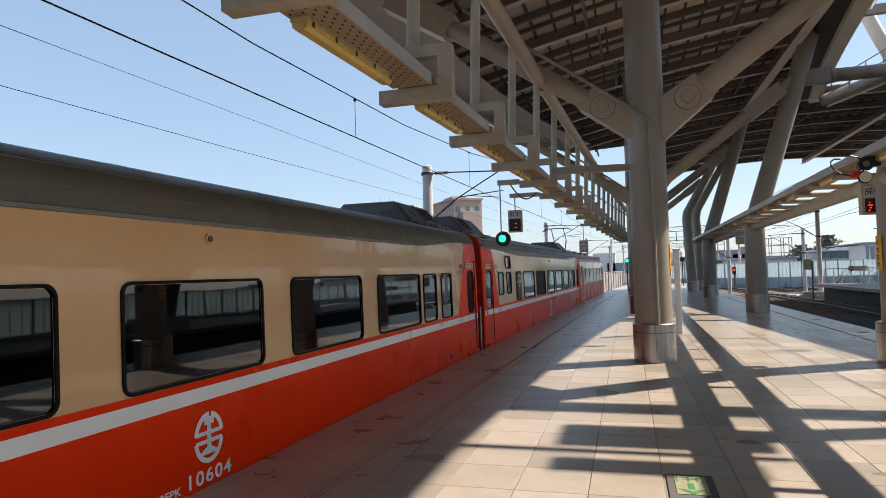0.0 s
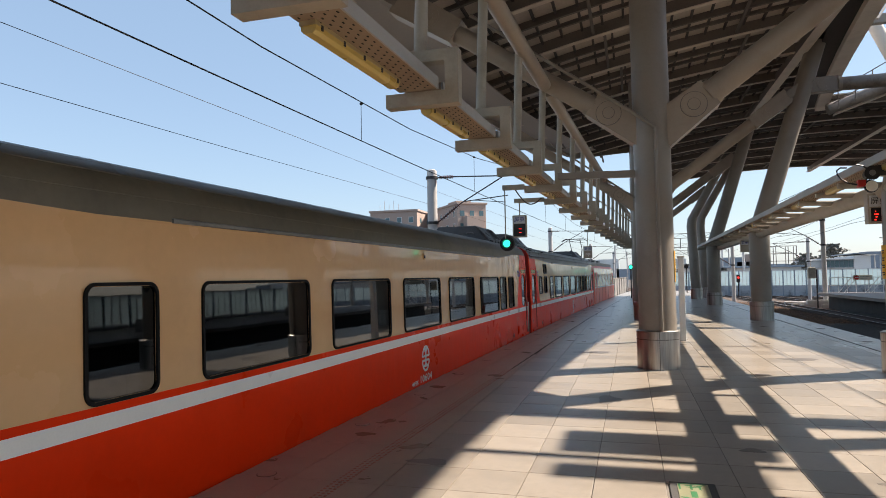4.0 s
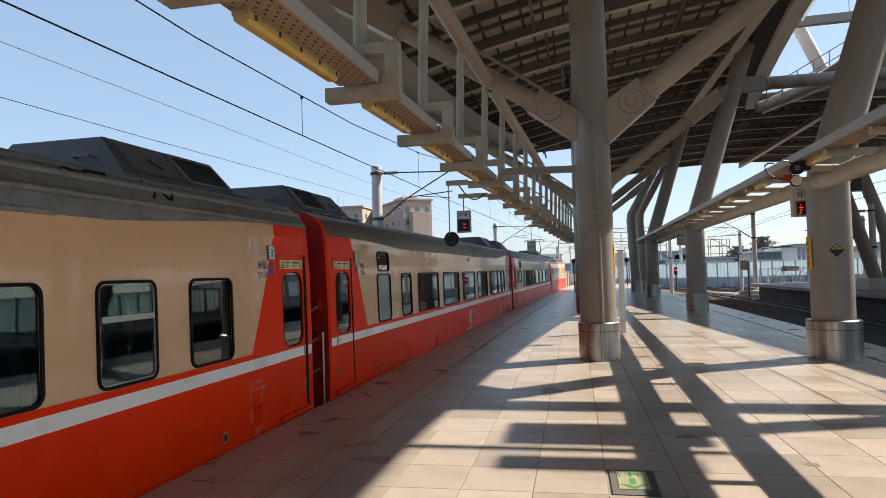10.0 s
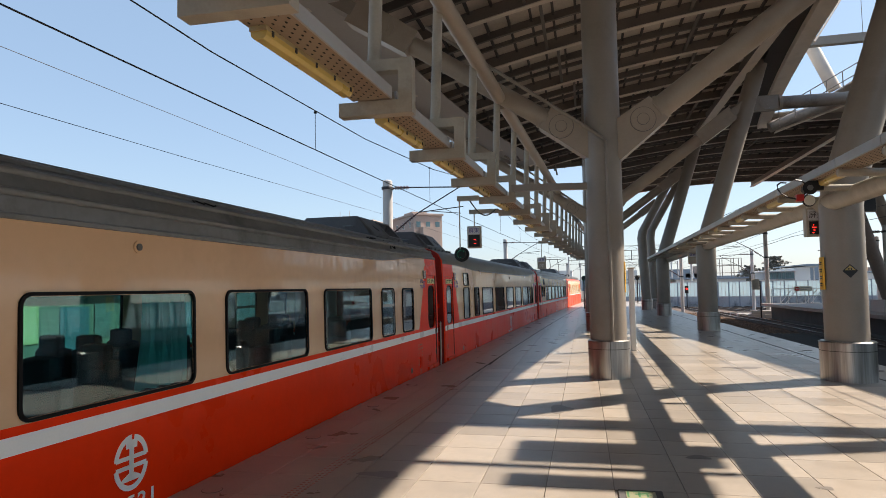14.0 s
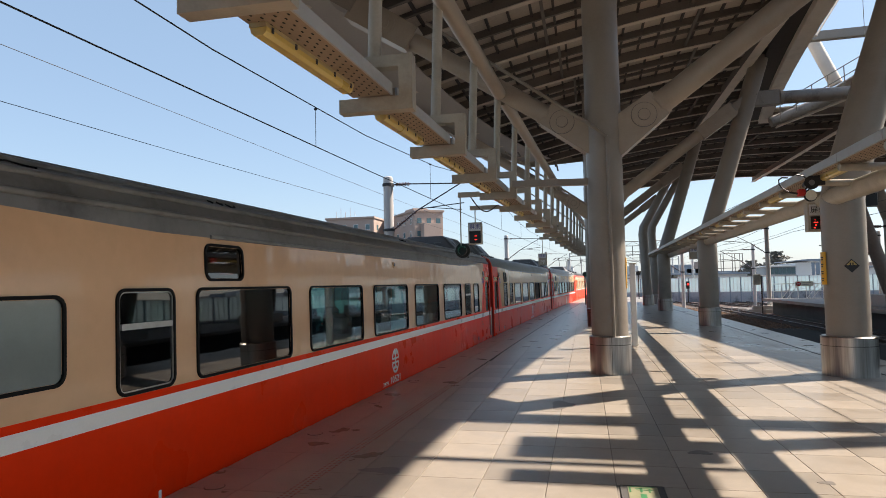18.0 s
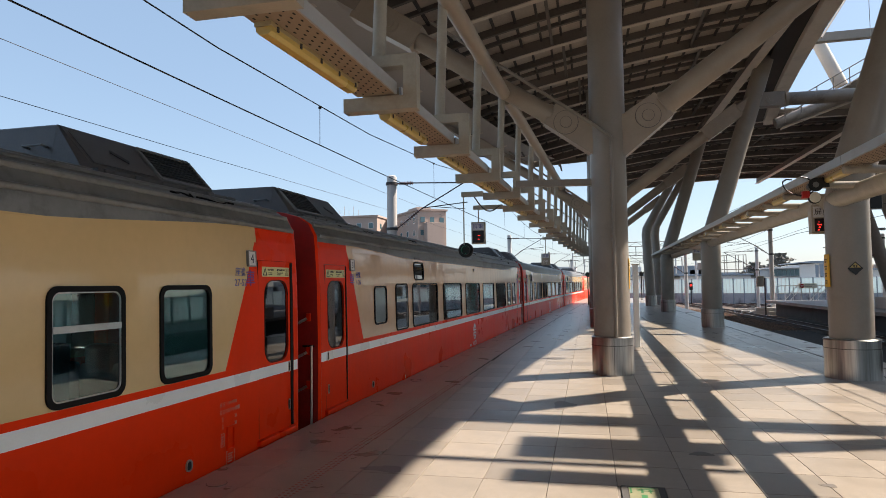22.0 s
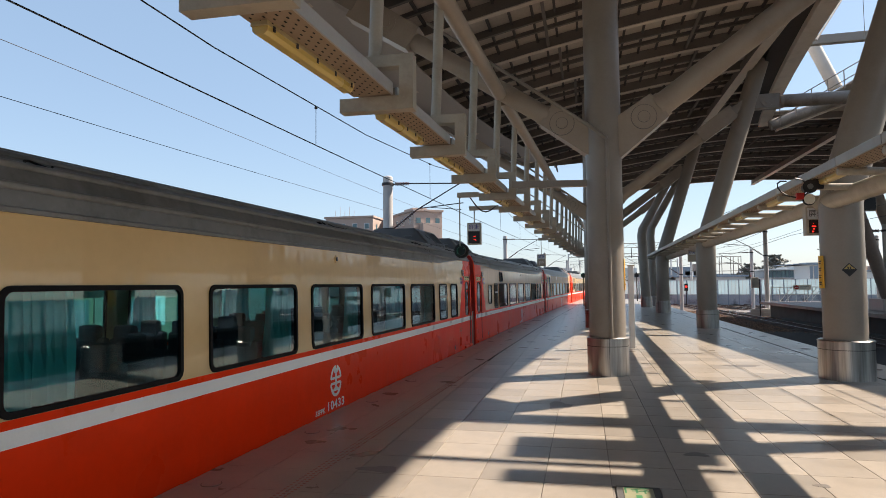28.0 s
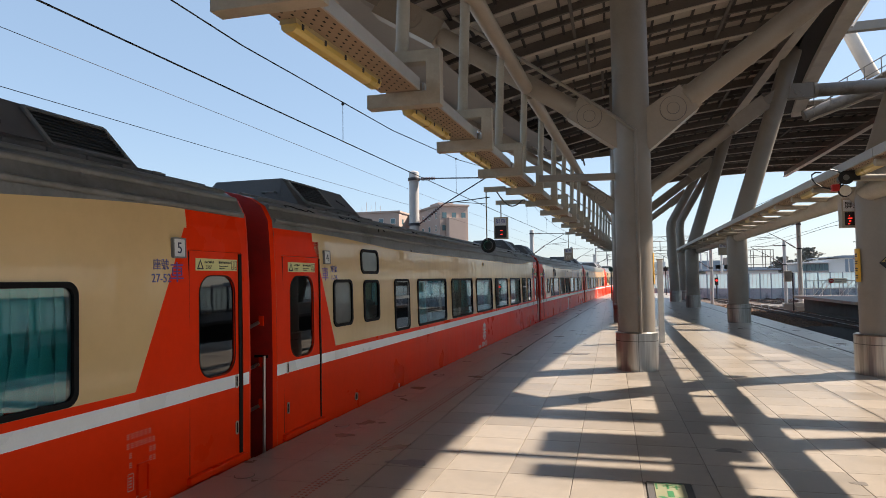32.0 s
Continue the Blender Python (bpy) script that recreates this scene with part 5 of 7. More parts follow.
part("shade_panel", box((8.15, 10.58, 10.55), (9.95, 11.0, 10.65), 0.01), M_STEEL, canopy, "unseen grey panel added to cast a wide shadow band")
part("panel_bearer", beam((slot_left(11.2), 11.22, 10.5), (10.2, 11.22, 10.5), 0.12, 0.1), M_STEEL, canopy)
part("crown_strut", tube((10.1, 12.05, 10.6), (14.4, 13.4, 10.75), 0.24, seg=18), M_STEEL, canopy, soft=30)
for q in range(9):
    x = 8.4 + 0.65 * q
    z = 9.5 + 0.555 * (x - 8.57)
    part("walkway_post", tube((x, 30.5, z - 0.75), (x, 30.5, z + 0.05), 0.022, seg=6), M_STEEL, canopy)
for dz in (-0.4, 0.05):
    part("walkway_rail", tube((8.2, 30.5, 9.3 + dz), (13.9, 30.5, 12.46 + dz), 0.022, seg=6), M_STEEL, canopy)
part("crown_strut", tube((10.85, 31.0, 10.25), (9.1, 31.0, 14.4), 0.27, seg=20), M_GIRDER, canopy, "white tubular strut over the opening", soft=30)
part("crown_strut", tube((9.5, 36.2, 9.92), (13.6, 36.0, 11.35), 0.28, seg=20), M_RUSTY, canopy, soft=30)
part("strut_soffit", beam((9.9, 36.6, 9.75), (13.8, 36.4, 11.1), 0.5, 0.06), M_GIRDER, canopy)
part("crown_stay", tube((8.3, 25.5, 10.6), (11.6, 30.0, 15.0), 0.04, seg=6), M_STEEL, canopy)
# Unseen sheet added to limit the sunlit paving on its right.
part("crown_shade_sheet", sheet(lambda y: 13.15 - 0.1 * (y - 21.8), lambda y: slot_left(y) + SLOT_W + 0.1, 15.5, SLOT_Y1, 0.2, 0.06, cols=4), M_SHELL, canopy)
part("lantern_beam", beam((slot_left(28), 28.0, 11.42), (15.0, 28.0, 11.5), 0.3, 0.34), M_STEEL, canopy, "grey beam over the open crown")
for y in (-3.1, 13.3):
    part("crown_beam", beam((slot_left(y), y, 10.5), (slot_left(y) + SLOT_W, y, 10.6), 0.44, 0.42), M_STEEL, canopy, "grey cross beam of the open crown")


# ---- light gantries ----
def gantry_x(y):
    """The line of the outer ends of the brackets along the train's side."""
    return -2.82 + 0.035 * y + 0.0003 * y * y


def tray(ob, a, b, z, w, h=0.2):
    """A perforated tray between a and b, with rows of slots under it."""
    a, b = Vector(a), Vector(b)
    d = (b - a).normalized()
    x = Vector((d.y, -d.x, 0))
    t = part("tray", beam(a + Vector((0, 0, h / 2)), b + Vector((0, 0, h / 2)), w, h), M_TROUGH, ob, "perforated tan light tray")
    part("tray_side", beam(a + x * (w / 2 + 0.01) + Vector((0, 0, h / 2)), b + x * (w / 2 + 0.01) + Vector((0, 0, h / 2)), 0.02, h + 0.01), M_TRAYSIDE, t, "pale tray side")
    bm = bmesh.new()
    n = int((b - a).length / 0.062)
    for k in range(1, n):
        for q in range(7):
            c = a + d * (k * 0.062) + x * (-w * 0.39 + q * w * 0.13)
            if (k + q) % 2 == 0:
                add_beam(bm, c - d * 0.014 + Vector((0, 0, -0.0015)), c + d * 0.014 + Vector((0, 0, -0.0015)), 0.013, 0.003)
    s = part("perforation", bm, M_HOLE, t)
    s["kind"] = "stuff"
    return t


def lamp(a, b, group):
    a, b = Vector(a), Vector(b)
    d = (b - a).normalized()
    ob = thing("strip_light", "yellowed weatherproof strip light with clips under the tray", "lamp", group)
    x = Vector((d.y, -d.x, 0))
    m = Matrix((x, Vector((0, 0, 1)), d)).transposed().to_4x4()
    m.translation = a
    L = (b - a).length
    part("housing", prism([(-0.07, -0.035), (0.07, -0.035), (0.065, 0.0), (-0.065, 0.0)], L, m), M_LAMPB, ob)
    prof = [(-0.066, -0.035), (-0.062, -0.07), (-0.035, -0.095), (0.035, -0.095), (0.062, -0.07), (0.066, -0.035)]
    part("cover", prism(prof[::-1], L - 0.03, m @ pose(0, 0, 0.015)), M_LAMP, ob, "yellowed ribbed cover")
    for k in range(5):
        s = 0.08 + (L - 0.16) * k / 4
        part("clip", prism([(0.067, -0.06), (0.075, -0.06), (0.075, -0.02), (0.067, -0.02)], 0.025, m @ pose(0, 0, s)), M_WIRE, ob)
    return ob


BR_Y = [-1.46, 1.07, 3.6, 6.13] + [8.5 + 2.375 * k for k in range(16)]
gl = thing("light_gantry", "tan steel gantry of open brackets and perforated trays", "gantry")
PIPE_Z = 5.7
for k, y in enumerate(BR_Y):
    x0 = gantry_x(y)
    br = bmesh.new()
    z0, s = 3.55, 0.14
    add_box(br, (x0, y - s / 2, z0), (x0 + 0.77, y + s / 2, z0 + s))
    add_box(br, (x0 + 0.77 - s, y - s / 2, z0 + s), (x0 + 0.77, y + s / 2, z0 + 0.44))
    add_box(br, (x0 + 0.27, y - s / 2, z0 + 0.44), (x0 + 0.77, y + s / 2, z0 + 0.44 + s * 0.85))
    part("bracket", br, M_STEEL2, gl, "open box-section bracket")
    part("hanger", tube((x0 + 0.355, y, z0 + 0.5), (x0 + 0.42, y, PIPE_Z), 0.068, seg=16), M_STEEL2, gl, "round hanger post", soft=30)
    if k + 1 < len(BR_Y):
        y2 = BR_Y[k + 1]
        xa, xb = gantry_x(y), gantry_x(y2)
        tray(gl, (xa + 0.35, y + 0.075, z0 + 0.15), (xb + 0.35, y2 - 0.075, z0 + 0.15), 0, 0.4, 0.11)
        lamp((xa + 0.25, y + 0.5, z0 + 0.15), (xb + 0.25, y2 - 0.5, z0 + 0.15), "strip lights along the train")
part("tie_bar", beam((gantry_x(13.2) + 0.7, 13.15, 3.83), (AX - 0.3, 13.15, 3.8), 0.13, 0.13), M_STEEL, gl)

# Sloping edge pipes that carry the hangers.
edge = thing("edge_pipe", "grey pipe run along the canopy edge carrying the hangers", "pipe")
for (ya, yb) in ((-1.2, 13.0), (13.4, 26.7), (27.1, 39.8), (40.2, 48.0)):
    part("pipe_length", tube((gantry_x(ya) + 0.5, ya, PIPE_Z), (gantry_x(yb) + 0.5, yb, PIPE_Z), 0.13, seg=18), M_STRUT_LIT, edge, soft=30)

gr = thing("light_gantry", "slim tan gantry with lamp tray bracketed to the leaning columns", "gantry")
GY = [1.0 + 1.55 * k for k in range(29)]
drift = lambda y: 0.0145 * y - 0.3
rail_x = 4.41
part("rail_pipe", tube((rail_x + drift(-2), -2, 3.27), (rail_x + drift(45), 45, 3.27), 0.16, seg=16), M_STEEL2, gr, soft=30)
for k, y in enumerate(GY):
    arm = part("cross_arm", tube((3.6 + drift(y), y, 3.385), (rail_x + drift(y), y, 3.36), 0.058, seg=14), M_STEEL2, gr, "round steel cross arm", soft=40)
    part("arm_cap", tube((3.585 + drift(y), y, 3.386), (3.6 + drift(y), y, 3.386), 0.04, 0.058, seg=14), M_STEEL2, arm, soft=40)
    if k + 1 < len(GY):
        xm, xn = 3.79 + drift(y), 3.79 + drift(GY[k + 1])
        tray(gr, (xm, y + 0.01, 3.46), (xn, GY[k + 1] - 0.01, 3.46), 0, 0.38, 0.07) if k < 12 else part("tray", beam((xm, y + 0.01, 3.495), (xn, GY[k + 1] - 0.01, 3.495), 0.38, 0.07), M_TROUGH, gr)
        part("tray_edge", beam((xm - 0.208, y + 0.01, 3.53), (xn - 0.208, GY[k + 1] - 0.01, 3.53), 0.03, 0.13), M_TRAYSIDE, gr, "pale flat tray edge")
        if k % 2 == 0:
            lamp((xm - 0.01, y + 0.18, 3.46), (xn - 0.01, y + 1.37, 3.46), "strip lights along the open side")


# ---- second platform and the far side ----
# Dirt and the shade under the overhang are both in this wall's dark colour.
place(part("platform_2", box((14.95, -30.0, GROUND_Z - 0.2), (24.0, 58.4, -0.1)), M_DARKCONC), label="concrete platform across the tracks", category="platform")
place(part("platform_2_paving", box((14.2, -30.0, -0.098), (24.0, 58.5, 0.1)), M_KERB), label="pale paving with an overhanging edge", category="paving")
M_BROWN = mat("brown steel", (0.2, 0.15, 0.12), 0.5)


def canopy_prop(y):
    prop = thing("canopy_prop", "brown leaning canopy prop on a pale plinth", "column", "props across the tracks")
    part("plinth", box((15.75, y - 0.9, 0.1), (18.2, y + 0.9, 0.76), 0.02), M_PANEL, prop, "pale tiled plinth")
    part("leaning_tube", tube((16.45, y, 0.7), (14.5, y, 7.7), 0.36, 0.34, seg=24), M_BROWN, prop, soft=30)
    ring = lambda x, z, q: [(x + q * math.cos(math.tau * k / 28), y + 0.4 + q * math.sin(math.tau * k / 28), z) for k in range(28)]
    part("upright_tube", add_loft(bmesh.new(), [ring(17.3, 0.7, 0.36), ring(17.28, 3.2, 0.36), ring(17.16, 3.65, 0.36), ring(15.0, 10.3, 0.33)]), M_STEEL, prop, "grey column bent inwards", soft=30)


for y in (-0.7, 13.5, 27.0, 40.5):
    canopy_prop(y)

rails = thing("steel_railing", "white tubular railing at the platform end", "railing")
for k in range(9):
    x = 14.9 + 0.62 * k
    part("post", tube((x, 57.8, 0.1), (x, 57.8, 1.3), 0.03, seg=8), M_WHITE, rails)
for z in (0.7, 1.3):
    part("rail", tube((14.9, 57.8, z), (19.9, 57.8, z), 0.03, seg=8), M_WHITE, rails)
for x in (15.5, 15.9, 17.4, 17.8):
    part("brace", tube((x, 57.8, 0.1), (x + 0.95, 57.8, 1.28), 0.03, seg=8), M_WHITE, rails)
no_entry = thing("no_entry_sign", "pale board with a round red no entry sign", "sign")
for x in (16.72, 17.6):
    part("post", tube((x, 57.7, 0.1), (x, 57.7, 1.5), 0.03, seg=8), M_WHITE, no_entry)
part("board", box((16.5, 57.6, 1.08), (17.85, 57.64, 1.48), 0.01), M_CREAM, no_entry)
part("disc", tube((16.75, 57.55, 1.28), (16.75, 57.59, 1.28), 0.17, seg=24), mat("signal red", (0.5, 0.02, 0.02), 0.4), no_entry, "red disc")
part("bar", box((16.63, 57.53, 1.25), (16.87, 57.55, 1.31)), M_WHITE, no_entry)
for k in range(2):
    part("writing_bar", box((17.0, 57.585, 1.34 - 0.14 * k), (17.7 - 0.2 * k, 57.6, 1.39 - 0.14 * k)), M_PALE_PRINT, no_entry)

shed = thing("trackside_shed", "long beige trackside shed with pale eaves", "shed")
part("shed_wall", box((-20.4, -40, GROUND_Z - 0.2), (-20.0, 32, 2.2)), mat("beige render", (0.2, 0.17, 0.115), 0.8, vary=0.2, grain=0.6), shed)
part("shed_eaves", box((-21.5, -40.5, 2.2), (-19.3, 32.5, 2.4), 0.02), M_SIGNW, shed)
for k in range(19):
    part("shed_opening", box((-20.02, -38 + 3.7 * k, -0.6), (-19.97, -36.5 + 3.7 * k, 1.3)), M_WINB, shed)
    part("notice_board", box((-20.03, -36.2 + 3.7 * k, 0.0), (-19.96, -35.3 + 3.7 * k, 1.4)), (M_BEIGE, M_LEAF_HAZED, M_SIGNW)[k % 3], shed)


def noise_barrier(start, end, n):
    """Panels between posts, the posts towards the tracks."""
    fence = thing("noise_barrier", "pale blue translucent barrier panels on a stained base", "fence", kind="structure")
    out = Vector((end.y - start.y, start.x - end.x, 0)).normalized()
    for k in range(n):
        a, b = start.lerp(end, k / n), start.lerp(end, (k + 1) / n)
        d = (b - a).normalized()
        part("panel", beam(a + d * 0.06 + Vector((0, 0, 1.1)), b - d * 0.06 + Vector((0, 0, 1.1)), 0.06, 1.75), M_FENCE, fence)
        part("base_panel", beam(a + d * 0.04 + Vector((0, 0, -0.45)), b - d * 0.04 + Vector((0, 0, -0.45)), 0.12, 1.3), M_STAINED, fence, "stained grey base panel")
        for q in (0.33, 0.67):
            c = a.lerp(b, q) + out * 0.06
            part("panel_bar", beam(c + Vector((0, 0, 0.22)), c + Vector((0, 0, 1.98)), 0.05, 0.05, out), M_SIGNW, fence)
        c = a + out * 0.1
        part("fence_post", beam(c + Vector((0, 0, -1.2)), c + Vector((0, 0, 2.05)), 0.12, 0.14, out), M_ROOFB, fence, "grey-blue post")
    part("top_rail", beam(start + Vector((0, 0, 2.02)), end + Vector((0, 0, 2.02)), 0.1, 0.07), M_SIGNW, fence)


noise_barrier(Vector((2.5, 92.6, 0)), Vector((44.0, 76.0, 0)), 36)
parapet = thing("parapet_wall", "grey concrete parapet between the tracks", "wall", kind="structure")
part("wall", strip(lambda y: edge_x(y) - 3.72, lambda y: edge_x(y) - 3.52, GROUND_Z - 0.1, 1.3, 78, 109, 2), M_CONC, parapet)
part("coping", strip(lambda y: edge_x(y) - 3.77, lambda y: edge_x(y) - 3.47, 1.3, 1.4, 78, 109.1, 2), M_KERB, parapet, "pale coping")
for k in range(10):
    y = 80 + 3.1 * k
    part("pilaster", box((edge_x(y) - 3.54, y, GROUND_Z - 0.1), (edge_x(y) - 3.44, y + 0.25, 1.3)), M_CONC, parapet)
noise_barrier(Vector((24.2, 53.0, 0.1)), Vector((24.2, -25.0, 0.1)), 40)



def catenary_pole(x, y, h, r, side, label="round pale concrete mast with a cantilever arm", arms=True):
    ob = thing("catenary_mast", label, "mast", "overhead line masts")
    part("mast", tube((x, y, GROUND_Z - 0.1), (x, y, h), r * 1.12, r, seg=20), M_POLE, ob, soft=30)
    part("mast_cap", tube((x, y, h), (x, y, h + 0.05), r * 0.95, r * 0.7, seg=20), M_POLE, ob)
    if arms:
        s = side
        for z in (h - 0.33, h - 2.4):
            part("clamp", tube((x, y, z - 0.06), (x, y, z + 0.06), r * 1.25, seg=16), M_WIRE, ob)
        for a, b in (((x + s * r, y, h - 0.33), (x + s * 1.05, y, h - 0.33)), ((x + s * r, y, h - 2.4), (x + s * 1.35, y, h - 1.55))):
            a, b = Vector(a), Vector(b)
            bm = bmesh.new()
            for q in range(9):
                c = a.lerp(b, 0.2 + 0.7 * q / 8)
                add_tube(bm, c - (b - a) * 0.012, c + (b - a) * 0.012, 0.085, seg=10)
            add_tube(bm, a, b, 0.03, seg=8)
            part("insulator", bm, M_INSUL, ob, "dark ribbed insulator")
        part("top_tube", tube((x + s * 1.05, y, h - 0.33), (x + s * 3.3, y, h - 0.42), 0.028, seg=8), M_WIRE, ob)
        part("stay_tube", tube((x + s * 1.35, y, h - 1.55), (x + s * 3.35, y, h - 0.42), 0.028, seg=8), M_WIRE, ob)
        part("steady_arm", tube((x + s * 1.5, y, h - 1.48), (x + s * 3.5, y, h - 1.3), 0.022, seg=8), M_WIRE, ob)
        part("registration_arm", tube((x + s * 1.9, y, h - 1.44), (x + s * 3.4, y, h - 1.6), 0.015, seg=8), M_WIRE, ob)
    return ob


catenary_pole(-8.85, 28.0, 6.72, 0.22, 1)
catenary_pole(-8.0, 66.0, 6.7, 0.2, 1)
catenary_pole(-6.2, 104.0, 6.7, 0.2, 1)
catenary_pole(-3.6, 140.0, 6.7, 0.2, 1)
catenary_pole(15.15, 60.0, 6.4, 0.17, -1)
catenary_pole(17.8, 76.0, 5.3, 0.16, -1)
catenary_pole(16.4, 40.5, 4.9, 0.16, -1)
catenary_pole(9.6, 70.0, 5.0, 0.16, -1)
catenary_pole(9.9, 110.0, 6.4, 0.17, -1)
catenary_pole(24.5, 62.0, 5.6, 0.16, -1)
catenary_pole(3.4, 92.0, 6.0, 0.17, -1)
catenary_pole(0.6, 128.0, 6.3, 0.17, 1)


def wire(pts, r, label):
    ob = thing("overhead_wire", label, "wire", "overhead wires")
    part("strand", sweep(pts, r), M_WIRE, ob, soft=60)
    return ob


def over_track(y):
    return edge_x(y) - 1.52


wire([(over_track(y) + 0.05, y, 4.43 + 0.004 * y) for y in range(-10, 140, 6)], 0.01, "taut dark contact wire over the train")
mess = []
for k in range(0, 26):
    y = -10 + 6.0 * k
    ph = ((y - 28) % 38) / 38
    mess.append((over_track(y) + 0.05, y, 6.4 - 1.25 * (4 * ph * (1 - ph)) + 0.003 * y))
wire(mess, 0.01, "sagging dark messenger wire over the train")
drop = thing("dropper_wires", "thin droppers between the overhead wires", "wire")
for y in (2.5, 11.35, 19.6, 33.0, 40.0, 48.0, 56.0):
    ph = ((y - 28) % 38) / 38
    top = 6.4 - 1.25 * (4 * ph * (1 - ph)) + 0.003 * y
    part("dropper", tube((over_track(y) + 0.05, y, 4.43 + 0.004 * y), (over_track(y) + 0.05, y, top), 0.006, seg=5), M_WIRE, drop)
    bm = bmesh.new()
    bmesh.ops.create_icosphere(bm, subdivisions=1, radius=0.035, matrix=Matrix.Translation((over_track(y) + 0.05, y, top)))
    part("clamp", bm, M_WIRE, drop)
wire([(-9.25, -8.0, 5.6), (-9.25, 13.0, 5.85), (-9.25, 28.0, 6.02), (-8.2, 66.0, 6.2), (-6.4, 104, 6.3)], 0.006, "thin grey feeder wire")
wire([(-9.25, -8.0, 4.6), (-9.25, 13.0, 4.95), (-9.25, 28.0, 5.28), (-8.2, 66.0, 5.4), (-6.4, 104, 5.5)], 0.006, "thin grey return wire")
for x, z in ((11.4, 4.4), (11.4, 5.3), (7.3, 4.5), (7.3, 5.5), (14.5, 5.6)):
    wire([(x + 0.5, -5.0, z - 0.2), (x, 40.0, z), (x + 1.5, 60.0, z - 0.1), (x + 4.0, 110.0, z)], 0.012, "dark wire over the far track")


# ---- buildings and trees ----
def building(x0, x1, y0, y1, z1, wall, rows, cols, label, name="apartment_building", win=(1.1, 1.3)):
    ob = thing(name, label, "building")
    part("wall", box((x0, y0, GROUND_Z - 0.3), (x1, y1, z1), 0.05), wall, ob)
    part("roof", box((x0 - 0.3, y0 - 0.3, z1), (x1 + 0.3, y1 + 0.3, z1 + 0.5), 0.05), M_ROOFB if wall is M_WALLW else wall, ob)
    for r in range(rows):
        for c in range(cols):
            z = z1 - 2.2 - 3.1 * r
            x = x0 + (x1 - x0) * (c + 0.5) / cols
            if z < 0.5:
                continue
            w = part("window", box((x - win[0] / 2 - 0.1, y0 - 0.08, z - win[1] / 2 - 0.1), (x + win[0] / 2 + 0.1, y0 - 0.02, z + win[1] / 2 + 0.1)), M_SIGNW, ob)
            part("pane", box((x - win[0] / 2, y0 - 0.1, z - win[1] / 2), (x + win[0] / 2, y0 - 0.06, z + win[1] / 2)), M_WINB, w)
    for r in range(rows):
        for c in range(3):
            z = z1 - 2.2 - 3.1 * r
            y = y0 + (y1 - y0) * (c + 0.5) / 3
            if z < 0.5:
                continue
            w = part("window", box((x1 + 0.02, y - win[0] / 2, z - win[1] / 2), (x1 + 0.08, y + win[0] / 2, z + win[1] / 2)), M_WINB, ob)
    return ob


def turned(ob, x, y, degrees):
    """Turns a thing about an upright line."""
    ob.matrix_basis = Matrix.Translation((x, y, 0)) @ pose(0, 0, 0, 0, 0, degrees) @ Matrix.Translation((-x, -y, 0))


hotel = building(-96.0, -40.0, 150.0, 157.5, 19.6, M_WALLP, 2, 12, "pink-tiled apartment block with small windows")
part("stair_tower", box((-39.95, 151.5, -1), (-37.6, 156.0, 16.6), 0.05), M_WALLP, hotel)
part("roof_house", box((-52.0, 152.0, 20.1), (-46.0, 156.0, 21.2), 0.05), M_WALLP, hotel)
turned(hotel, -40.0, 150.0, -54)
building(-66.0, -53.0, 158.0, 176.0, 19.3, M_WALLP, 2, 4, "long pink apartment block with roof aerials")
aer = thing("roof_aerials", "thin roof aerials on the apartment block", "aerial")
for k in range(5):
    part("aerial", tube((-64 + 1.3 * k, 160, 19.7), (-64 + 1.3 * k, 160, 21.5 + (k % 2)), 0.06, seg=5), M_POLE, aer)

depot = thing("signal_building", "low grey and white building with glazed upper floor", "building")
part("wall", box((32.5, 112.0, GROUND_Z), (34.8, 122.0, 4.15), 0.05), M_WALLW, depot)
part("upper_wing", box((28.6, 112.0, 2.3), (32.48, 120.0, 3.55), 0.05), M_ROOFB, depot)
part("lower_wing", box((28.8, 112.3, GROUND_Z), (32.48, 120.0, 2.29), 0.05), M_WALLW, depot)
part("roof", box((28.0, 111.2, 3.56), (32.7, 121.0, 3.78), 0.05), M_WALLW, depot)
rings = []
for k in range(9):
    x = 32.2 + 4.0 * k / 8
    z = 4.18 + 0.22 * math.sin(math.pi * (0.35 + 0.65 * k / 8))
    rings.append([(x, 111.3, z), (x, 122.5, z), (x, 122.5, z + 0.14), (x, 111.3, z + 0.14)])
part("porch_roof", add_loft(bmesh.new(), rings), M_ROOFB, depot, "thin curved grey-blue roof", soft=40)
for k in range(3):
    part("porch_post", tube((35.9, 111.6 + 2.2 * k, GROUND_Z), (35.9, 111.6 + 2.2 * k, 4.25), 0.07, seg=8), M_POLE, depot)
part("porch_deck", box((34.82, 111.5, 1.6), (36.0, 121.0, 1.8), 0.02), M_WALLW, depot)
for k in range(6):
    part("window", box((28.75 + 0.62 * k, 111.9, 2.45), (29.27 + 0.62 * k, 111.98, 3.4)), M_WINB, depot)
part("wing_rail", beam((28.6, 111.4, 2.35), (32.4, 111.4, 2.35), 0.05, 0.06), M_POLE, depot)
part("stair", beam((31.0, 110.6, 1.6), (35.0, 110.6, -0.9), 1.0, 0.14), M_WALLW, depot)
shed = thing("low_shed", "long low white sheds behind the barrier", "shed")
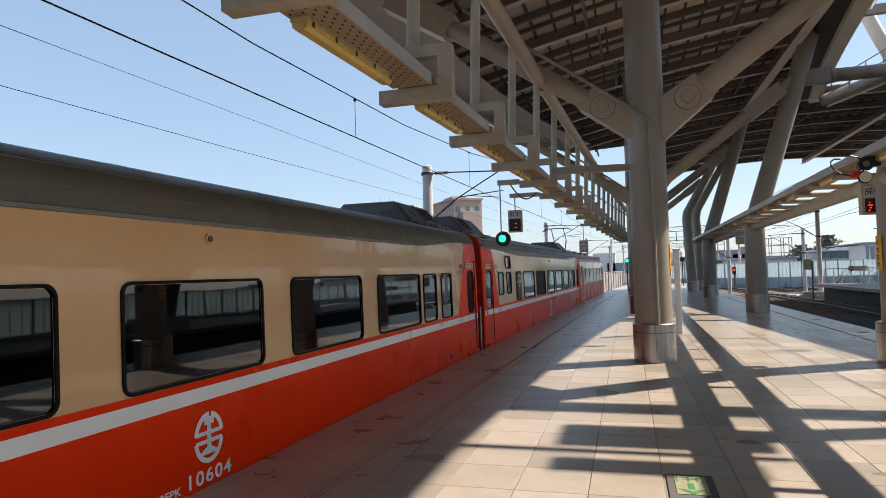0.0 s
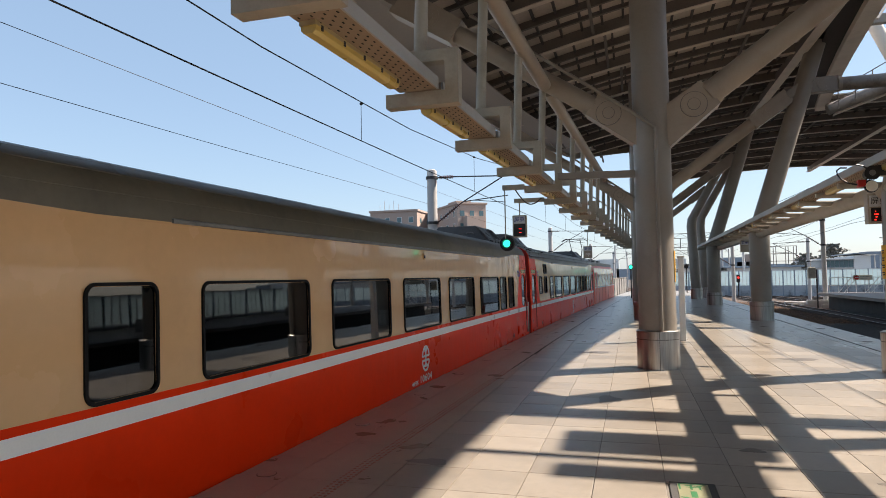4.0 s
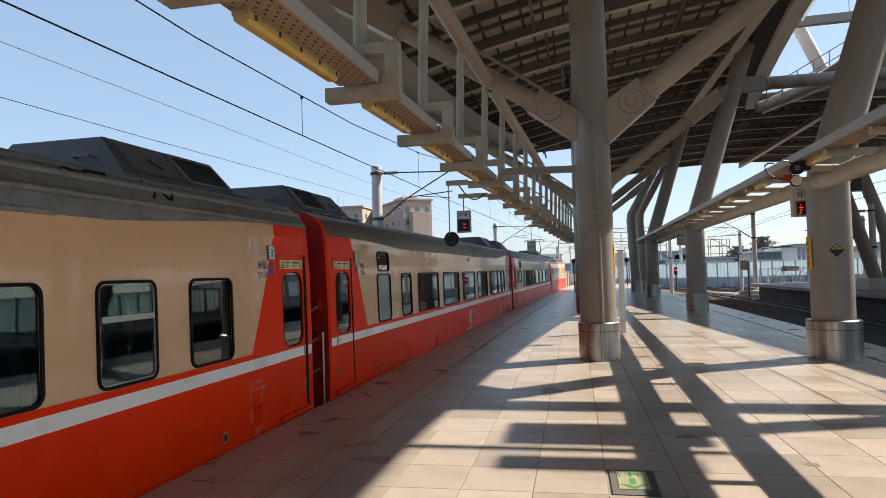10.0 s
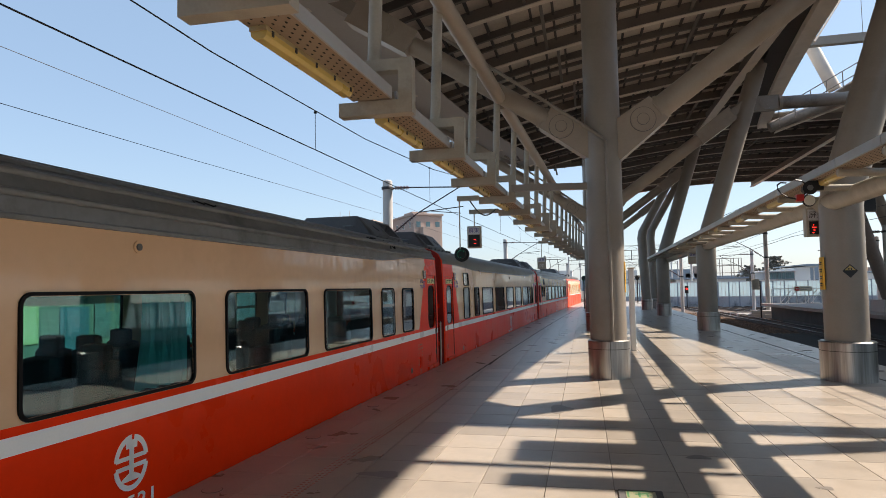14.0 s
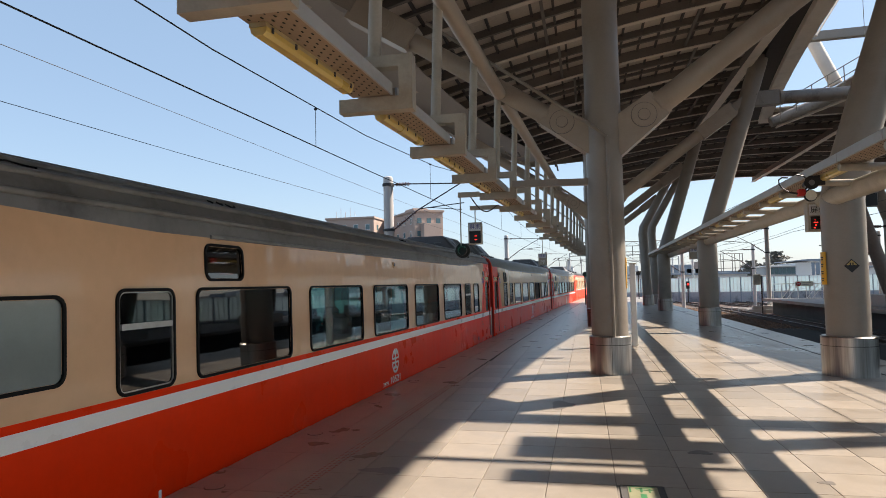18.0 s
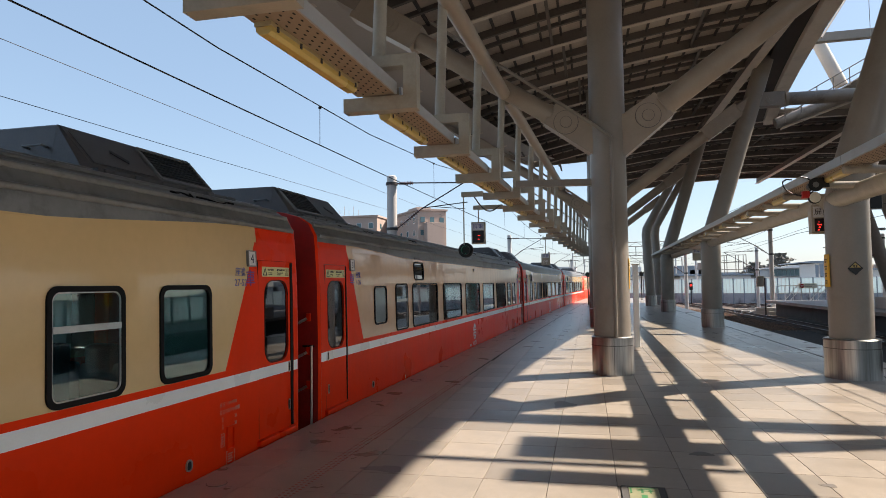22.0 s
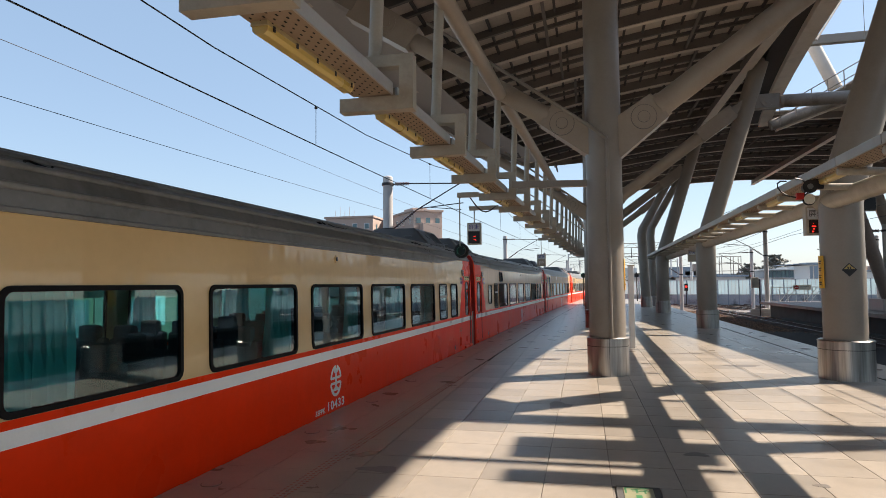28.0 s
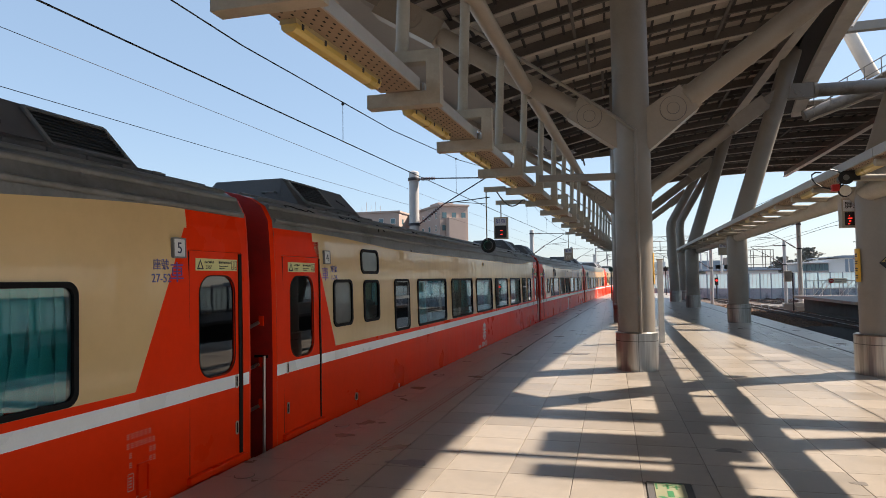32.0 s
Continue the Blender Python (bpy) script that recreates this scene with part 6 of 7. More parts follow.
for x0, x1, z1 in ((8.0, 14.0, 2.7), (15.0, 26.0, 2.6), (45.5, 56.0, 3.2), (2.6, 6.5, 3.0)):
    part("shed_wall", box((x0, 115.0, GROUND_Z), (x1, 125.0, z1), 0.05), M_WALLW, shed)
    part("shed_roof", box((x0 - 0.4, 114.5, z1), (x1 + 0.4, 125.5, z1 + 0.3), 0.05), M_ROOFB, shed)
cage = thing("steel_cage_tower", "open steel frame on a roof", "frame")
for x in (20.6, 22.4, 24.2, 25.4):
    for y in (115.0, 117.0):
        part("upright", tube((x, y, 2.9), (x, y, 6.0), 0.06, seg=6), M_RIB, cage)
for z in (3.6, 4.8, 6.0):
    part("cage_rail", tube((20.6, 115, z), (25.4, 115, z), 0.05, seg=6), M_RIB, cage)


def tree(x, y, z0, h, r, seed):
    rnd = random.Random(seed)
    ob = thing("tree", "layered tree with an uneven crown, greyed for distance haze", "tree")
    bm = bmesh.new()
    add_tube(bm, (x, y, z0), (x + 0.2, y, z0 + h * 0.6), 0.3, 0.12, seg=8)
    for k in range(7):
        a = rnd.uniform(0, math.tau)
        z = z0 + h * rnd.uniform(0.35, 0.6)
        add_tube(bm, (x + 0.1, y, z), (x + r * 0.7 * math.cos(a), y + r * 0.7 * math.sin(a), z + h * 0.2), 0.1, 0.03, seg=6)
    part("trunk", bm, M_BARK, ob)
    vs, fs = [], []
    for k in range(2600):
        u = rnd.random()
        zz = h * (0.3 + 0.7 * u)
        rad = r * (1.0 - abs(u - 0.35) * 1.1) * (0.75 + 0.25 * math.sin(u * 26)) * math.sqrt(rnd.random())
        a = rnd.uniform(0, math.tau)
        c = Vector((x + rad * math.cos(a) * (1 + 0.25 * math.sin(3 * a + seed)), y + rad * math.sin(a), z0 + zz))
        s = rnd.uniform(0.12, 0.34)
        e1 = Vector((rnd.uniform(-1, 1), rnd.uniform(-1, 1), rnd.uniform(-0.5, 0.5))).normalized() * s
        e2 = Vector((rnd.uniform(-1, 1), rnd.uniform(-1, 1), rnd.uniform(-1, 1))).normalized() * s
        i = len(vs)
        vs += [c - e1, c - e2, c + e1, c + e2]
        fs.append((i, i + 1, i + 2, i + 3))
    me = bpy.data.meshes.new("crown")
    me.from_pydata(vs, [], fs)
    me.materials.append(M_LEAF_HAZED)
    o = new("crown", me)
    o.parent = ob


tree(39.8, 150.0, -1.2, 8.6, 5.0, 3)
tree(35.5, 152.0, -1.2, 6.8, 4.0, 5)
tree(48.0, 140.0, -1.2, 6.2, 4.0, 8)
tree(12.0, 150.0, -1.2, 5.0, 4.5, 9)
town = thing("town_skyline", "hazy low town roofs on the horizon", "buildings")
rnd = random.Random(11)
for k in range(46):
    x = -150 + 10 * k + rnd.uniform(-4, 4)
    w, h = rnd.uniform(6, 14), rnd.uniform(5, 13)
    part("far_house", box((x, 420, GROUND_Z - 1), (x + w, 432, h)), rnd.choice((M_WALLW, M_ROOFB, M_WALLP)), town)

# ---- portals over the far tracks, loose stones ----
def portal(y, x0, x1, h):
    ob = thing("lattice_portal", "grey steel lattice portal over the tracks", "portal", "lattice portals")
    for x in (x0, x1):
        part("post", tube((x, y, GROUND_Z), (x, y, h + 0.7), 0.14, seg=10), M_POLE, ob)
    for z in (h, h + 0.6):
        part("chord", beam((x0, y, z), (x1, y, z), 0.08, 0.08), M_STEEL, ob)
    n = int((x1 - x0) / 0.9)
    for k in range(n):
        a, b = x0 + (x1 - x0) * k / n, x0 + (x1 - x0) * (k + 1) / n
        part("lattice_bar", beam((a, y, h if k % 2 else h + 0.6), (b, y, h + 0.6 if k % 2 else h), 0.05, 0.05), M_STEEL, ob)
    for x in np.arange(x0 + 2.0, x1, 3.7):
        part("drop_arm", tube((x, y, h), (x, y, h - 1.4), 0.05, seg=8), M_WIRE, ob)


portal(92.0, 0.6, 14.0, 6.6)
portal(128.0, -3.0, 16.0, 6.8)
portal(164.0, -1.0, 22.0, 6.8)
blocks = thing("concrete_trough_pile", "pale concrete trough pieces lying beside the track", "concrete pieces")
rnd = random.Random(31)
for x, y, w, l, z in ((14.0, 59.5, 1.6, 0.5, 0.0), (15.2, 59.3, 1.2, 0.5, 0.0), (14.4, 59.6, 1.5, 0.45, 0.3), (13.6, 61.5, 1.3, 0.5, 0.0), (14.9, 59.5, 0.9, 0.4, 0.32), (13.9, 64.5, 1.8, 0.5, 0.0), (15.6, 59.4, 0.3, 0.5, 0.55)):
    part("trough_piece", box((x - w / 2, y - l / 2, GROUND_Z + z), (x + w / 2, y + l / 2, GROUND_Z + z + 0.3), 0.02), M_POLE, blocks)
box_post = thing("equipment_box", "grey round-cornered box on a slender post", "box")
part("post", tube((14.2, 58.5, GROUND_Z), (14.2, 58.5, 2.0), 0.06, seg=8), M_WIRE, box_post)
part("case", box((13.55, 58.3, 1.25), (14.12, 58.7, 2.15), 0.08), M_STEEL2, box_post)
rnd = random.Random(4)
sv, sf = [], []
for k in range(9000):
    x = rnd.choice((rnd.uniform(9.0, 14.7), rnd.uniform(9.4, 12.3)))
    c = Vector((x, 40 + 30 * rnd.random(), GROUND_Z + rnd.uniform(-0.005, 0.03)))
    r = rnd.uniform(0.02, 0.05)
    tilt = Euler((rnd.uniform(0, 6), rnd.uniform(0, 6), rnd.uniform(0, 6))).to_matrix()
    i = len(sv)
    sv += [c + tilt @ Vector(p) * r for p in ((1, 0, 0), (-1, 0.1, 0), (0, 0.8, 0.1), (0, -0.9, 0), (0.1, 0, 0.7), (0, 0.1, -0.7))]
    sf += [(i + a, i + b, i + c2) for a, b, c2 in ((0, 2, 4), (2, 1, 4), (1, 3, 4), (3, 0, 4), (2, 0, 5), (1, 2, 5), (3, 1, 5), (0, 3, 5))]
sm = bpy.data.meshes.new("track_stones")
sm.from_pydata(sv, [], sf)
sm.materials.append(M_STONE)
tagged(new("track_stones", sm), "brown broken stones between the rails", "stones", "", "stuff")
for x0 in (14.3, 14.55):
    tr = thing("cable_trough", "low dark cable trough along the track", "trough", "cable troughs")
    part("trough", box((x0, 22.0, GROUND_Z - 0.02), (x0 + 0.16, 53.0, GROUND_Z + 0.16), 0.015), M_DARKCONC, tr)

# ---- hung boards and signals along the train ----
def board(x, y, z, w, h, arm_from, label, led=True):
    ob = thing("platform_board", label, "display board", "hung boards")
    part("case", box((x - w / 2, y - 0.07, z - h / 2), (x + w / 2, y + 0.07, z + h / 2), 0.015), M_STEEL2, ob, "grey case")
    part("face", box((x - w / 2 + 0.03, y - 0.075, z + h * 0.12), (x + w / 2 - 0.03, y - 0.069, z + h / 2 - 0.03)), M_SIGNW, ob, "pale name panel")
    if led:
        part("screen", box((x - w / 2 + 0.03, y - 0.077, z - h / 2 + 0.03), (x + w / 2 - 0.03, y - 0.069, z + h * 0.1)), M_BLACK, ob, "black display")
        for k in range(2):
            part("led_mark", box((x - 0.012, y - 0.08, z - h * 0.3 + 0.09 * k), (x + 0.05, y - 0.076, z - h * 0.3 + 0.09 * k + 0.012)), M_LED_R, ob, "red display mark")
    lettering("name_letters", "屏東", w * 0.38, M_BLUE, ob, pose(x, y - 0.078, z + h * 0.29), "dark station name")
    if arm_from is not None:
        part("arm", box((x - 0.12, y - 0.05, 3.62), (arm_from, y + 0.05, 3.72)), M_STEEL2, ob, "box arm from the gantry")
        part("stem", tube((x, y, z + h / 2), (x, y, 3.65), 0.014, seg=8), M_STEEL2, ob)
    return ob


board(-2.81, 15.6, 3.04, 0.34, 0.54, gantry_x(15.6), "grey hung board with name panel and red display")
pp = board(-1.93, 27.45, 2.78, 0.36, 0.5, gantry_x(27.4), "small grey hung stopping board", led=False)
lettering("stop_letters", "PP", 0.2, M_WHITE, pp, pose(-1.93, 27.37, 2.66), "white letters")
sig = thing("signal_repeater", "round black signal repeater hung on a rod", "signal")
part("rod", tube((-2.72, 13.2, 2.6), (-2.72, 13.2, 3.68), 0.013, seg=8), M_STEEL2, sig)
part("arm", box((-2.76, 13.15, 3.62), (gantry_x(13.2), 13.25, 3.72)), M_STEEL2, sig)
part("back_disc", tube((-2.69, 13.2, 2.5), (-2.69, 13.28, 2.5), 0.155, seg=32), M_BLACK, sig, soft=30)
bm = frame_ring([(0.1 * math.cos(math.tau * k / 24), 0.1 * math.sin(math.tau * k / 24)) for k in range(24)], [(0.085 * math.cos(math.tau * k / 24), 0.085 * math.sin(math.tau * k / 24)) for k in range(24)], 0.12, pose(-2.69, 13.2, 2.5, 90))
part("hood", bm, M_BLACK, sig, soft=30)
spectacle = part("spectacle", tube((0, -0.012, 0), (0, 0.0, 0), 0.075, seg=24), M_LED_G, sig, "green lens")
# Added black back; turning it forward stands in for the lamp going out.
part("blind", tube((0, 0.0, 0), (0, 0.012, 0), 0.075, seg=24), M_BLACK, spectacle, "black disc added to hide the lit lens")

for (x, y, z, top) in ((-0.22, 52.0, 2.4, 2.6), (4.9, 66.0, 2.5, 2.8)):
    post = thing("post_signal", "slender black post with a small round signal", "signal", "post signals")
    part("post", tube((x, y, 0), (x, y, top), 0.05, seg=10), M_BLACK, post)
    part("head", tube((x, y - 0.12, z), (x, y - 0.05, z), 0.19, seg=24), M_BLACK, post)
    if x < 0:
        far_lens = part("lens", tube((0, -0.012, 0), (0, 0.0, 0), 0.13, seg=24), M_LED_G, post, "green lens")
        part("blind", tube((0, 0.0, 0), (0, 0.012, 0), 0.13, seg=24), M_BLACK, far_lens, "black disc added to hide the lit lens")
red = thing("ground_signal", "small red signal light on a short post", "signal")
part("post", tube((12.1, 84.0, GROUND_Z), (12.1, 84.0, 0.9), 0.06, seg=8), M_BLACK, red)
part("head", box((11.9, 83.9, 0.7), (12.3, 84.1, 1.6), 0.03), M_BLACK, red)
part("lamp", tube((12.1, 83.82, 1.25), (12.1, 83.88, 1.25), 0.12, seg=16), M_LED_R, red, "glowing red lamp")


# ---- signs on the columns ----
def wrapped(cx, cy, r, a0, a1, z0, z1, t=0.006):
    bm = bmesh.new()
    n = 10
    inner, outer = [], []
    for k in range(n + 1):
        a = radians(a0 + (a1 - a0) * k / n)
        inner.append((cx + r * math.cos(a), cy + r * math.sin(a)))
        outer.append((cx + (r + t) * math.cos(a), cy + (r + t) * math.sin(a)))
    ring = outer + inner[::-1]
    return add_loft(bm, [[(x, y, z0) for x, y in ring], [(x, y, z1) for x, y in ring]])


for cx, a0, a1, lab in ((AX, -20, 12, "a"), (BX, 165, 200, "b")):
    r = 0.354 if lab == "a" else 0.374
    sg = thing("exit_sign", "yellow exit plate wrapped round the column", "sign", "exit signs")
    part("plate", wrapped(cx, 13.2, r + 0.004, a0, a1, 1.66, 2.26), M_YELLOW, sg)
    for k in range(4):
        am = radians((a0 + a1) / 2)
        c = Vector((cx + (r + 0.012) * math.cos(am), 13.2 + (r + 0.012) * math.sin(am), 2.16 - 0.13 * k))
        tang = Vector((-math.sin(am), math.cos(am), 0))
        for dz, w in ((0.0, 0.05), (-0.04, 0.04)):
            part("writing_bar", beam(c - tang * w + Vector((0, 0, dz)), c + tang * w + Vector((0, 0, dz)), 0.004, 0.02), M_BLACK, sg)
dia = thing("diamond_sign", "black and yellow diamond warning plate on the column", "sign")
m = Matrix.Translation((BX - 0.021, 13.2 - 0.37, 1.99)) @ pose(0, 0, 0, 0, 0, -3) @ pose(0, 0, 0, 90) @ Matrix.Scale(0.62, 4)
part("plate", prism([(0, -0.2), (0.2, 0), (0, 0.2), (-0.2, 0)], 0.006, m @ pose(0, 0, -0.0)), M_BLACK, dia)
part("field", prism([(-0.145, 0.02), (0.145, 0.02), (0, 0.165)], 0.003, m @ pose(0, 0, 0.007)), mat("faded yellow", (0.5, 0.36, 0.12), 0.5), dia, "faded yellow field")
bm = bmesh.new()
for x in (-0.035, 0.03):
    add_prism(bm, [(x - 0.012, 0.025), (x + 0.012, 0.025), (x + 0.02, 0.09), (x - 0.02, 0.09)], 0.002, m @ pose(0, 0, 0.0105))
part("pictogram", bm, M_BLACK, dia)

post = thing("white_post", "tall narrow white cabinet post", "post")
part("body", box((1.0, 18.5, 0.0), (1.15, 18.7, 2.26), 0.02), M_WHITE, post)
part("cap", box((0.98, 18.48, 2.26), (1.17, 18.72, 2.29), 0.01), M_STEEL2, post)
pids = thing("platform_board", "grey display case with red figures beside the column", "display board", "hung boards")
part("case", box((4.020, 13.600, 2.680), (4.390, 13.800, 3.240), 0.015), M_STEEL2, pids)
part("face", box((4.050, 13.592, 2.990), (4.360, 13.599, 3.200)), M_SIGNW, pids, "pale name panel")
part("screen", box((4.070, 13.592, 2.720), (4.360, 13.599, 2.970)), M_BLACK, pids, "black display")
for k in range(4):
    part("led_mark", box((4.12 + 0.02 * (k % 2), 13.586, 2.74 + 0.05 * k), (4.15 + 0.02 * (k % 3), 13.591, 2.76 + 0.05 * k)), M_LED_R, pids, "red display mark")
lettering("name_letters", "屏東", 0.14, M_BLACK, pids, pose(4.205, 13.588, 3.090), "dark station name")
part("stem", tube((4.090, 13.700, 3.240), (4.090, 13.700, 3.510), 0.02, seg=8), M_STEEL2, pids)
bell = thing("alarm_bell", "red alarm bell box with a cream gong under the gantry", "bell")
part("bell_box", box((3.24, 11.46, 3.13), (3.35, 11.56, 3.24), 0.012), mat("bell red", (0.55, 0.02, 0.015), 0.4), bell, "red bell box")
part("gong", tube((3.42, 11.44, 3.13), (3.42, 11.5, 3.13), 0.085, 0.07, seg=24), M_CREAM, bell, "cream round gong", soft=30)
part("gong_ring", tube((3.42, 11.475, 3.13), (3.42, 11.49, 3.13), 0.1, seg=24), M_BLACK, bell)
part("stalk", tube((3.34, 11.52, 3.2), (3.5, 11.52, 3.44), 0.015, seg=8), M_BLACK, bell)
horn = thing("loudspeaker", "black round loudspeaker under the gantry", "loudspeaker")
part("bell_mouth", tube((3.43, 11.42, 3.335), (3.43, 11.55, 3.335), 0.112, 0.07, seg=28), M_BLACK, horn, soft=30)
part("cone", tube((3.43, 11.41, 3.335), (3.43, 11.42, 3.335), 0.045, seg=20), M_ROOFC, horn, soft=30)
part("rear", tube((3.43, 11.55, 3.335), (3.46, 11.75, 3.345), 0.07, seg=16), M_BLACK, horn, soft=30)
part("bracket", box((3.5, 11.5, 3.3), (3.66, 11.56, 3.46), 0.008), M_BLACK, horn)
cable = thing("loose_cable", "looped black cable under the gantry", "cable")
pts = [Vector((3.2 + 0.22 * math.sin(k * 0.5), 11.4 + 0.02 * k, 3.32 + 0.15 * math.cos(k * 0.55))) for k in range(13)]
part("loop", sweep(pts, 0.013), M_BLACK, cable, soft=60)
cable2 = thing("loose_cable", "looped black cable between the hung arms", "cable")
pts = [Vector((-2.55 + 0.28 * k / 10, 13.25 + 2.3 * k / 10, 3.7 - 0.25 * math.sin(math.pi * k / 10))) for k in range(11)]
part("loop", sweep(pts, 0.015), M_BLACK, cable2, soft=60)
b2 = thing("platform_board", "dark numbered board hung beside the open track", "display board", "hung boards")
part("case", box((7.46, 19.95, 3.72), (7.8, 20.05, 4.6), 0.015), M_STEEL, b2, "grey case")
part("face", box((7.485, 19.942, 4.14), (7.775, 19.949, 4.57)), M_PRINT, b2, "dark blue number panel")
part("screen", box((7.485, 19.942, 3.75), (7.775, 19.949, 4.1)), M_BLACK, b2, "black display")
for q, word in enumerate(("24", "41")):
    lettering("car_mark", word, 0.19, M_WHITE, b2, pose(7.63, 19.938, 4.455 - 0.19 * q), "white figures")
part("stem", tube((7.72, 20.0, 4.58), (7.72, 20.0, 10.2), 0.008, seg=8), M_STEEL2, b2)
part("hanger_arm", beam((7.1, 20.0, 10.2), (7.8, 20.0, 10.2), 0.08, 0.08), M_STEEL2, b2)
b3 = board(4.47, 30.0, 2.94, 0.34, 0.5, None, "grey hung board beside the far gantry", led=False)
part("stem", tube((4.47, 30.0, 3.19), (4.47, 30.0, 3.25), 0.02, seg=8), M_STEEL2, b3)


# ---- the platform's paving, last ----
GROOVE = 1.08


def tile_mesh(w, l, name, material, h=0.02):
    bm = box((-w / 2, -l / 2, -h), (w / 2, l / 2, 0.0))
    top = [e for e in bm.edges if all(v.co.z > -1e-6 for v in e.verts)]
    bmesh.ops.bevel(bm, geom=top, offset=0.002, segments=1, affect="EDGES")
    return mesh_from(bm, name, material)


floor = thing("platform_paving", "worn beige stone paving tiles with dark joints", "paving", kind="structure")
TM = tile_mesh(PITCH - 0.006, TILE_Y - 0.006, "tile", M_TILE)
rest_v, rest_f = [], []


def rest_tile(x0, x1, y0, y1):
    i = len(rest_v)
    for x, y, z in ((x0, y0, -0.02), (x1, y0, -0.02), (x1, y1, -0.02), (x0, y1, -0.02), (x0, y0, 0), (x1, y0, 0), (x1, y1, 0), (x0, y1, 0)):
        rest_v.append((x, y, z))
    rest_f.extend([(i + 4, i + 5, i + 6, i + 7), (i, i + 1, i + 5, i + 4), (i + 1, i + 2, i + 6, i + 5), (i + 2, i + 3, i + 7, i + 6), (i + 3, i, i + 4, i + 7)])


for row in range(-20, 105):
    yc = 5.966 - TILE_Y / 2 + TILE_Y * row
    for col in range(-6, 9):
        x0, x1 = PITCH * col + 0.003, PITCH * (col + 1) - 0.003
        x1 = min(x1, 5.03)
        g = edge_x(yc) + GROOVE + 0.03
        if x1 < g + 0.05:
            continue
        if col == 0 and row == 0:
            x0 = 0.403
        if x0 > g and x1 - x0 > 0.58 and 3.8 < yc < 17.5:
            o = new("tile", TM)
            o.parent, o.location = floor, ((x0 + x1) / 2, yc, 0.0)
        else:
            rest_tile(max(x0, g), x1, yc - TILE_Y / 2 + 0.003, yc + TILE_Y / 2 - 0.003)
    for side in range(2):
        a0 = edge_x(yc) + 0.002 + side * GROOVE / 2
        rest_tile(a0, a0 + GROOVE / 2 - 0.008, yc - TILE_Y / 2 + 0.003, yc + TILE_Y / 2 - 0.003)
    rest_tile(5.09, RIGHT + 0.01, yc - TILE_Y / 2 + 0.003, yc + TILE_Y / 2 - 0.003)
me = bpy.data.meshes.new("far_tiles")
me.from_pydata(rest_v, [], rest_f)
me.materials.append(M_TILE2)
far_tiles = new("far_tiles", me)
far_tiles.parent, far_tiles["kind"] = floor, "stuff"
dots = bmesh.new()
y = 2.0
while y < 12.5:
    for q in (-0.05, 0.0, 0.05):
        add_box(dots, (edge_x(y) + GROOVE - 0.03 + q - 0.012, y - 0.012, -0.003), (edge_x(y) + GROOVE - 0.03 + q + 0.012, y + 0.012, 0.002))
    y += 0.06
part("dot_strip", strip(lambda y: edge_x(y) + GROOVE - 0.105, lambda y: edge_x(y) + GROOVE + 0.035, -0.02, -0.002, 1.5, 12.6), M_TILE2, floor, "paving strip under the tactile dots")
d = part("worn_red_dots", dots, M_DOT, floor, "worn red tactile dots")
d["kind"] = "stuff"
part("drain_slot", strip(lambda y: edge_x(y) + GROOVE - 0.035, lambda y: edge_x(y) + GROOVE + 0.025, -0.02, -0.006, 12.0, 75.0), M_HOLE, floor, "dark slot drain")
part("drain_slot", strip(lambda y: 5.03, lambda y: 5.09, -0.02, -0.006, -10.0, 75.0), M_HOLE, floor, "dark slot drain")
for k in range(16):
    y = 3.25 + 2.12 * k
    cap = thing("drain_cap", "round worn metal cap let into the paving", "drain cap", "drain caps along the edge")
    part("rim", tube((edge_x(y) + 0.27, y, -0.004), (edge_x(y) + 0.27, y, 0.004), 0.095, seg=24), M_RIB, cap)
    part("lid", tube((edge_x(y) + 0.27, y, 0.0), (edge_x(y) + 0.27, y, 0.007), 0.086, seg=24), M_TILE2, cap)
for x, y in ((5.5, 14.6), (5.5, 18.8), (5.5, 23.0), (5.5, 10.4)):
    cap = thing("drain_cap", "round worn metal cap let into the paving", "drain cap", "drain caps along the edge")
    part("lid", tube((x, y, -0.002), (x, y, 0.006), 0.12, seg=24), M_RIB, cap)
exit_tile = thing("floor_exit_sign", "yellow floor plate with green exit arrow in a grey frame", "floor sign")
part("frame", box((0.03, 5.34, -0.018), (0.4, 5.985, 0.001), 0.002), M_DARKCONC, exit_tile, "grey stone frame")
part("plate", box((0.09, 5.46, 0.001), (0.34, 5.93, 0.006), 0.002), mat("pale yellow plate", (0.29, 0.285, 0.175), 0.45), exit_tile, "pale yellow plate")
bm = bmesh.new()
Z = Matrix.Translation((0.21, 5.58, 0.0065))
add_prism(bm, [(-0.025, 0.0), (0.025, 0.0), (0.025, 0.15), (-0.025, 0.15)], 0.001, Z)
add_prism(bm, [(-0.11, 0.0), (0.0, -0.12), (0.11, 0.0), (0.06, 0.0), (0.0, -0.055), (-0.06, 0.0)], 0.001, Z)
part("arrow", bm, M_GREEN, exit_tile, "green arrow")
bm = bmesh.new()
Z = Matrix.Translation((0.21, 5.84, 0.0065))
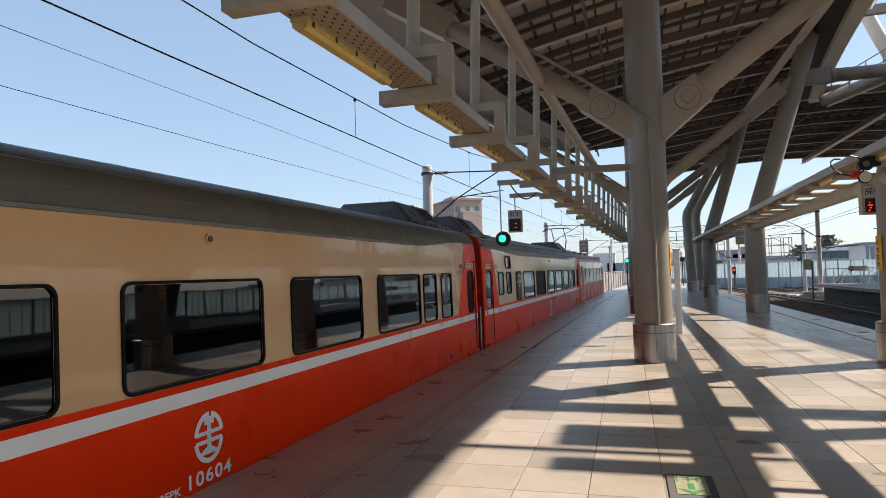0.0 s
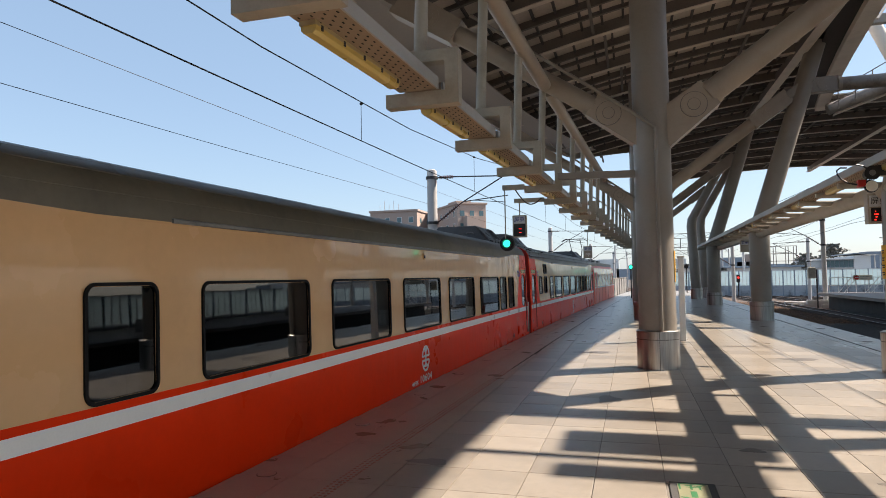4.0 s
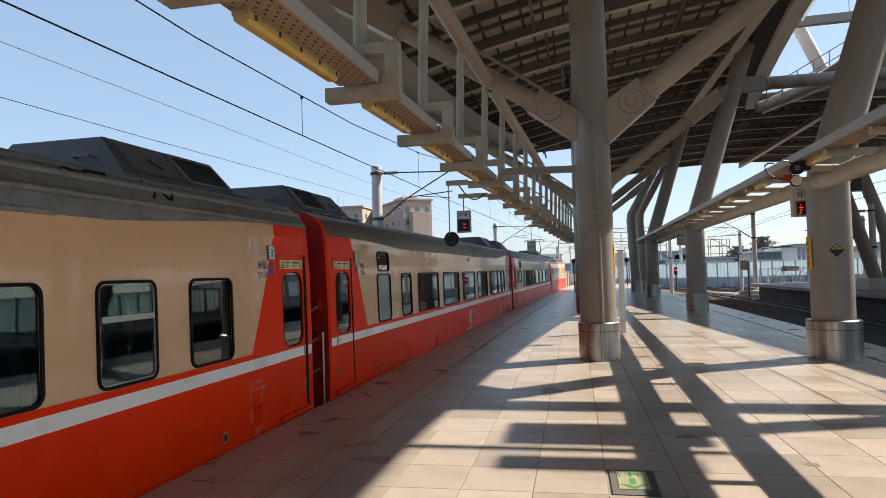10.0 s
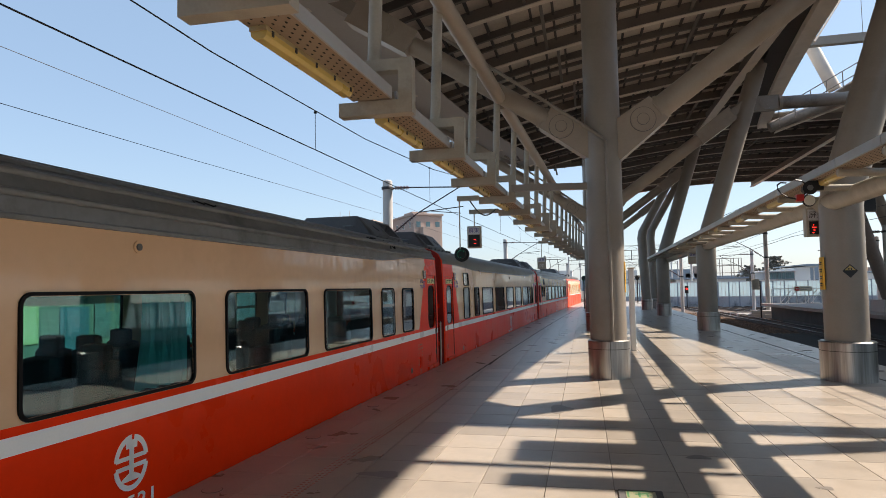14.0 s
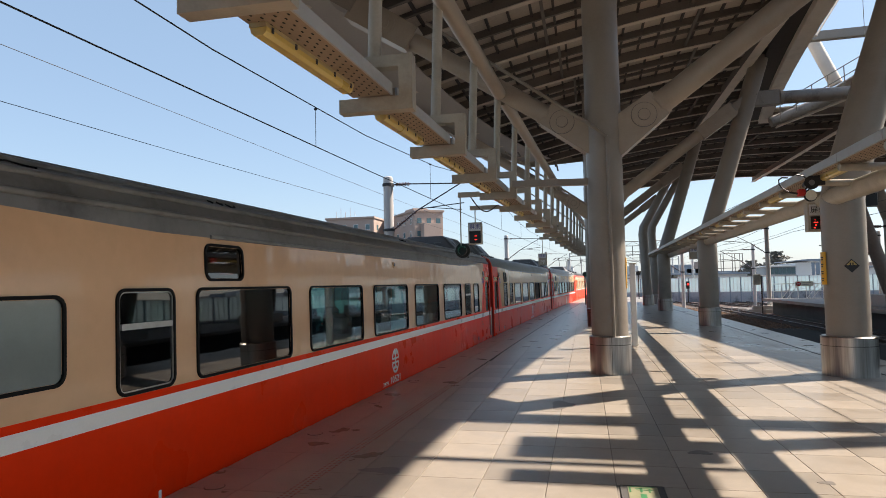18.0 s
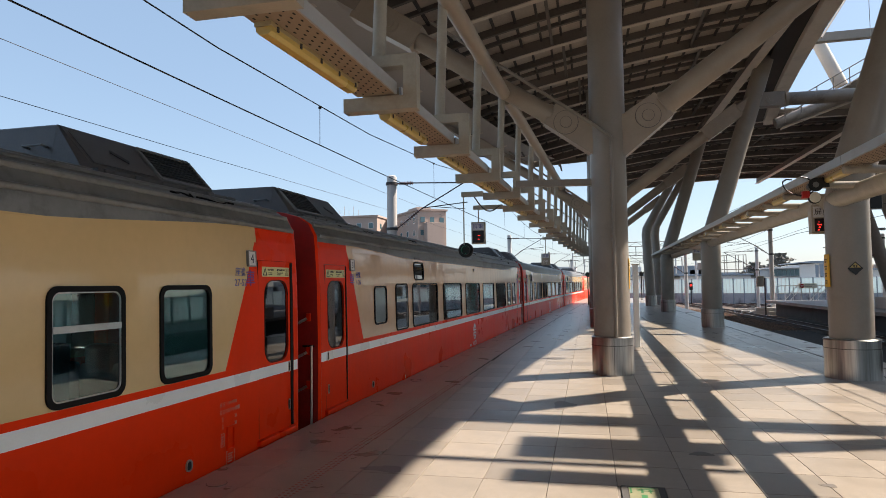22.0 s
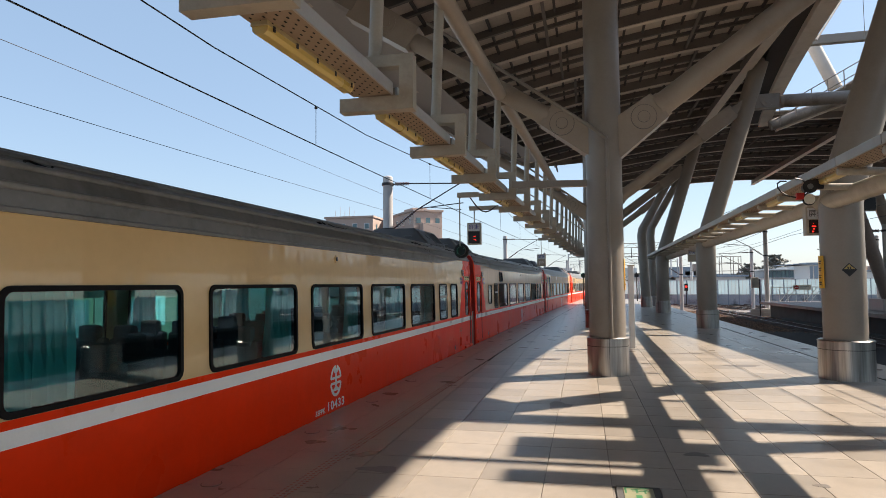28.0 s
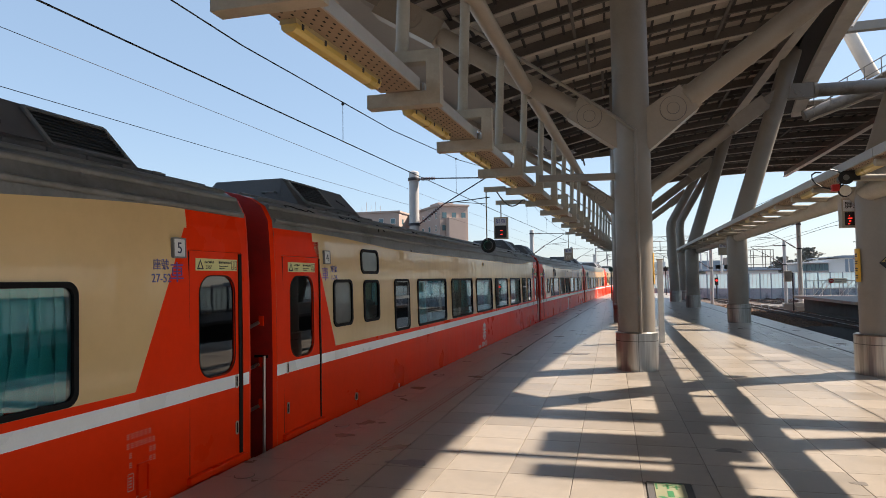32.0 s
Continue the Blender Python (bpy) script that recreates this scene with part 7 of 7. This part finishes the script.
for q in ((-0.11, 0.11, 0.075, 0.09), (-0.11, -0.095, -0.07, 0.09), (-0.06, 0.08, 0.03, 0.045), (-0.05, 0.09, -0.01, 0.005), (-0.02, 0.0, -0.06, 0.06), (0.05, 0.065, -0.06, 0.03)):
    add_prism(bm, [(q[0], q[2]), (q[1], q[2]), (q[1], q[3]), (q[0], q[3])], 0.001, Z)
part("pictogram", bm, M_GREEN, exit_tile, "green exit pictogram strokes")

# Old stains on the paving: thin worn films with uneven outlines.
M_STAIN = mat("old grey stain", (0.19, 0.168, 0.148), 0.42, vary=0.3, grain=4)
rnd = random.Random(23)
for x, y, rx, ry in ((3.05, 14.9, 0.36, 0.2), (2.2, 17.3, 0.5, 0.07), (3.9, 9.9, 0.1, 0.06), (-1.15, 15.6, 0.42, 0.2), (-0.6, 9.7, 0.16, 0.3), (0.9, 7.2, 0.12, 0.08), (-2.2, 6.1, 0.2, 0.1), (1.8, 6.3, 0.07, 0.05)):
    st = thing("paving_stain", "thin dark worn stain on the paving", "stain", "stains on the paving")
    n, ph = 22, rnd.uniform(0, 6)
    pts = []
    for k in range(n):
        a = math.tau * k / n
        q = 1 + 0.22 * math.sin(3 * a + ph) + rnd.uniform(-0.12, 0.12)
        pts.append((x + rx * q * math.cos(a), y + ry * q * math.sin(a)))
    part("film", prism(pts, 0.0012, Matrix.Translation((0, 0, 0.0008))), M_STAIN, st)


def motions():
    """Rolls the train along the bend of the track; the repeaters' lenses turn their added black backs once the train
    has passed it, standing in for the lamps going out.
    """
    for ob, length, ahead in COACHES + [LOCO]:
        keys = []
        for k in range(33):
            y = run(k) - 6.31 + ahead - length / 2
            d = length * 0.34
            xa, xb = edge_x(y - d) - 1.485, edge_x(y + d) - 1.485
            keys.append((float(k), pose((xa + xb) / 2, y, 0, 0, 0, math.degrees(math.atan2(xa - xb, 2 * d)))))
        walk(ob, keys)
    for lens, x, y, z in ((spectacle, -2.69, 13.17, 2.5), (far_lens, -0.22, 51.66, 2.4)):
        at = lambda a: pose(x, y, z, 0, 0, a)
        walk(lens, [(0.0, at(0)), (9.2, at(0)), (9.3, at(60)), (9.4, at(120)), (9.5, at(180)), (32.0, at(180))])


motions()
